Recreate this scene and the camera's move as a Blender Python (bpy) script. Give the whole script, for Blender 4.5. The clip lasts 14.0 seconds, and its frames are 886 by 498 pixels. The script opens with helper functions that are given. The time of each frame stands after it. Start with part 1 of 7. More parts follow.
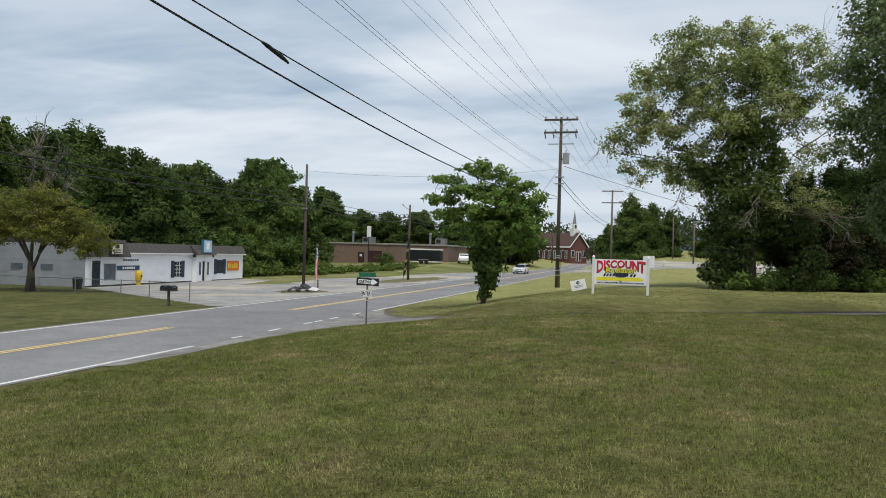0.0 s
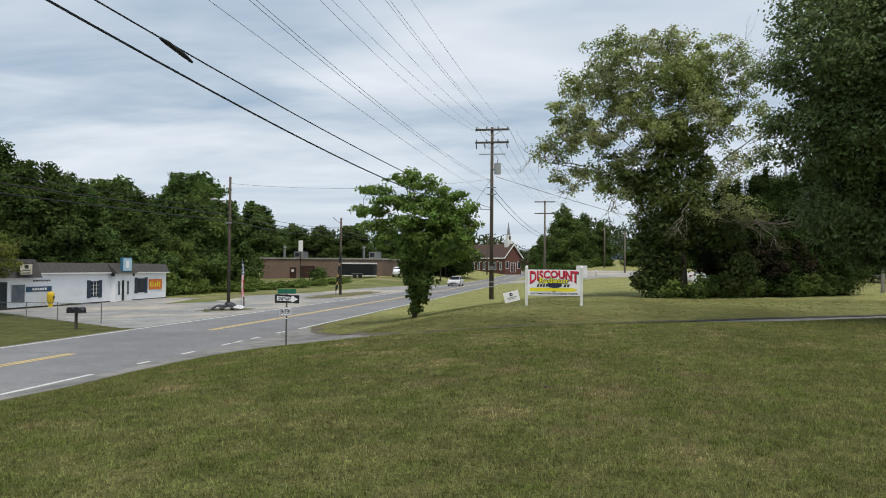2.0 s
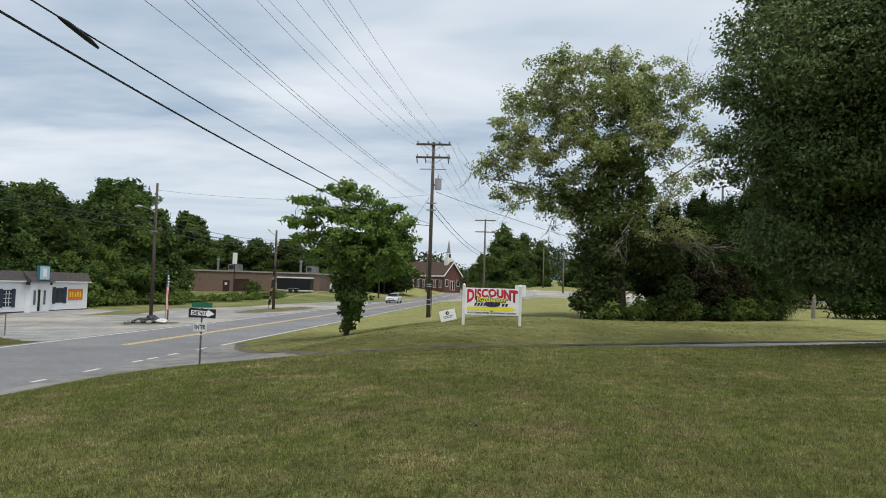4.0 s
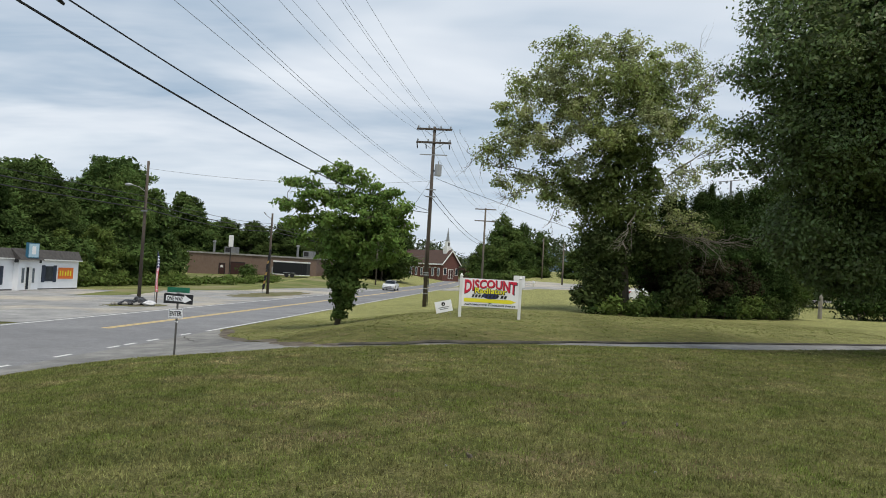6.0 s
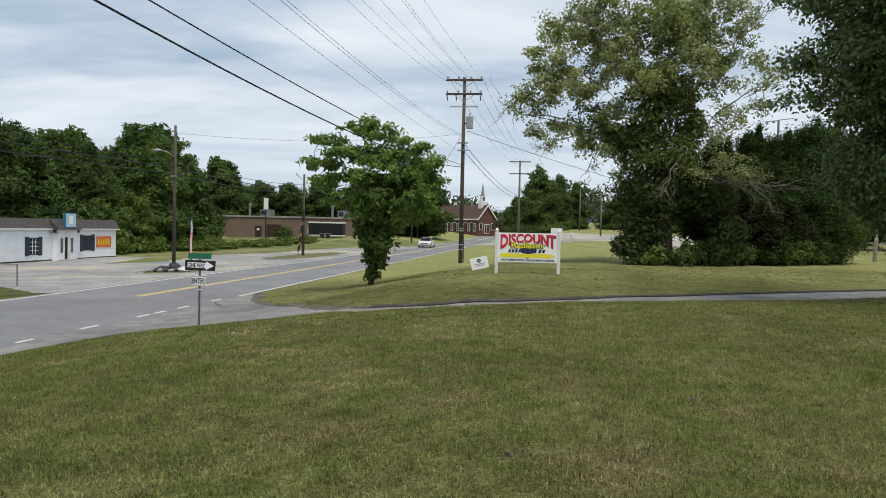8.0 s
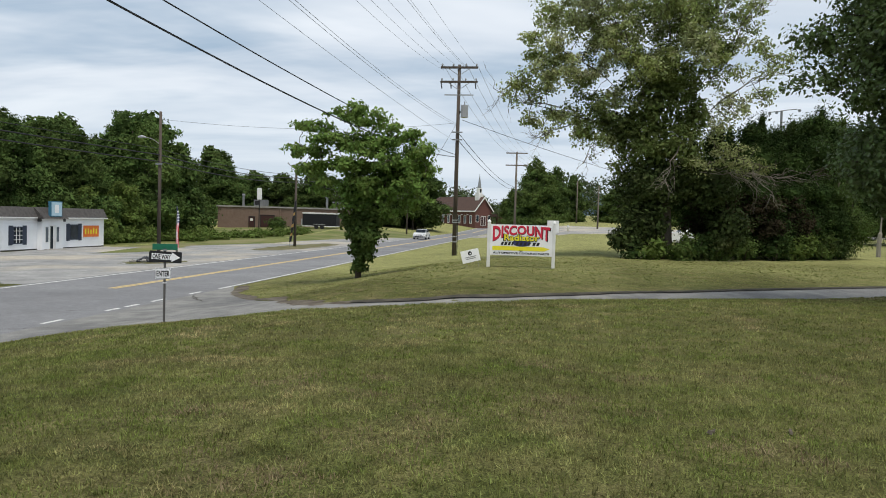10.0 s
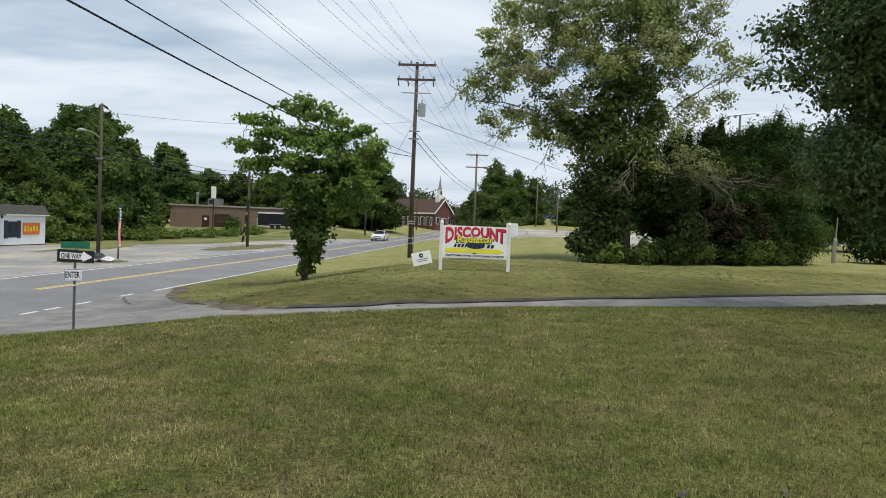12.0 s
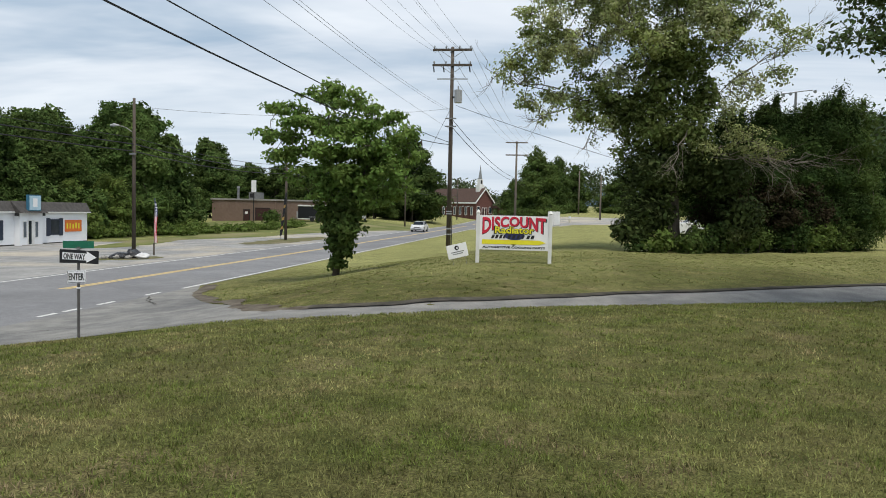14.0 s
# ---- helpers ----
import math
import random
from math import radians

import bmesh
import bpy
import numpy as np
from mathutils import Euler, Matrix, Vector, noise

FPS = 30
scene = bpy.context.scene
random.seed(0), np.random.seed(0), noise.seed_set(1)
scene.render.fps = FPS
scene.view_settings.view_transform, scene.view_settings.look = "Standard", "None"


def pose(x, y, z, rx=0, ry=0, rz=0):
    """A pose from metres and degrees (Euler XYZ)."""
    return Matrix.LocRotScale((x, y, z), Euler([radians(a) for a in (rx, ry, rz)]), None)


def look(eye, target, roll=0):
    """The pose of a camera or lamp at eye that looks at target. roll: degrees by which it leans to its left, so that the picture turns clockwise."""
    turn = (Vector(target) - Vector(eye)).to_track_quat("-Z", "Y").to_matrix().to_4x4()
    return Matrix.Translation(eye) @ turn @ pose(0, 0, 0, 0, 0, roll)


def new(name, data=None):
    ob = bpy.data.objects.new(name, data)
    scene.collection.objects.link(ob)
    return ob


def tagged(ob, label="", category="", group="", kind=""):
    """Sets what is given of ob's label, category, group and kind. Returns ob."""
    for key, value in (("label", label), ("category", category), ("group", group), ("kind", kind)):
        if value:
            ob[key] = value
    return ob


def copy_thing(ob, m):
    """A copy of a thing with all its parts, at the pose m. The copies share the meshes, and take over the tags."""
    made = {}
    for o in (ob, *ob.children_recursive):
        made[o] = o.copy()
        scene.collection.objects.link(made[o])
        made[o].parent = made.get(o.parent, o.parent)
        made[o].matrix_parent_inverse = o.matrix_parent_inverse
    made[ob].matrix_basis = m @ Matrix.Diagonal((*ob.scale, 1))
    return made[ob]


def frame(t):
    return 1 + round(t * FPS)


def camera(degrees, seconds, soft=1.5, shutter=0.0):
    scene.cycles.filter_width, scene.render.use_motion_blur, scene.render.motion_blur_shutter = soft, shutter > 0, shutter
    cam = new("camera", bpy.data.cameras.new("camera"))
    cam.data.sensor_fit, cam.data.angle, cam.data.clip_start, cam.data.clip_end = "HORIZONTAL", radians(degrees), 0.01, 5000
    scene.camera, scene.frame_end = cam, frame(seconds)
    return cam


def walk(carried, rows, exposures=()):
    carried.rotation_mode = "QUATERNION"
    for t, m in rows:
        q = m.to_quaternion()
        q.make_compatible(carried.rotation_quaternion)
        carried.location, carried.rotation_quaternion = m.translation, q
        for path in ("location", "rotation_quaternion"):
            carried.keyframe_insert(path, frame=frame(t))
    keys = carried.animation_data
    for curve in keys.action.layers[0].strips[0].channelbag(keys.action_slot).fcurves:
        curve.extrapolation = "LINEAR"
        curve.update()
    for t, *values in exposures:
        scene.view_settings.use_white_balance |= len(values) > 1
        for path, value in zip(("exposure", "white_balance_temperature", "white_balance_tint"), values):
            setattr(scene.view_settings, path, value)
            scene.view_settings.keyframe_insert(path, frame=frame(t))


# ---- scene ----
cam = camera(61.2, 14.0, 0.95)
PATH = [
    (0, (0.000, 0.000, 1.300), (-0.503, 1.936, 1.311), 1.64),
    (0.5, (0.014, 0.308, 1.290), (-0.404, 2.264, 1.271), 1.28),
    (1, (0.007, 0.590, 1.285), (-0.438, 2.540, 1.286), 2.63),
    (1.5, (-0.036, 0.878, 1.313), (-0.438, 2.836, 1.351), 1.70),
    (2, (-0.003, 1.244, 1.295), (-0.339, 3.215, 1.344), 0.51),
    (2.5, (0.042, 1.544, 1.312), (-0.276, 3.517, 1.366), 2.44),
    (3, (0.044, 1.814, 1.313), (-0.227, 3.794, 1.387), 2.71),
    (3.5, (0.059, 2.164, 1.305), (-0.147, 4.151, 1.397), 1.21),
    (3.7, (0.013, 2.319, 1.271), (-0.178, 4.308, 1.370), 1.34),
    (5.8, (-0.024, 3.799, 1.302), (-0.216, 5.788, 1.376), 3.93),
    (6, (-0.054, 3.925, 1.329), (-0.230, 5.916, 1.396), 3.36),
    (6.5, (-0.069, 4.184, 1.338), (-0.229, 6.177, 1.388), 1.28),
    (7, (-0.047, 4.452, 1.347), (-0.299, 6.436, 1.372), 1.34),
    (7.5, (-0.089, 4.754, 1.315), (-0.397, 6.730, 1.308), 2.35),
    (8, (-0.087, 5.043, 1.340), (-0.354, 7.024, 1.285), 1.31),
    (8.2, (-0.067, 5.175, 1.323), (-0.319, 7.158, 1.258), 1.34),
    (10.3, (0.026, 6.455, 1.314), (-0.236, 8.436, 1.237), 1.92),
    (10.5, (0.048, 6.561, 1.291), (-0.199, 8.544, 1.222), 2.54),
    (11, (0.084, 6.894, 1.315), (-0.060, 8.888, 1.270), 1.50),
    (11.5, (0.170, 7.226, 1.294), (0.061, 9.222, 1.239), 0.95),
    (12, (0.198, 7.559, 1.274), (0.043, 9.552, 1.207), 2.38),
    (12.5, (0.211, 7.927, 1.305), (0.036, 9.918, 1.219), 1.65),
    (13, (0.257, 8.269, 1.305), (0.030, 10.253, 1.206), 1.97),
    (13.5, (0.247, 8.609, 1.284), (-0.024, 10.589, 1.197), 2.71),
    (14, (0.238, 8.978, 1.299), (-0.027, 10.958, 1.201), 1.32),
]
walk(cam, [(t, look(eye, target, roll)) for t, eye, target, roll in PATH], [(0.0, -0.02), (7.0, 0.03), (14.0, 0.10)])


# ---- terrain ----
RIGHT_Y = (-60, 16, 17.4, 18.2, 19.0, 19.7, 20.5, 21.2, 23.6, 24.3, 28, 32, 45, 60, 80, 100, 150, 250, 600)
RIGHT_Z = (0, 0, 0.01, -0.02, -0.075, -0.14, -0.45, -0.56, -0.56, -0.47, -0.24, -0.2, -0.2, 0, 0.3, 0.5, 1.5, 3, 9)
BANK_X = (-11.4, -10.5, -9, -8, -7, -4.5, -2, 0, 3)
BANKS = ((8, (0, .15, .42, .58, .68, .86, .96, 1, 1)), (17, (0, .12, .36, .5, .62, .84, .96, 1, 1)), (21, (0, .08, .24, .36, .5, .82, .97, 1, 1)), (32, (0, .03, .1, .22, .38, .75, .97, 1, 1)), (56, (0, .05, .13, .19, .25, .4, .6, .78, 1)), (200, (0, .02, .06, .1, .14, .28, .45, .62, 1)))
def ground_z(x, y):
    """Height of the ground: the road's bed, the lawn's bank on its right, the lots on its left."""
    x, y = np.asarray(x, float), np.asarray(y, float)
    road = np.interp(y, (-60, 10, 95, 165, 230, 600), (-1.6, -1.5, -1.5, -1.4, -0.7, 3))
    skew = np.interp(x, (-2, 14, 30), (0, 7.2, 12)) * np.interp(y, (5, 15, 34, 44), (0, 1, 1, 0))   # the drive and its crest run askew
    right = np.interp(y - skew, RIGHT_Y, RIGHT_Z) + np.clip(0.03 * (x - 5.5), 0, 0.25) * np.interp(y - skew, (8, 15, 19, 20.4), (0, 1, 1, 0))
    rows = [np.interp(x, BANK_X, b) for _, b in BANKS]
    ys = [b[0] for b in BANKS]
    w = rows[0] * 1.0
    for i in range(len(ys) - 1):
        k = np.clip((y - ys[i]) / (ys[i + 1] - ys[i]), 0, 1)
        k = k * k * (3 - 2 * k)
        w = w * (1 - k) + rows[i + 1] * k
    rz = road + (right - road) * w
    rz = rz - np.interp(x, (-10, -9, -7, -5, -3.4, -1.7, 0.5), (0, .03, .05, .09, .09, .04, 0)) * np.interp(y - skew, (16.2, 17.6, 18.8, 19.6, 20.2), (0, .55, 1, .5, 0))
    far = np.clip((y - 85) / 40, 0, 1)
    left = np.interp(x, (-400, -120, -40, -19), (6, -1, -0.55, 0)) * (1 - far) + np.interp(x, (-400, -120, -52, -31, -19), (10, 1, 0.5, 1.2, 0)) * far
    return np.where(x > -15, rz, road + left)

# ---- world, sun ----
world = bpy.data.worlds.new("world")
scene.world = world
world.use_nodes = True
wn, wl = world.node_tree.nodes, world.node_tree.links
wn.clear()
w_out, w_bg = wn.new("ShaderNodeOutputWorld"), wn.new("ShaderNodeBackground")
w_sky = wn.new("ShaderNodeTexSky")
w_sky.sky_type, w_sky.sun_disc = "NISHITA", False
SUN_ELEV, SUN_AZ = 68.0, 150.0     # degrees; azimuth from +y, clockwise positive
w_sky.sun_elevation, w_sky.sun_rotation = radians(SUN_ELEV), radians(SUN_AZ)
w_sky.air_density, w_sky.dust_density = 1.0, 2.0
w_tc = wn.new("ShaderNodeTexCoord")
w_sep = wn.new("ShaderNodeSeparateXYZ")
wl.new(w_tc.outputs["Generated"], w_sep.inputs[0])
w_add = wn.new("ShaderNodeMath")
w_add.operation, w_add.inputs[1].default_value = "ADD", 0.12
w_abs = wn.new("ShaderNodeMath")
w_abs.operation = "ABSOLUTE"
wl.new(w_sep.outputs["Z"], w_abs.inputs[0])
wl.new(w_abs.outputs[0], w_add.inputs[0])
w_comb = wn.new("ShaderNodeCombineXYZ")
for ax in ("X", "Y"):
    d = wn.new("ShaderNodeMath")
    d.operation = "DIVIDE"
    wl.new(w_sep.outputs[ax], d.inputs[0])
    wl.new(w_add.outputs[0], d.inputs[1])
    wl.new(d.outputs[0], w_comb.inputs[ax])


def cloud_noise(scale, sx, sy, rot, detail, dist, lo, hi):
    m = wn.new("ShaderNodeMapping")
    m.inputs["Scale"].default_value = (sx, sy, 1)
    m.inputs["Rotation"].default_value = (0, 0, radians(rot))
    n = wn.new("ShaderNodeTexNoise")
    n.inputs["Scale"].default_value, n.inputs["Detail"].default_value = scale, detail
    n.inputs["Distortion"].default_value = dist
    n.inputs["Roughness"].default_value = 0.55
    r = wn.new("ShaderNodeMapRange")
    r.interpolation_type = "SMOOTHSTEP"
    r.inputs["From Min"].default_value, r.inputs["From Max"].default_value = lo, hi
    wl.new(w_comb.outputs[0], m.inputs["Vector"])
    wl.new(m.outputs[0], n.inputs["Vector"])
    wl.new(n.outputs["Fac"], r.inputs["Value"])
    return r.outputs[0]


def w_mix(fac, a, b):
    m = wn.new("ShaderNodeMix")
    m.data_type = "RGBA"
    for sock, v in ((m.inputs[0], fac), (m.inputs[6], a), (m.inputs[7], b)):
        if isinstance(v, (float, tuple)):
            sock.default_value = v
        else:
            wl.new(v, sock)
    return m.outputs[2]


w_gain = wn.new("ShaderNodeMix")
w_gain.data_type, w_gain.blend_type = "RGBA", "MULTIPLY"
w_gain.inputs[0].default_value = 1.0
wl.new(w_sky.outputs[0], w_gain.inputs[6])
w_gain.inputs[7].default_value = (0.10, 0.10, 0.10, 1)
c_big = cloud_noise(0.66, 0.55, 1.2, 6, 5, 0.45, 0.38, 0.66)
c_fine = cloud_noise(1.3, 0.5, 1.7, 12, 6, 0.9, 0.34, 0.68)
grey = (0.365, 0.480, 0.610, 1.0)
white = (0.86, 0.905, 0.955, 1.0)
layer = w_mix(c_big, grey, white)
layer = w_mix(c_fine, layer, w_mix(0.45, layer, (0.74, 0.79, 0.86, 1.0)))
w_low = wn.new("ShaderNodeMapRange")
w_low.interpolation_type = "SMOOTHSTEP"
w_low.inputs["From Min"].default_value, w_low.inputs["From Max"].default_value = 0.0, 0.20
w_low.inputs["To Min"].default_value, w_low.inputs["To Max"].default_value = 0.85, 0.0
wl.new(w_abs.outputs[0], w_low.inputs["Value"])
layer = w_mix(w_low.outputs[0], layer, (0.66, 0.74, 0.83, 1.0))
sky_col = w_mix(0.90, w_gain.outputs[2], layer)
wl.new(sky_col, w_bg.inputs["Color"])
w_bg.inputs["Strength"].default_value = 1.05
wl.new(w_bg.outputs[0], w_out.inputs["Surface"])

sun = new("sun", bpy.data.lights.new("sun", "SUN"))
sun.data.energy, sun.data.angle, sun.data.color = 2.5, radians(20), (1.0, 0.93, 0.82)
_a, _e = radians(SUN_AZ), radians(SUN_ELEV)
sun.matrix_world = look((0, 0, 60), Vector((0, 0, 60)) - Vector((math.sin(_a) * math.cos(_e), math.cos(_a) * math.cos(_e), math.sin(_e))))


# ---- materials ----
def material(name, colour, rough=0.8, metal=0.0, second=None, scale=6.0, mix=(0.35, 0.65), third=None, third_scale=0.6, third_mix=(0.5, 0.7),
             bump=0.0, bump_scale=40.0, island=0.0, objrand=0.0, stretch=(1, 1, 1), translucent=0.0, spec=0.4, coords="Object", dry=None, mottle=()):
    mat = bpy.data.materials.new(name)
    mat.use_nodes = True
    n, l = mat.node_tree.nodes, mat.node_tree.links
    bsdf = n["Principled BSDF"]
    bsdf.inputs["Roughness"].default_value, bsdf.inputs["Metallic"].default_value = rough, metal
    bsdf.inputs["Specular IOR Level"].default_value = spec
    tc = n.new("ShaderNodeTexCoord")
    mp = n.new("ShaderNodeMapping")
    mp.inputs["Scale"].default_value = stretch
    l.new(tc.outputs[coords], mp.inputs["Vector"])

    def noise_fac(sc, lo, hi, detail=6.0):
        t = n.new("ShaderNodeTexNoise")
        t.inputs["Scale"].default_value, t.inputs["Detail"].default_value = sc, detail
        l.new(mp.outputs[0], t.inputs["Vector"])
        r = n.new("ShaderNodeMapRange")
        r.inputs["From Min"].default_value, r.inputs["From Max"].default_value = lo, hi
        l.new(t.outputs["Fac"], r.inputs["Value"])
        return r.outputs[0]

    def blend(fac, a, b):
        m = n.new("ShaderNodeMix")
        m.data_type = "RGBA"
        l.new(fac, m.inputs[0])
        for sock, v in ((m.inputs[6], a), (m.inputs[7], b)):
            if isinstance(v, tuple):
                sock.default_value = (*v[:3], 1)
            else:
                l.new(v, sock)
        return m.outputs[2]

    col = colour
    if second:
        col = blend(noise_fac(scale, *mix), col, second)
    if third:
        col = blend(noise_fac(third_scale, *third_mix), col, third)
    # far lawn brightened in colour: blends to a paler dry tone with y
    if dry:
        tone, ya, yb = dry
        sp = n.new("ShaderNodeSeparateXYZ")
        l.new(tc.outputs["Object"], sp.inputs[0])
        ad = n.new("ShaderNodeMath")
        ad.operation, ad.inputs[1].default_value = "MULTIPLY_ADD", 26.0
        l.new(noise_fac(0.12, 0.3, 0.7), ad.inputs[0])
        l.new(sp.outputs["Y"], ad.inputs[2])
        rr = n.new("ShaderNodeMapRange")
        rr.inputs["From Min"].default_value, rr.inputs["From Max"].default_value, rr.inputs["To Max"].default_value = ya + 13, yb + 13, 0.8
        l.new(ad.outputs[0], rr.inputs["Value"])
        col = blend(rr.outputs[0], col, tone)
    for m_scale, m_amt in mottle:          # uneven growth: lighter and darker tufts
        hm = n.new("ShaderNodeHueSaturation")
        f = n.new("ShaderNodeMapRange")
        f.inputs["To Min"].default_value, f.inputs["To Max"].default_value = 1 - m_amt, 1 + m_amt
        l.new(noise_fac(m_scale, 0.32, 0.68, 3.0), f.inputs["Value"])
        l.new(f.outputs[0], hm.inputs["Value"])
        l.new(col, hm.inputs["Color"])
        col = hm.outputs[0]
    for amt, node, sock_name in ((island, "ShaderNodeNewGeometry", "Random Per Island"), (objrand, "ShaderNodeObjectInfo", "Random")):
        if not amt:
            continue
        hsv = n.new("ShaderNodeHueSaturation")
        src = n.new(node).outputs[sock_name]
        for sock, lo, hi in (("Value", 1 - amt, 1 + amt), ("Hue", 0.5 - 0.035 * amt, 0.5 + 0.035 * amt)):
            r = n.new("ShaderNodeMapRange")
            r.inputs["To Min"].default_value, r.inputs["To Max"].default_value = lo, hi
            l.new(src, r.inputs["Value"])
            l.new(r.outputs[0], hsv.inputs[sock])
        if isinstance(col, tuple):
            hsv.inputs["Color"].default_value = (*col[:3], 1)
        else:
            l.new(col, hsv.inputs["Color"])
        col = hsv.outputs[0]
    if isinstance(col, tuple):
        bsdf.inputs["Base Color"].default_value = (*col[:3], 1)
    else:
        l.new(col, bsdf.inputs["Base Color"])
    if bump:
        t = n.new("ShaderNodeTexNoise")
        t.inputs["Scale"].default_value, t.inputs["Detail"].default_value = bump_scale, 5
        l.new(mp.outputs[0], t.inputs["Vector"])
        b = n.new("ShaderNodeBump")
        b.inputs["Strength"].default_value, b.inputs["Distance"].default_value = bump, 0.03
        l.new(t.outputs["Fac"], b.inputs["Height"])
        l.new(b.outputs[0], bsdf.inputs["Normal"])
    if translucent:
        tr = n.new("ShaderNodeBsdfTranslucent")
        if isinstance(col, tuple):
            tr.inputs["Color"].default_value = (*col[:3], 1)
        else:
            l.new(col, tr.inputs["Color"])
        ms = n.new("ShaderNodeMixShader")
        ms.inputs[0].default_value = translucent
        l.new(bsdf.outputs[0], ms.inputs[1])
        l.new(tr.outputs[0], ms.inputs[2])
        l.new(ms.outputs[0], n["Material Output"].inputs["Surface"])
    return mat


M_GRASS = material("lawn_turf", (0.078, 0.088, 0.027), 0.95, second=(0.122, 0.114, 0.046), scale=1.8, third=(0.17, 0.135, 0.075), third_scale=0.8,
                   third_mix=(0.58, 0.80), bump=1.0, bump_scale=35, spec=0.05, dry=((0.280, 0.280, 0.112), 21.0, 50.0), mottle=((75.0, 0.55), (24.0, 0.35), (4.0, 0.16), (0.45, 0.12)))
M_BLADE = material("grass_blade", (0.156, 0.188, 0.050), 0.85, second=(0.222, 0.218, 0.085), scale=1.5, mix=(0.38, 0.62), third=(0.37, 0.30, 0.16), third_scale=0.85,
                   third_mix=(0.56, 0.72), island=0.45, translucent=0.4, spec=0.05, mottle=((14.0, 0.34), (4.0, 0.2), (0.45, 0.14)))
M_DRYBLADE = material("dry_grass_blade", (0.26, 0.20, 0.125), 0.85, second=(0.17, 0.145, 0.07), scale=7.0, mix=(0.4, 0.6), island=0.45, translucent=0.3, spec=0.05)
M_ASPHALT = material("road_asphalt", (0.188, 0.190, 0.198), 0.92, second=(0.222, 0.223, 0.228), scale=0.5, third=(0.160, 0.160, 0.166), third_scale=0.12,
                     third_mix=(0.45, 0.75), bump=0.35, bump_scale=60, spec=0.25, mottle=((0.7, 0.06), (5.0, 0.07), (40.0, 0.16)))
M_DRIVE = material("drive_asphalt", (0.195, 0.193, 0.188), 0.95, second=(0.245, 0.24, 0.225), scale=1.1, third=(0.12, 0.12, 0.12), third_scale=0.4,
                   third_mix=(0.5, 0.75), bump=0.5, bump_scale=50, spec=0.2, mottle=((2.2, 0.10), (35.0, 0.15)))
M_DRIVE_EDGE = material("drive_edge_asphalt", (0.050, 0.048, 0.042), 1.0, second=(0.11, 0.10, 0.085), scale=3.0, bump=0.9, bump_scale=30, spec=0.03)
M_LOT = material("worn_lot", (0.222, 0.222, 0.220), 0.95, second=(0.305, 0.302, 0.292), scale=0.45, third=(0.39, 0.355, 0.295), third_scale=0.13,
                 third_mix=(0.47, 0.60), bump=0.4, bump_scale=30, spec=0.2, mottle=((0.9, 0.10), (5.0, 0.12), (30.0, 0.12)))
M_DIRT = material("bare_dirt", (0.085, 0.070, 0.055), 0.95, second=(0.165, 0.145, 0.115), scale=2.5, bump=0.8, bump_scale=25, spec=0.1)
M_DRYGRASS = material("dry_grass", (0.165, 0.175, 0.062), 0.95, second=(0.105, 0.13, 0.040), scale=0.4, third=(0.24, 0.21, 0.12), third_scale=0.15, bump=0.8, bump_scale=20, spec=0.1)
M_POORGRASS = material("thin_poor_grass", (0.150, 0.140, 0.068), 0.95, second=(0.100, 0.108, 0.042), scale=0.7, third=(0.20, 0.175, 0.115), third_scale=0.6, third_mix=(0.45, 0.65), bump=0.8, bump_scale=20, spec=0.08)
M_PAINT_W = material("road_paint_white", (0.62, 0.62, 0.60), 0.8, second=(0.36, 0.36, 0.355), scale=5.0, mix=(0.55, 0.75))
M_PAINT_Y = material("road_paint_yellow", (0.60, 0.45, 0.20), 0.8, second=(0.44, 0.36, 0.22), scale=5.0, mix=(0.55, 0.75))
M_LEAF_BIG = material("pale_green_leaves", (0.335, 0.375, 0.130), 0.45, second=(0.205, 0.256, 0.080), scale=0.5, third=(0.47, 0.48, 0.27), third_scale=0.35,
                      third_mix=(0.50, 0.70), island=0.5, translucent=0.55, spec=0.5)
M_LEAF_DARK = material("dark_poplar_leaves", (0.100, 0.148, 0.048), 0.48, second=(0.150, 0.200, 0.066), scale=0.6, island=0.5, translucent=0.34, spec=0.38)
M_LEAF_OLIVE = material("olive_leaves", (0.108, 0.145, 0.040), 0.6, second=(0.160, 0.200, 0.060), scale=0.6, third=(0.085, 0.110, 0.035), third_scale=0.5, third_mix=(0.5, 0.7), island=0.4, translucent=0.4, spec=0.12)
M_LEAF_IVY = material("ivy_leaves", (0.036, 0.053, 0.016), 0.75, second=(0.066, 0.090, 0.027), scale=0.7, third=(0.10, 0.11, 0.044), third_scale=0.5, third_mix=(0.6, 0.75), island=0.4, translucent=0.22, spec=0.12)
M_LEAF_SMALL = material("fresh_green_leaves", (0.122, 0.205, 0.046), 0.65, second=(0.185, 0.268, 0.066), scale=0.9, island=0.35, translucent=0.38, spec=0.12)
M_LEAF_WOOD = material("woodland_leaves", (0.042, 0.070, 0.020), 0.85, second=(0.100, 0.148, 0.042), scale=0.3, objrand=0.22, island=0.3, translucent=0.2, spec=0.05)
M_LEAF_YEL = material("yellowing_leaves", (0.210, 0.214, 0.045), 0.7, second=(0.150, 0.178, 0.042), scale=0.6, third=(0.26, 0.16, 0.045), third_scale=1.2,
                      third_mix=(0.64, 0.78), island=0.4, translucent=0.48, spec=0.15)
M_LEAF_CEDAR = material("evergreen_foliage", (0.022, 0.038, 0.012), 0.9, second=(0.052, 0.084, 0.023), scale=0.7, third=(0.048, 0.044, 0.022), third_scale=0.35,
                        third_mix=(0.58, 0.72), island=0.4, translucent=0.12, spec=0.04)
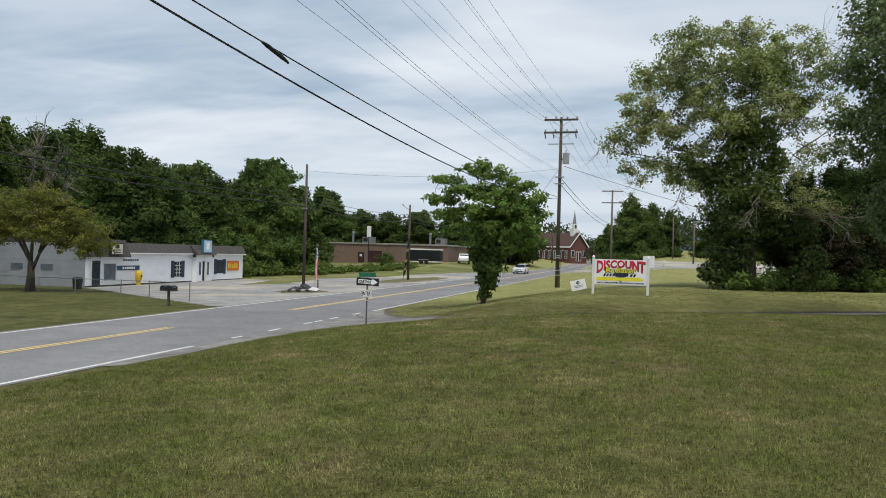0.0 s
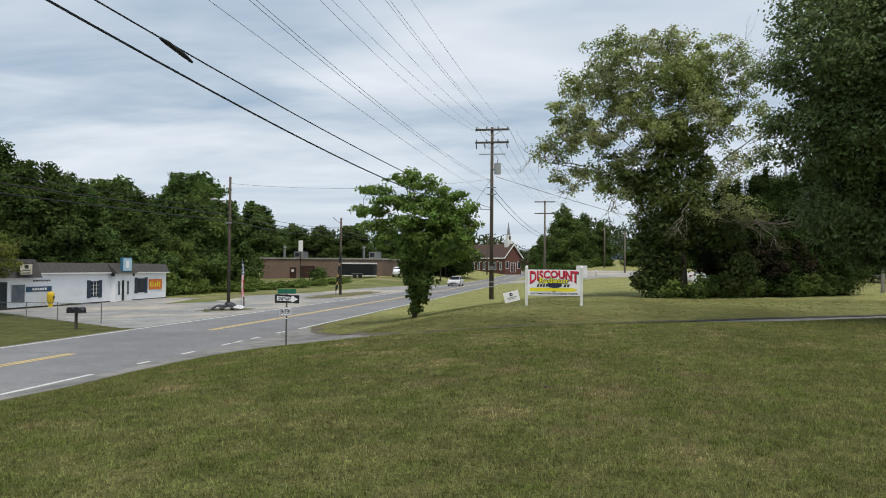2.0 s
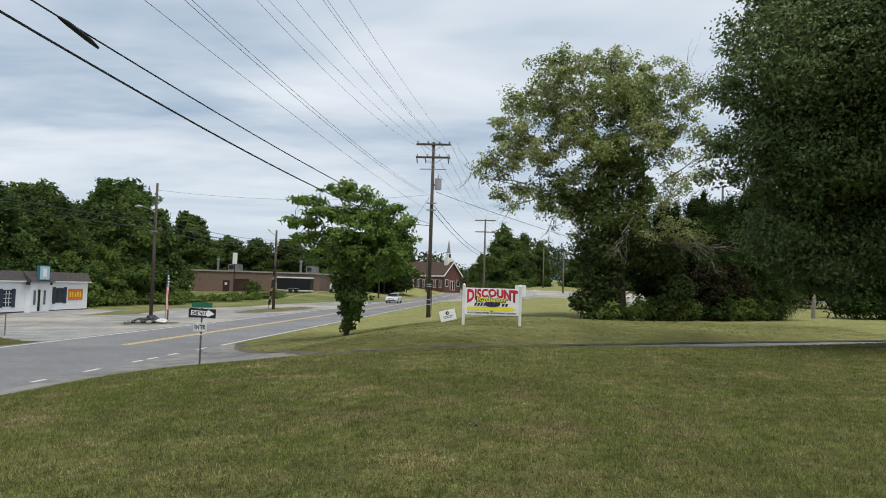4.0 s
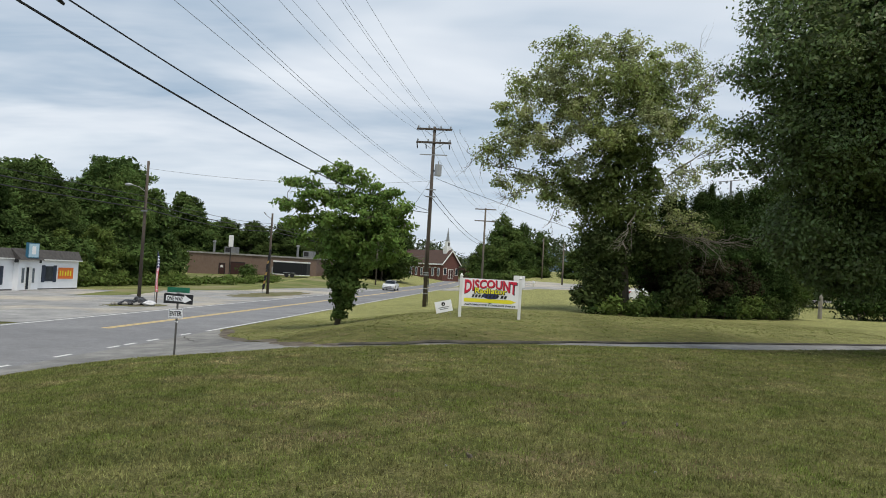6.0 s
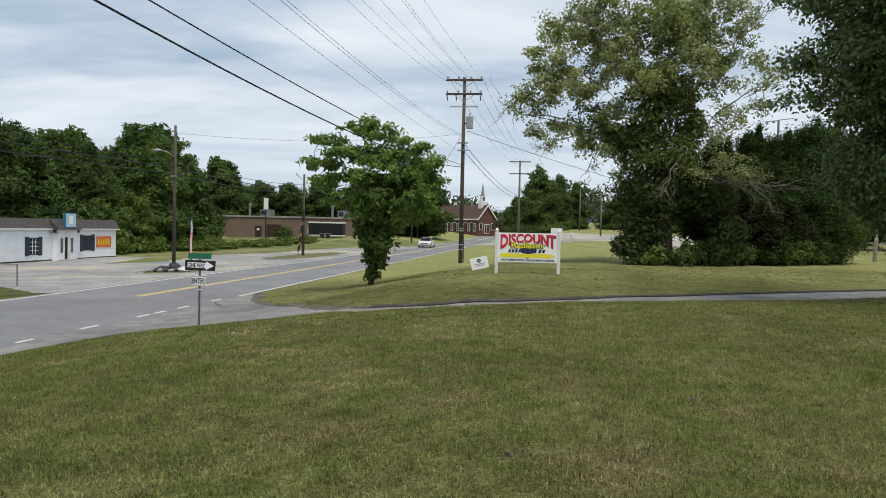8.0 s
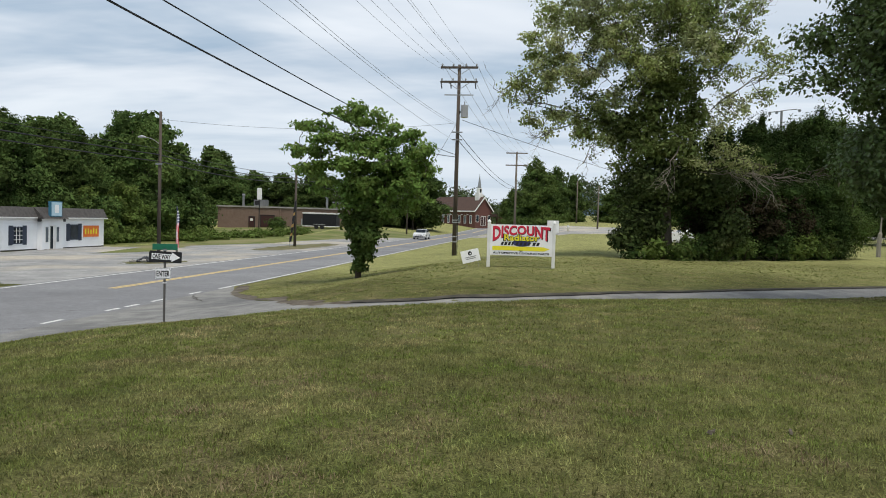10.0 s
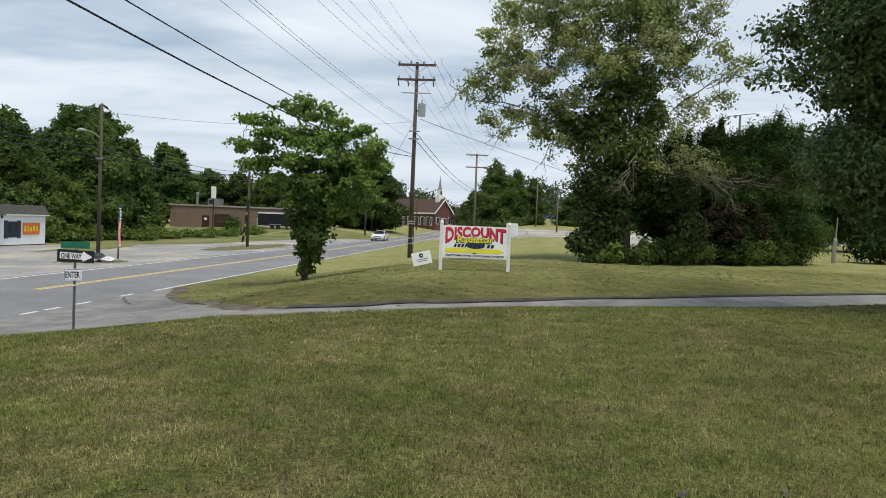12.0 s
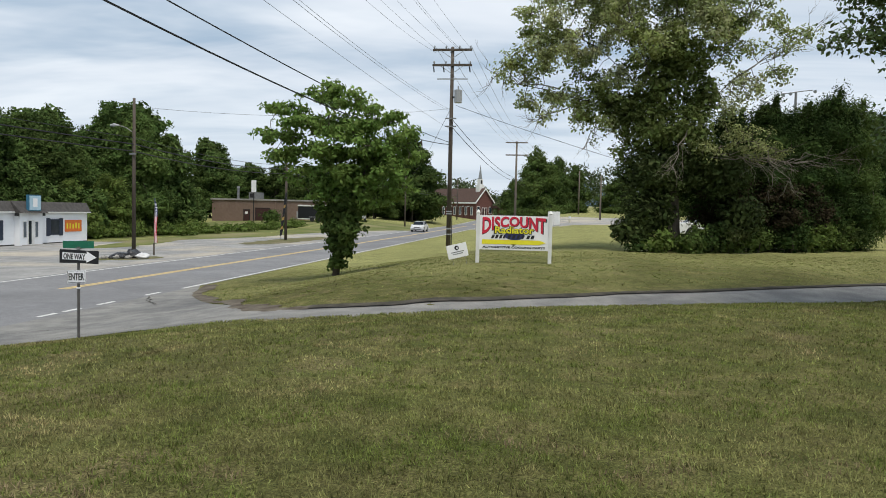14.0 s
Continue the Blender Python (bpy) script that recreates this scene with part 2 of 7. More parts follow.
M_LEAF_BUSH = material("bush_leaves", (0.066, 0.104, 0.027), 0.75, second=(0.102, 0.145, 0.038), scale=0.5, island=0.35, translucent=0.35, spec=0.1)
M_LEAF_LIGHT = material("light_green_vine_leaves", (0.105, 0.158, 0.036), 0.75, second=(0.155, 0.205, 0.052), scale=0.4, third=(0.075, 0.115, 0.028), third_scale=0.3, third_mix=(0.5, 0.7), island=0.35, translucent=0.35, spec=0.1)
M_LEAF_BROWN = material("dead_brown_needles", (0.046, 0.036, 0.022), 0.9, second=(0.030, 0.028, 0.016), scale=0.9, island=0.4, translucent=0.15, spec=0.04)
M_LEAF_MID = material("midgreen_leaves", (0.060, 0.098, 0.027), 0.85, second=(0.108, 0.152, 0.042), scale=0.3, objrand=0.18, island=0.3, translucent=0.2, spec=0.05)
M_LEAF_DRY = material("dry_leaves", (0.29, 0.31, 0.14), 0.85, second=(0.21, 0.25, 0.085), scale=0.8, island=0.35, translucent=0.3, spec=0.05)
M_LEAF_FAR = material("far_woods_foliage", (0.050, 0.072, 0.030), 0.8, second=(0.072, 0.092, 0.040), scale=0.08, island=0.3, spec=0.1)
M_BARK = material("grey_bark", (0.135, 0.115, 0.092), 0.95, second=(0.075, 0.062, 0.05), scale=6.0, stretch=(1, 1, 0.2), bump=0.8, bump_scale=18, spec=0.1)
M_TWIG = material("dead_twigs", (0.22, 0.20, 0.165), 0.9, second=(0.15, 0.13, 0.11), scale=3.0, spec=0.1)
M_POLE = material("creosoted_pole_wood", (0.072, 0.058, 0.048), 0.9, second=(0.118, 0.100, 0.084), scale=5.0, stretch=(1, 1, 0.08), bump=0.5, bump_scale=20, spec=0.15)
M_POLE_GREY = material("weathered_pole_wood", (0.19, 0.165, 0.135), 0.9, second=(0.12, 0.10, 0.08), scale=5.0, stretch=(1, 1, 0.08), bump=0.5, bump_scale=20, spec=0.15)
M_WIRE = material("black_cable", (0.012, 0.012, 0.013), 0.6)
M_WIRE_ALU = material("weathered_conductor", (0.22, 0.23, 0.24), 0.5, metal=0.3)
M_STEEL = material("galvanised_steel", (0.30, 0.31, 0.31), 0.5, metal=0.7, second=(0.22, 0.22, 0.215), scale=8.0)
M_DARK = material("black_metal", (0.018, 0.018, 0.019), 0.5)
M_CERAMIC = material("grey_ceramic", (0.32, 0.33, 0.34), 0.35)
M_WHITE = material("white_paint", (0.76, 0.76, 0.75), 0.55, second=(0.67, 0.67, 0.65), scale=2.0, spec=0.3)
M_SIGN_W = material("white_sign_sheet", (0.86, 0.86, 0.87), 0.4, second=(0.81, 0.81, 0.82), scale=2.0)
M_RED = material("red_vinyl", (0.66, 0.020, 0.055), 0.4, second=(0.58, 0.018, 0.048), scale=3.0)
M_YELLOW = material("yellow_vinyl", (0.82, 0.75, 0.03), 0.4, second=(0.76, 0.68, 0.03), scale=3.0)
M_NAVY = material("navy_vinyl", (0.035, 0.045, 0.15), 0.4, second=(0.03, 0.035, 0.11), scale=3.0)
M_BLACK = material("black_vinyl", (0.014, 0.014, 0.016), 0.4)
M_GREEN = material("green_reflective_sheet", (0.012, 0.13, 0.075), 0.4, second=(0.014, 0.15, 0.085), scale=6.0)
M_SIDING = material("white_siding", (0.86, 0.875, 0.90), 0.6, second=(0.81, 0.825, 0.85), scale=0.9, third=(0.66, 0.67, 0.675), third_scale=0.5, third_mix=(0.62, 0.8), objrand=0.02)
# side wall's grey, darkened in the colour for the shade of the tree
M_SIDING_G = material("shaded_grey_siding", (0.29, 0.31, 0.335), 0.65, second=(0.25, 0.265, 0.29), scale=1.0, objrand=0.04)
M_SHINGLE = material("dark_roof_shingles", (0.060, 0.056, 0.055), 0.9, second=(0.088, 0.082, 0.078), scale=4.0, objrand=0.25, bump=0.5, bump_scale=30, spec=0.15)
M_CONCRETE = material("old_concrete", (0.33, 0.32, 0.30), 0.9, second=(0.25, 0.24, 0.22), scale=2.0, bump=0.4, bump_scale=30)
M_GLASS = material("window_glass", (0.012, 0.018, 0.026), 0.12, second=(0.03, 0.042, 0.055), scale=1.4, spec=0.25)
# pale panes: reflections and a lit room put into the glass colour
M_GLASS_PALE = material("pale_reflection_glass", (0.15, 0.18, 0.21), 0.15, second=(0.08, 0.10, 0.125), scale=1.1, spec=0.4)
M_CREAM = material("cream_sign_face", (0.60, 0.56, 0.44), 0.5, second=(0.52, 0.48, 0.38), scale=3.0)
M_TEAL = material("dark_teal_sign", (0.020, 0.062, 0.115), 0.5, second=(0.026, 0.075, 0.135), scale=3.0)
M_POST = material("weathered_sign_post", (0.13, 0.125, 0.115), 0.6, metal=0.4, second=(0.09, 0.085, 0.08), scale=9.0)
M_BRICK_TAN = material("brown_brick_wall", (0.185, 0.128, 0.102), 0.9, second=(0.215, 0.155, 0.125), scale=3.0, third=(0.155, 0.110, 0.088), third_scale=0.2, bump=0.4, bump_scale=20, spec=0.15)
M_BRICK_RED = material("red_brick_wall", (0.150, 0.072, 0.060), 0.9, second=(0.118, 0.056, 0.048), scale=2.5, bump=0.4, bump_scale=20, spec=0.15)
M_ROOF_BROWN = material("brown_shingle_roof", (0.098, 0.064, 0.054), 0.9, second=(0.078, 0.052, 0.044), scale=2.0, spec=0.15)
M_DOOR_RED = material("maroon_door_paint", (0.050, 0.020, 0.018), 0.6)
M_BLUE = material("blue_sign_paint", (0.035, 0.13, 0.20), 0.45, second=(0.045, 0.16, 0.25), scale=4.0)
M_PALEBLUE = material("pale_blue_panel", (0.38, 0.55, 0.66), 0.45, second=(0.44, 0.60, 0.70), scale=3.0)
M_ORANGE = material("orange_banner_cloth", (0.75, 0.20, 0.03), 0.7, second=(0.66, 0.15, 0.03), scale=3.0)
M_OCHRE = material("ochre_cloth", (0.42, 0.27, 0.08), 0.8, second=(0.32, 0.2, 0.07), scale=6.0)
M_NAVYSHUT = material("navy_shutters", (0.020, 0.030, 0.055), 0.55)
M_YELPLASTIC = material("yellow_plastic", (0.68, 0.47, 0.02), 0.45, second=(0.58, 0.38, 0.02), scale=4.0)
M_CARWHITE = material("white_car_paint", (0.74, 0.75, 0.76), 0.2, spec=0.6)
M_CARBLACK = material("black_trailer_panel", (0.014, 0.015, 0.018), 0.55, spec=0.25)
M_RUBBER = material("tyre_rubber", (0.020, 0.020, 0.021), 0.85)
M_RIM = material("alloy_rim", (0.45, 0.46, 0.47), 0.35, metal=0.8)
M_LAMP = material("clear_headlight", (0.55, 0.56, 0.58), 0.15, spec=0.7)
M_TAIL = material("red_tail_light", (0.35, 0.02, 0.02), 0.2)
M_BAG_B = material("black_plastic_bag", (0.020, 0.020, 0.022), 0.35, second=(0.035, 0.035, 0.038), scale=8, bump=0.6, bump_scale=15)
M_BAG_W = material("white_plastic_bag", (0.66, 0.66, 0.66), 0.45, second=(0.55, 0.55, 0.56), scale=8, bump=0.5, bump_scale=15)
# blue of the distance haze is mixed into the hill's base colour
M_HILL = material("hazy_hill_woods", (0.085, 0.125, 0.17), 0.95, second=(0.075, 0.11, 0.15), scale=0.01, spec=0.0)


# ---- builders ----
def thing(name, x, y, z=None, rz=0.0, label="", category="", group="", kind=""):
    ob = new(name)
    ob.empty_display_size = 0.2
    ob.matrix_world = pose(x, y, float(ground_z(x, y)) if z is None else z, 0, 0, rz)
    return tagged(ob, label, category, group, kind)


def link_mesh(name, verts, faces, mat, parent=None, label="", smooth=False):
    me = bpy.data.meshes.new(name)
    me.from_pydata(verts if isinstance(verts, list) else verts.tolist(), [], faces if isinstance(faces, list) else faces.tolist())
    if smooth:
        me.polygons.foreach_set("use_smooth", [True] * len(me.polygons))
    me.materials.append(mat)
    me.update()
    ob = new(name, me)
    if parent:
        ob.parent = parent
    return tagged(ob, label)


def part(name, bm, mat, parent=None, label="", smooth=False):
    bmesh.ops.recalc_face_normals(bm, faces=bm.faces[:])
    me = bpy.data.meshes.new(name)
    bm.to_mesh(me)
    bm.free()
    if smooth:
        me.polygons.foreach_set("use_smooth", [True] * len(me.polygons))
    me.materials.append(mat)
    ob = new(name, me)
    if parent:
        ob.parent = parent
    return tagged(ob, label)


def box(x0, x1, y0, y1, z0, z1, bevel=0.0, bm=None, m=None):
    bm = bm or bmesh.new()
    size = Matrix.Diagonal((x1 - x0, y1 - y0, z1 - z0, 1))
    mm = Matrix.Translation(((x0 + x1) / 2, (y0 + y1) / 2, (z0 + z1) / 2)) @ size
    r = bmesh.ops.create_cube(bm, size=1, matrix=(m @ mm) if m else mm)
    if bevel:
        es = list({e for v in r["verts"] for e in v.link_edges})
        bmesh.ops.bevel(bm, geom=es, offset=bevel, segments=2, affect="EDGES")
    return bm


def tube(points, radii, seg=8, bm=None, cap=True):
    """A tapered tube along points."""
    bm = bm or bmesh.new()
    pts = [Vector(p) for p in points]
    rings = []
    up = Vector((0.13, 0.29, 1)).normalized()
    for i, p in enumerate(pts):
        d = (pts[min(i + 1, len(pts) - 1)] - pts[max(i - 1, 0)]).normalized()
        a = d.cross(up)
        if a.length < 0.05:
            a = d.cross(Vector((1, 0.2, 0)))
        a.normalize()
        b = d.cross(a)
        r = radii[i] if isinstance(radii, (list, tuple)) else radii
        rings.append([bm.verts.new(p + (a * math.cos(2 * math.pi * k / seg) + b * math.sin(2 * math.pi * k / seg)) * r) for k in range(seg)])
    for r0, r1 in zip(rings, rings[1:]):
        for k in range(seg):
            bm.faces.new((r0[k], r0[(k + 1) % seg], r1[(k + 1) % seg], r1[k]))
    if cap:
        bm.faces.new(rings[0][::-1])
        bm.faces.new(rings[-1])
    return bm


def prism(outline, depth, axis="y", bm=None, m=None):
    """A flat outline of (u, v) points given thickness: along y the outline is (x, z), along x it is (y, z), along z it is (x, y)."""
    bm = bm or bmesh.new()
    d0, d1 = depth
    put = {"y": lambda u, v, d: (u, d, v), "x": lambda u, v, d: (d, u, v), "z": lambda u, v, d: (u, v, d)}[axis]
    a = [bm.verts.new(put(u, v, d0)) for u, v in outline]
    b = [bm.verts.new(put(u, v, d1)) for u, v in outline]
    bm.faces.new(a)
    bm.faces.new(b[::-1])
    for i in range(len(a)):
        j = (i + 1) % len(a)
        bm.faces.new((a[i], b[i], b[j], a[j]))
    if m:
        bmesh.ops.transform(bm, matrix=m, verts=bm.verts[:])
    return bm


def lettering(name, text, size, mat, parent, m, width=None, label="", bold=0.0, arch=None):
    """Words in the built-in font, as a thin mesh; local x runs along the line, z up, facing -y."""
    cu = bpy.data.curves.new(name, "FONT")
    cu.body, cu.size, cu.align_x, cu.extrude, cu.offset = text, size, "CENTER", 0.002, bold
    cu.resolution_u = 3
    tmp = new(name, cu)
    dg = bpy.context.evaluated_depsgraph_get()
    me = bpy.data.meshes.new_from_object(tmp.evaluated_get(dg))
    bpy.data.objects.remove(tmp)
    co = np.empty(len(me.vertices) * 3)
    me.vertices.foreach_get("co", co)
    co = co.reshape(-1, 3)
    w = np.ptp(co[:, 0])
    k = width / w if width else 1.0
    co[:, 0] = (co[:, 0] - (co[:, 0].max() + co[:, 0].min()) / 2) * k
    if arch:
        co[:, 1] = arch(co[:, 0], co[:, 1])
    co = co[:, [0, 2, 1]] * (1, -1, 1)
    me.vertices.foreach_set("co", co.ravel())
    me.materials.clear()
    me.materials.append(mat)
    me.update()
    ob = new(name, me)
    ob.parent, ob.matrix_local = parent, m
    return tagged(ob, label)


def sheet(name, xs, ys, mat, lift=0.0, keep=None, kind="structure", label="", category="", parent=None):
    """A sheet over the ground on a grid of xs and ys; keep: which cells stay."""
    X, Y = np.meshgrid(xs, ys)
    Z = ground_z(X, Y) + lift
    v = np.stack([X, Y, Z], -1).reshape(-1, 3)
    nx, ny = len(xs), len(ys)
    i, j = np.meshgrid(np.arange(nx - 1), np.arange(ny - 1))
    a = (j * nx + i).ravel()
    f = np.stack([a, a + 1, a + nx + 1, a + nx], -1)
    if keep is not None:
        c = v[f].mean(1)
        f = f[keep(c[:, 0], c[:, 1])]
    return tagged(link_mesh(name, v, f, mat, parent, smooth=True), label, category, kind=kind)


def ribbon(name, left, right, mat, lift, n=60, thick=0.0, label="", category="", parent=None, kind="structure", across=6):
    """A strip over the ground between two lines of (x, y) points."""
    def resample(line):
        p = np.array(line, float)
        s = np.concatenate([[0], np.cumsum(np.hypot(*np.diff(p, axis=0).T))])
        t = np.linspace(0, s[-1], n)
        return np.stack([np.interp(t, s, p[:, 0]), np.interp(t, s, p[:, 1])], -1)
    a, b = resample(left), resample(right)
    k = np.linspace(0, 1, across)[None, :, None]
    g = a[:, None] * (1 - k) + b[:, None] * k
    z = ground_z(g[..., 0], g[..., 1]) + lift
    v = np.concatenate([g, z[..., None]], -1).reshape(-1, 3)
    i, j = np.meshgrid(np.arange(across - 1), np.arange(n - 1))
    q = (j * across + i).ravel()
    f = np.stack([q, q + 1, q + across + 1, q + across], -1)
    return tagged(link_mesh(name, v, f, mat, parent, smooth=True), label, category, kind=kind)


def leaf_mesh(name, centres, size, mat, parent, rng, droop=0.0, label="", aspect=0.55, jitter=0.35, out=None):
    """Many small pointed leaves, one folded rhombus each."""
    n = len(centres)
    face = rng.normal(size=(n, 3)) * 0.62 + (0, 0, 0.55)
    if out is not None:
        face += out * 0.75
    d = rng.normal(size=(n, 3))
    d[:, 2] -= droop
    s = np.cross(face, d)
    s /= np.linalg.norm(s, axis=1, keepdims=True) + 1e-9
    d = np.cross(s, face)
    d /= np.linalg.norm(d, axis=1, keepdims=True) + 1e-9
    L = (size * (1 + jitter * rng.uniform(-1, 1, n)))[:, None]
    tip, side = d * L * 0.5, s * L * 0.5 * aspect
    v = np.stack([centres - tip, centres + side, centres + tip, centres - side], 1).reshape(-1, 3)
    f = np.arange(4 * n).reshape(-1, 4)
    me = bpy.data.meshes.new(name)
    me.vertices.add(4 * n)
    me.vertices.foreach_set("co", v.astype(np.float32).ravel())
    me.loops.add(4 * n)
    me.loops.foreach_set("vertex_index", f.ravel().astype(np.int32))
    me.polygons.add(n)
    me.polygons.foreach_set("loop_start", np.arange(0, 4 * n, 4, dtype=np.int32))
    me.polygons.foreach_set("loop_total", np.full(n, 4, dtype=np.int32))
    me.update(calc_edges=True)
    me.materials.append(mat)
    ob = new(name, me)
    if parent:
        ob.parent = parent
    return tagged(ob, label)


def blob_points(rng, blobs, per_clump, clump_r, density, flat=0.6, inner=0.55, gap=None, grain=0.75):
    """Leaf places in clumps near the surface of ellipsoids (x, y, z, rx, ry, rz); gap: how much of the crown stays open."""
    out, clumps, away = [], [], []
    for (cx, cy, cz, rx, ry, rz) in blobs:
        m = max(4, int(density * (rx * ry + ry * rz + rx * rz) / 3))
        u = rng.normal(size=(m, 3))
        u /= np.linalg.norm(u, axis=1, keepdims=True)
        r = rng.uniform(inner, 1.0, m)[:, None] ** 0.7 * (1 + 0.09 * rng.normal(size=(m, 1)))
        c = np.array([cx, cy, cz]) + u * r * np.array([rx, ry, rz])
        if gap is not None:
            held = np.array([noise.noise(Vector(q) * grain) > gap for q in c])
            held[0] = True
            c, u = c[held], u[held]
            m = len(c)
        clumps.append(c)
        k = rng.integers(int(per_clump * 0.5), int(per_clump * 1.5) + 1, m)
        idx = np.repeat(np.arange(m), k)
        spread = clump_r * rng.uniform(0.6, 1.35, m)[idx][:, None]
        off = rng.normal(size=(len(idx), 3))
        off *= (1.75 * rng.random(len(idx)) ** 0.45 / np.linalg.norm(off, axis=1))[:, None]
        out.append(c[idx] + off * spread * np.array([1, 1, flat]))
        w = off * 0.45 + u[idx] * 0.7
        away.append(w / (np.linalg.norm(w, axis=1, keepdims=True) + 1e-6))
    return np.concatenate(out), np.concatenate(clumps), np.concatenate(away)


def shell_points(rng, blobs, cover, leaf, lo=0.58, hi=0.92):
    """Places for larger leaves inside the outer clumps; cover: leaf area over surface."""
    pts, away = [], []
    for c in blobs:
        a, b, d = (v * 0.75 for v in c[3:])
        m = int(cover * 4 * math.pi * (((a * b) ** 1.6 + (a * d) ** 1.6 + (b * d) ** 1.6) / 3) ** 0.625 / (leaf * leaf * 0.3))
        u = rng.normal(size=(m, 3))
        u /= np.linalg.norm(u, axis=1, keepdims=True)
        pts.append(np.array(c[:3]) + u * rng.uniform(lo, hi, (m, 1)) * np.array(c[3:]))
        away.append(u + rng.normal(size=(m, 3)) * 0.35)
    return np.concatenate(pts), np.concatenate(away)


def inner_mass(name, blobs, k, mat, parent, rng, sub=2, floor=None):
    """Ragged solid masses added inside the leaf clumps to block sky and light."""
    bm = bmesh.new()
    for c in blobs:
        vs = bmesh.ops.create_icosphere(bm, subdivisions=sub, radius=1)["verts"]
        for v in vs:
            q = k * rng.uniform(0.72, 1.18)
            v.co = Vector((c[0] + v.co.x * c[3] * q, c[1] + v.co.y * c[4] * q, c[2] + v.co.z * c[5] * q))
            if floor is not None and v.co.z < floor:
                v.co.z = floor
    return part(name, bm, mat, parent)


def bent(rng, p0, p1, n, wob):
    p0, p1 = np.array(p0, float), np.array(p1, float)
    t = np.linspace(0, 1, n)[:, None]
    q = p0 + (p1 - p0) * t
    q[1:-1] += rng.normal(size=(n - 2, 3)) * wob * np.linalg.norm(p1 - p0) / n
    return q


def grow(rng, limbs, targets, step=0.34, kill=0.42, wild=0.22, rounds=80):
    """Branches that reach out from given limbs towards every target; each node knows its parent."""
    P, par = [], []
    for line in limbs:
        q = np.array(line, float)
        cum = np.concatenate([[0], np.cumsum(np.linalg.norm(np.diff(q, axis=0), axis=1))])
        t = np.linspace(0, cum[-1], max(3, int(cum[-1] / step)))
        fine = np.stack([np.interp(t, cum, q[:, k]) for k in range(3)], -1)
        fine[1:] += np.cumsum(rng.normal(size=(len(t) - 1, 3)), axis=0) * 0.018
        root = int(np.argmin(np.linalg.norm(np.array(P) - fine[0], axis=1))) if P else -1
        for k, f in enumerate(fine):
            P.append(f)
            par.append(root if k == 0 else len(P) - 2)
    P = np.array(P)
    dist = np.linalg.norm(targets[:, None] - P[None], axis=2)
    near, best = dist.argmin(1), dist.min(1)
    live = best > kill
    for _r in range(rounds):
        if not live.any():
            break
        nodes, inv = np.unique(near[live], return_inverse=True)
        d = targets[live] - P[near[live]]
        d /= np.linalg.norm(d, axis=1, keepdims=True) + 1e-9
        acc = np.zeros((len(nodes), 3))
        np.add.at(acc, inv, d)
        acc /= np.linalg.norm(acc, axis=1, keepdims=True) + 1e-9
        acc += rng.normal(size=acc.shape) * wild
        acc /= np.linalg.norm(acc, axis=1, keepdims=True) + 1e-9
        fresh = P[nodes] + acc * step
        base = len(P)
        P = np.concatenate([P, fresh])
        par += nodes.tolist()
        dd = np.linalg.norm(targets[:, None] - fresh[None], axis=2)
        j = dd.argmin(1)
        closer = dd[np.arange(len(targets)), j] < best
        near = np.where(closer, base + j, near)
        best = np.minimum(best, dd.min(1))
        live &= best > kill
    P = np.concatenate([P, targets])
    par += near.tolist()
    return P, np.array(par)


def branch_mesh(name, P, par, tip_r, top_r, mat, parent, power=0.44, sides=5):
    """Tapering wood from a branching skeleton, thicker the more it carries."""
    n = len(P)
    load = np.ones(n)
    for i in range(n - 1, 0, -1):
        if par[i] >= 0:
            load[par[i]] += load[i] * 0.55
    r = np.minimum(tip_r * load ** power, top_r)
    i = np.nonzero(par >= 0)[0]
    a, b = P[par[i]], P[i]
    d = b - a
    d /= np.linalg.norm(d, axis=1, keepdims=True) + 1e-9
    u = np.cross(d, (0.31, 0.87, 0.38))
    u /= np.linalg.norm(u, axis=1, keepdims=True) + 1e-9
    w = np.cross(d, u)
    ang = np.arange(sides) * 2 * math.pi / sides
    ring = u[:, None] * np.cos(ang)[None, :, None] + w[:, None] * np.sin(ang)[None, :, None]
    ra = np.minimum(r[par[i]], r[i] * 1.5)[:, None, None]
    v = np.concatenate([a[:, None] + ring * ra, b[:, None] + ring * r[i][:, None, None]], 1).reshape(-1, 3)
    k = np.arange(sides)
    q = np.stack([k, (k + 1) % sides, (k + 1) % sides + sides, k + sides], -1)
    f = (np.arange(len(i))[:, None, None] * 2 * sides + q[None]).reshape(-1, 4)
    return link_mesh(name, v, f, mat, parent, smooth=True)


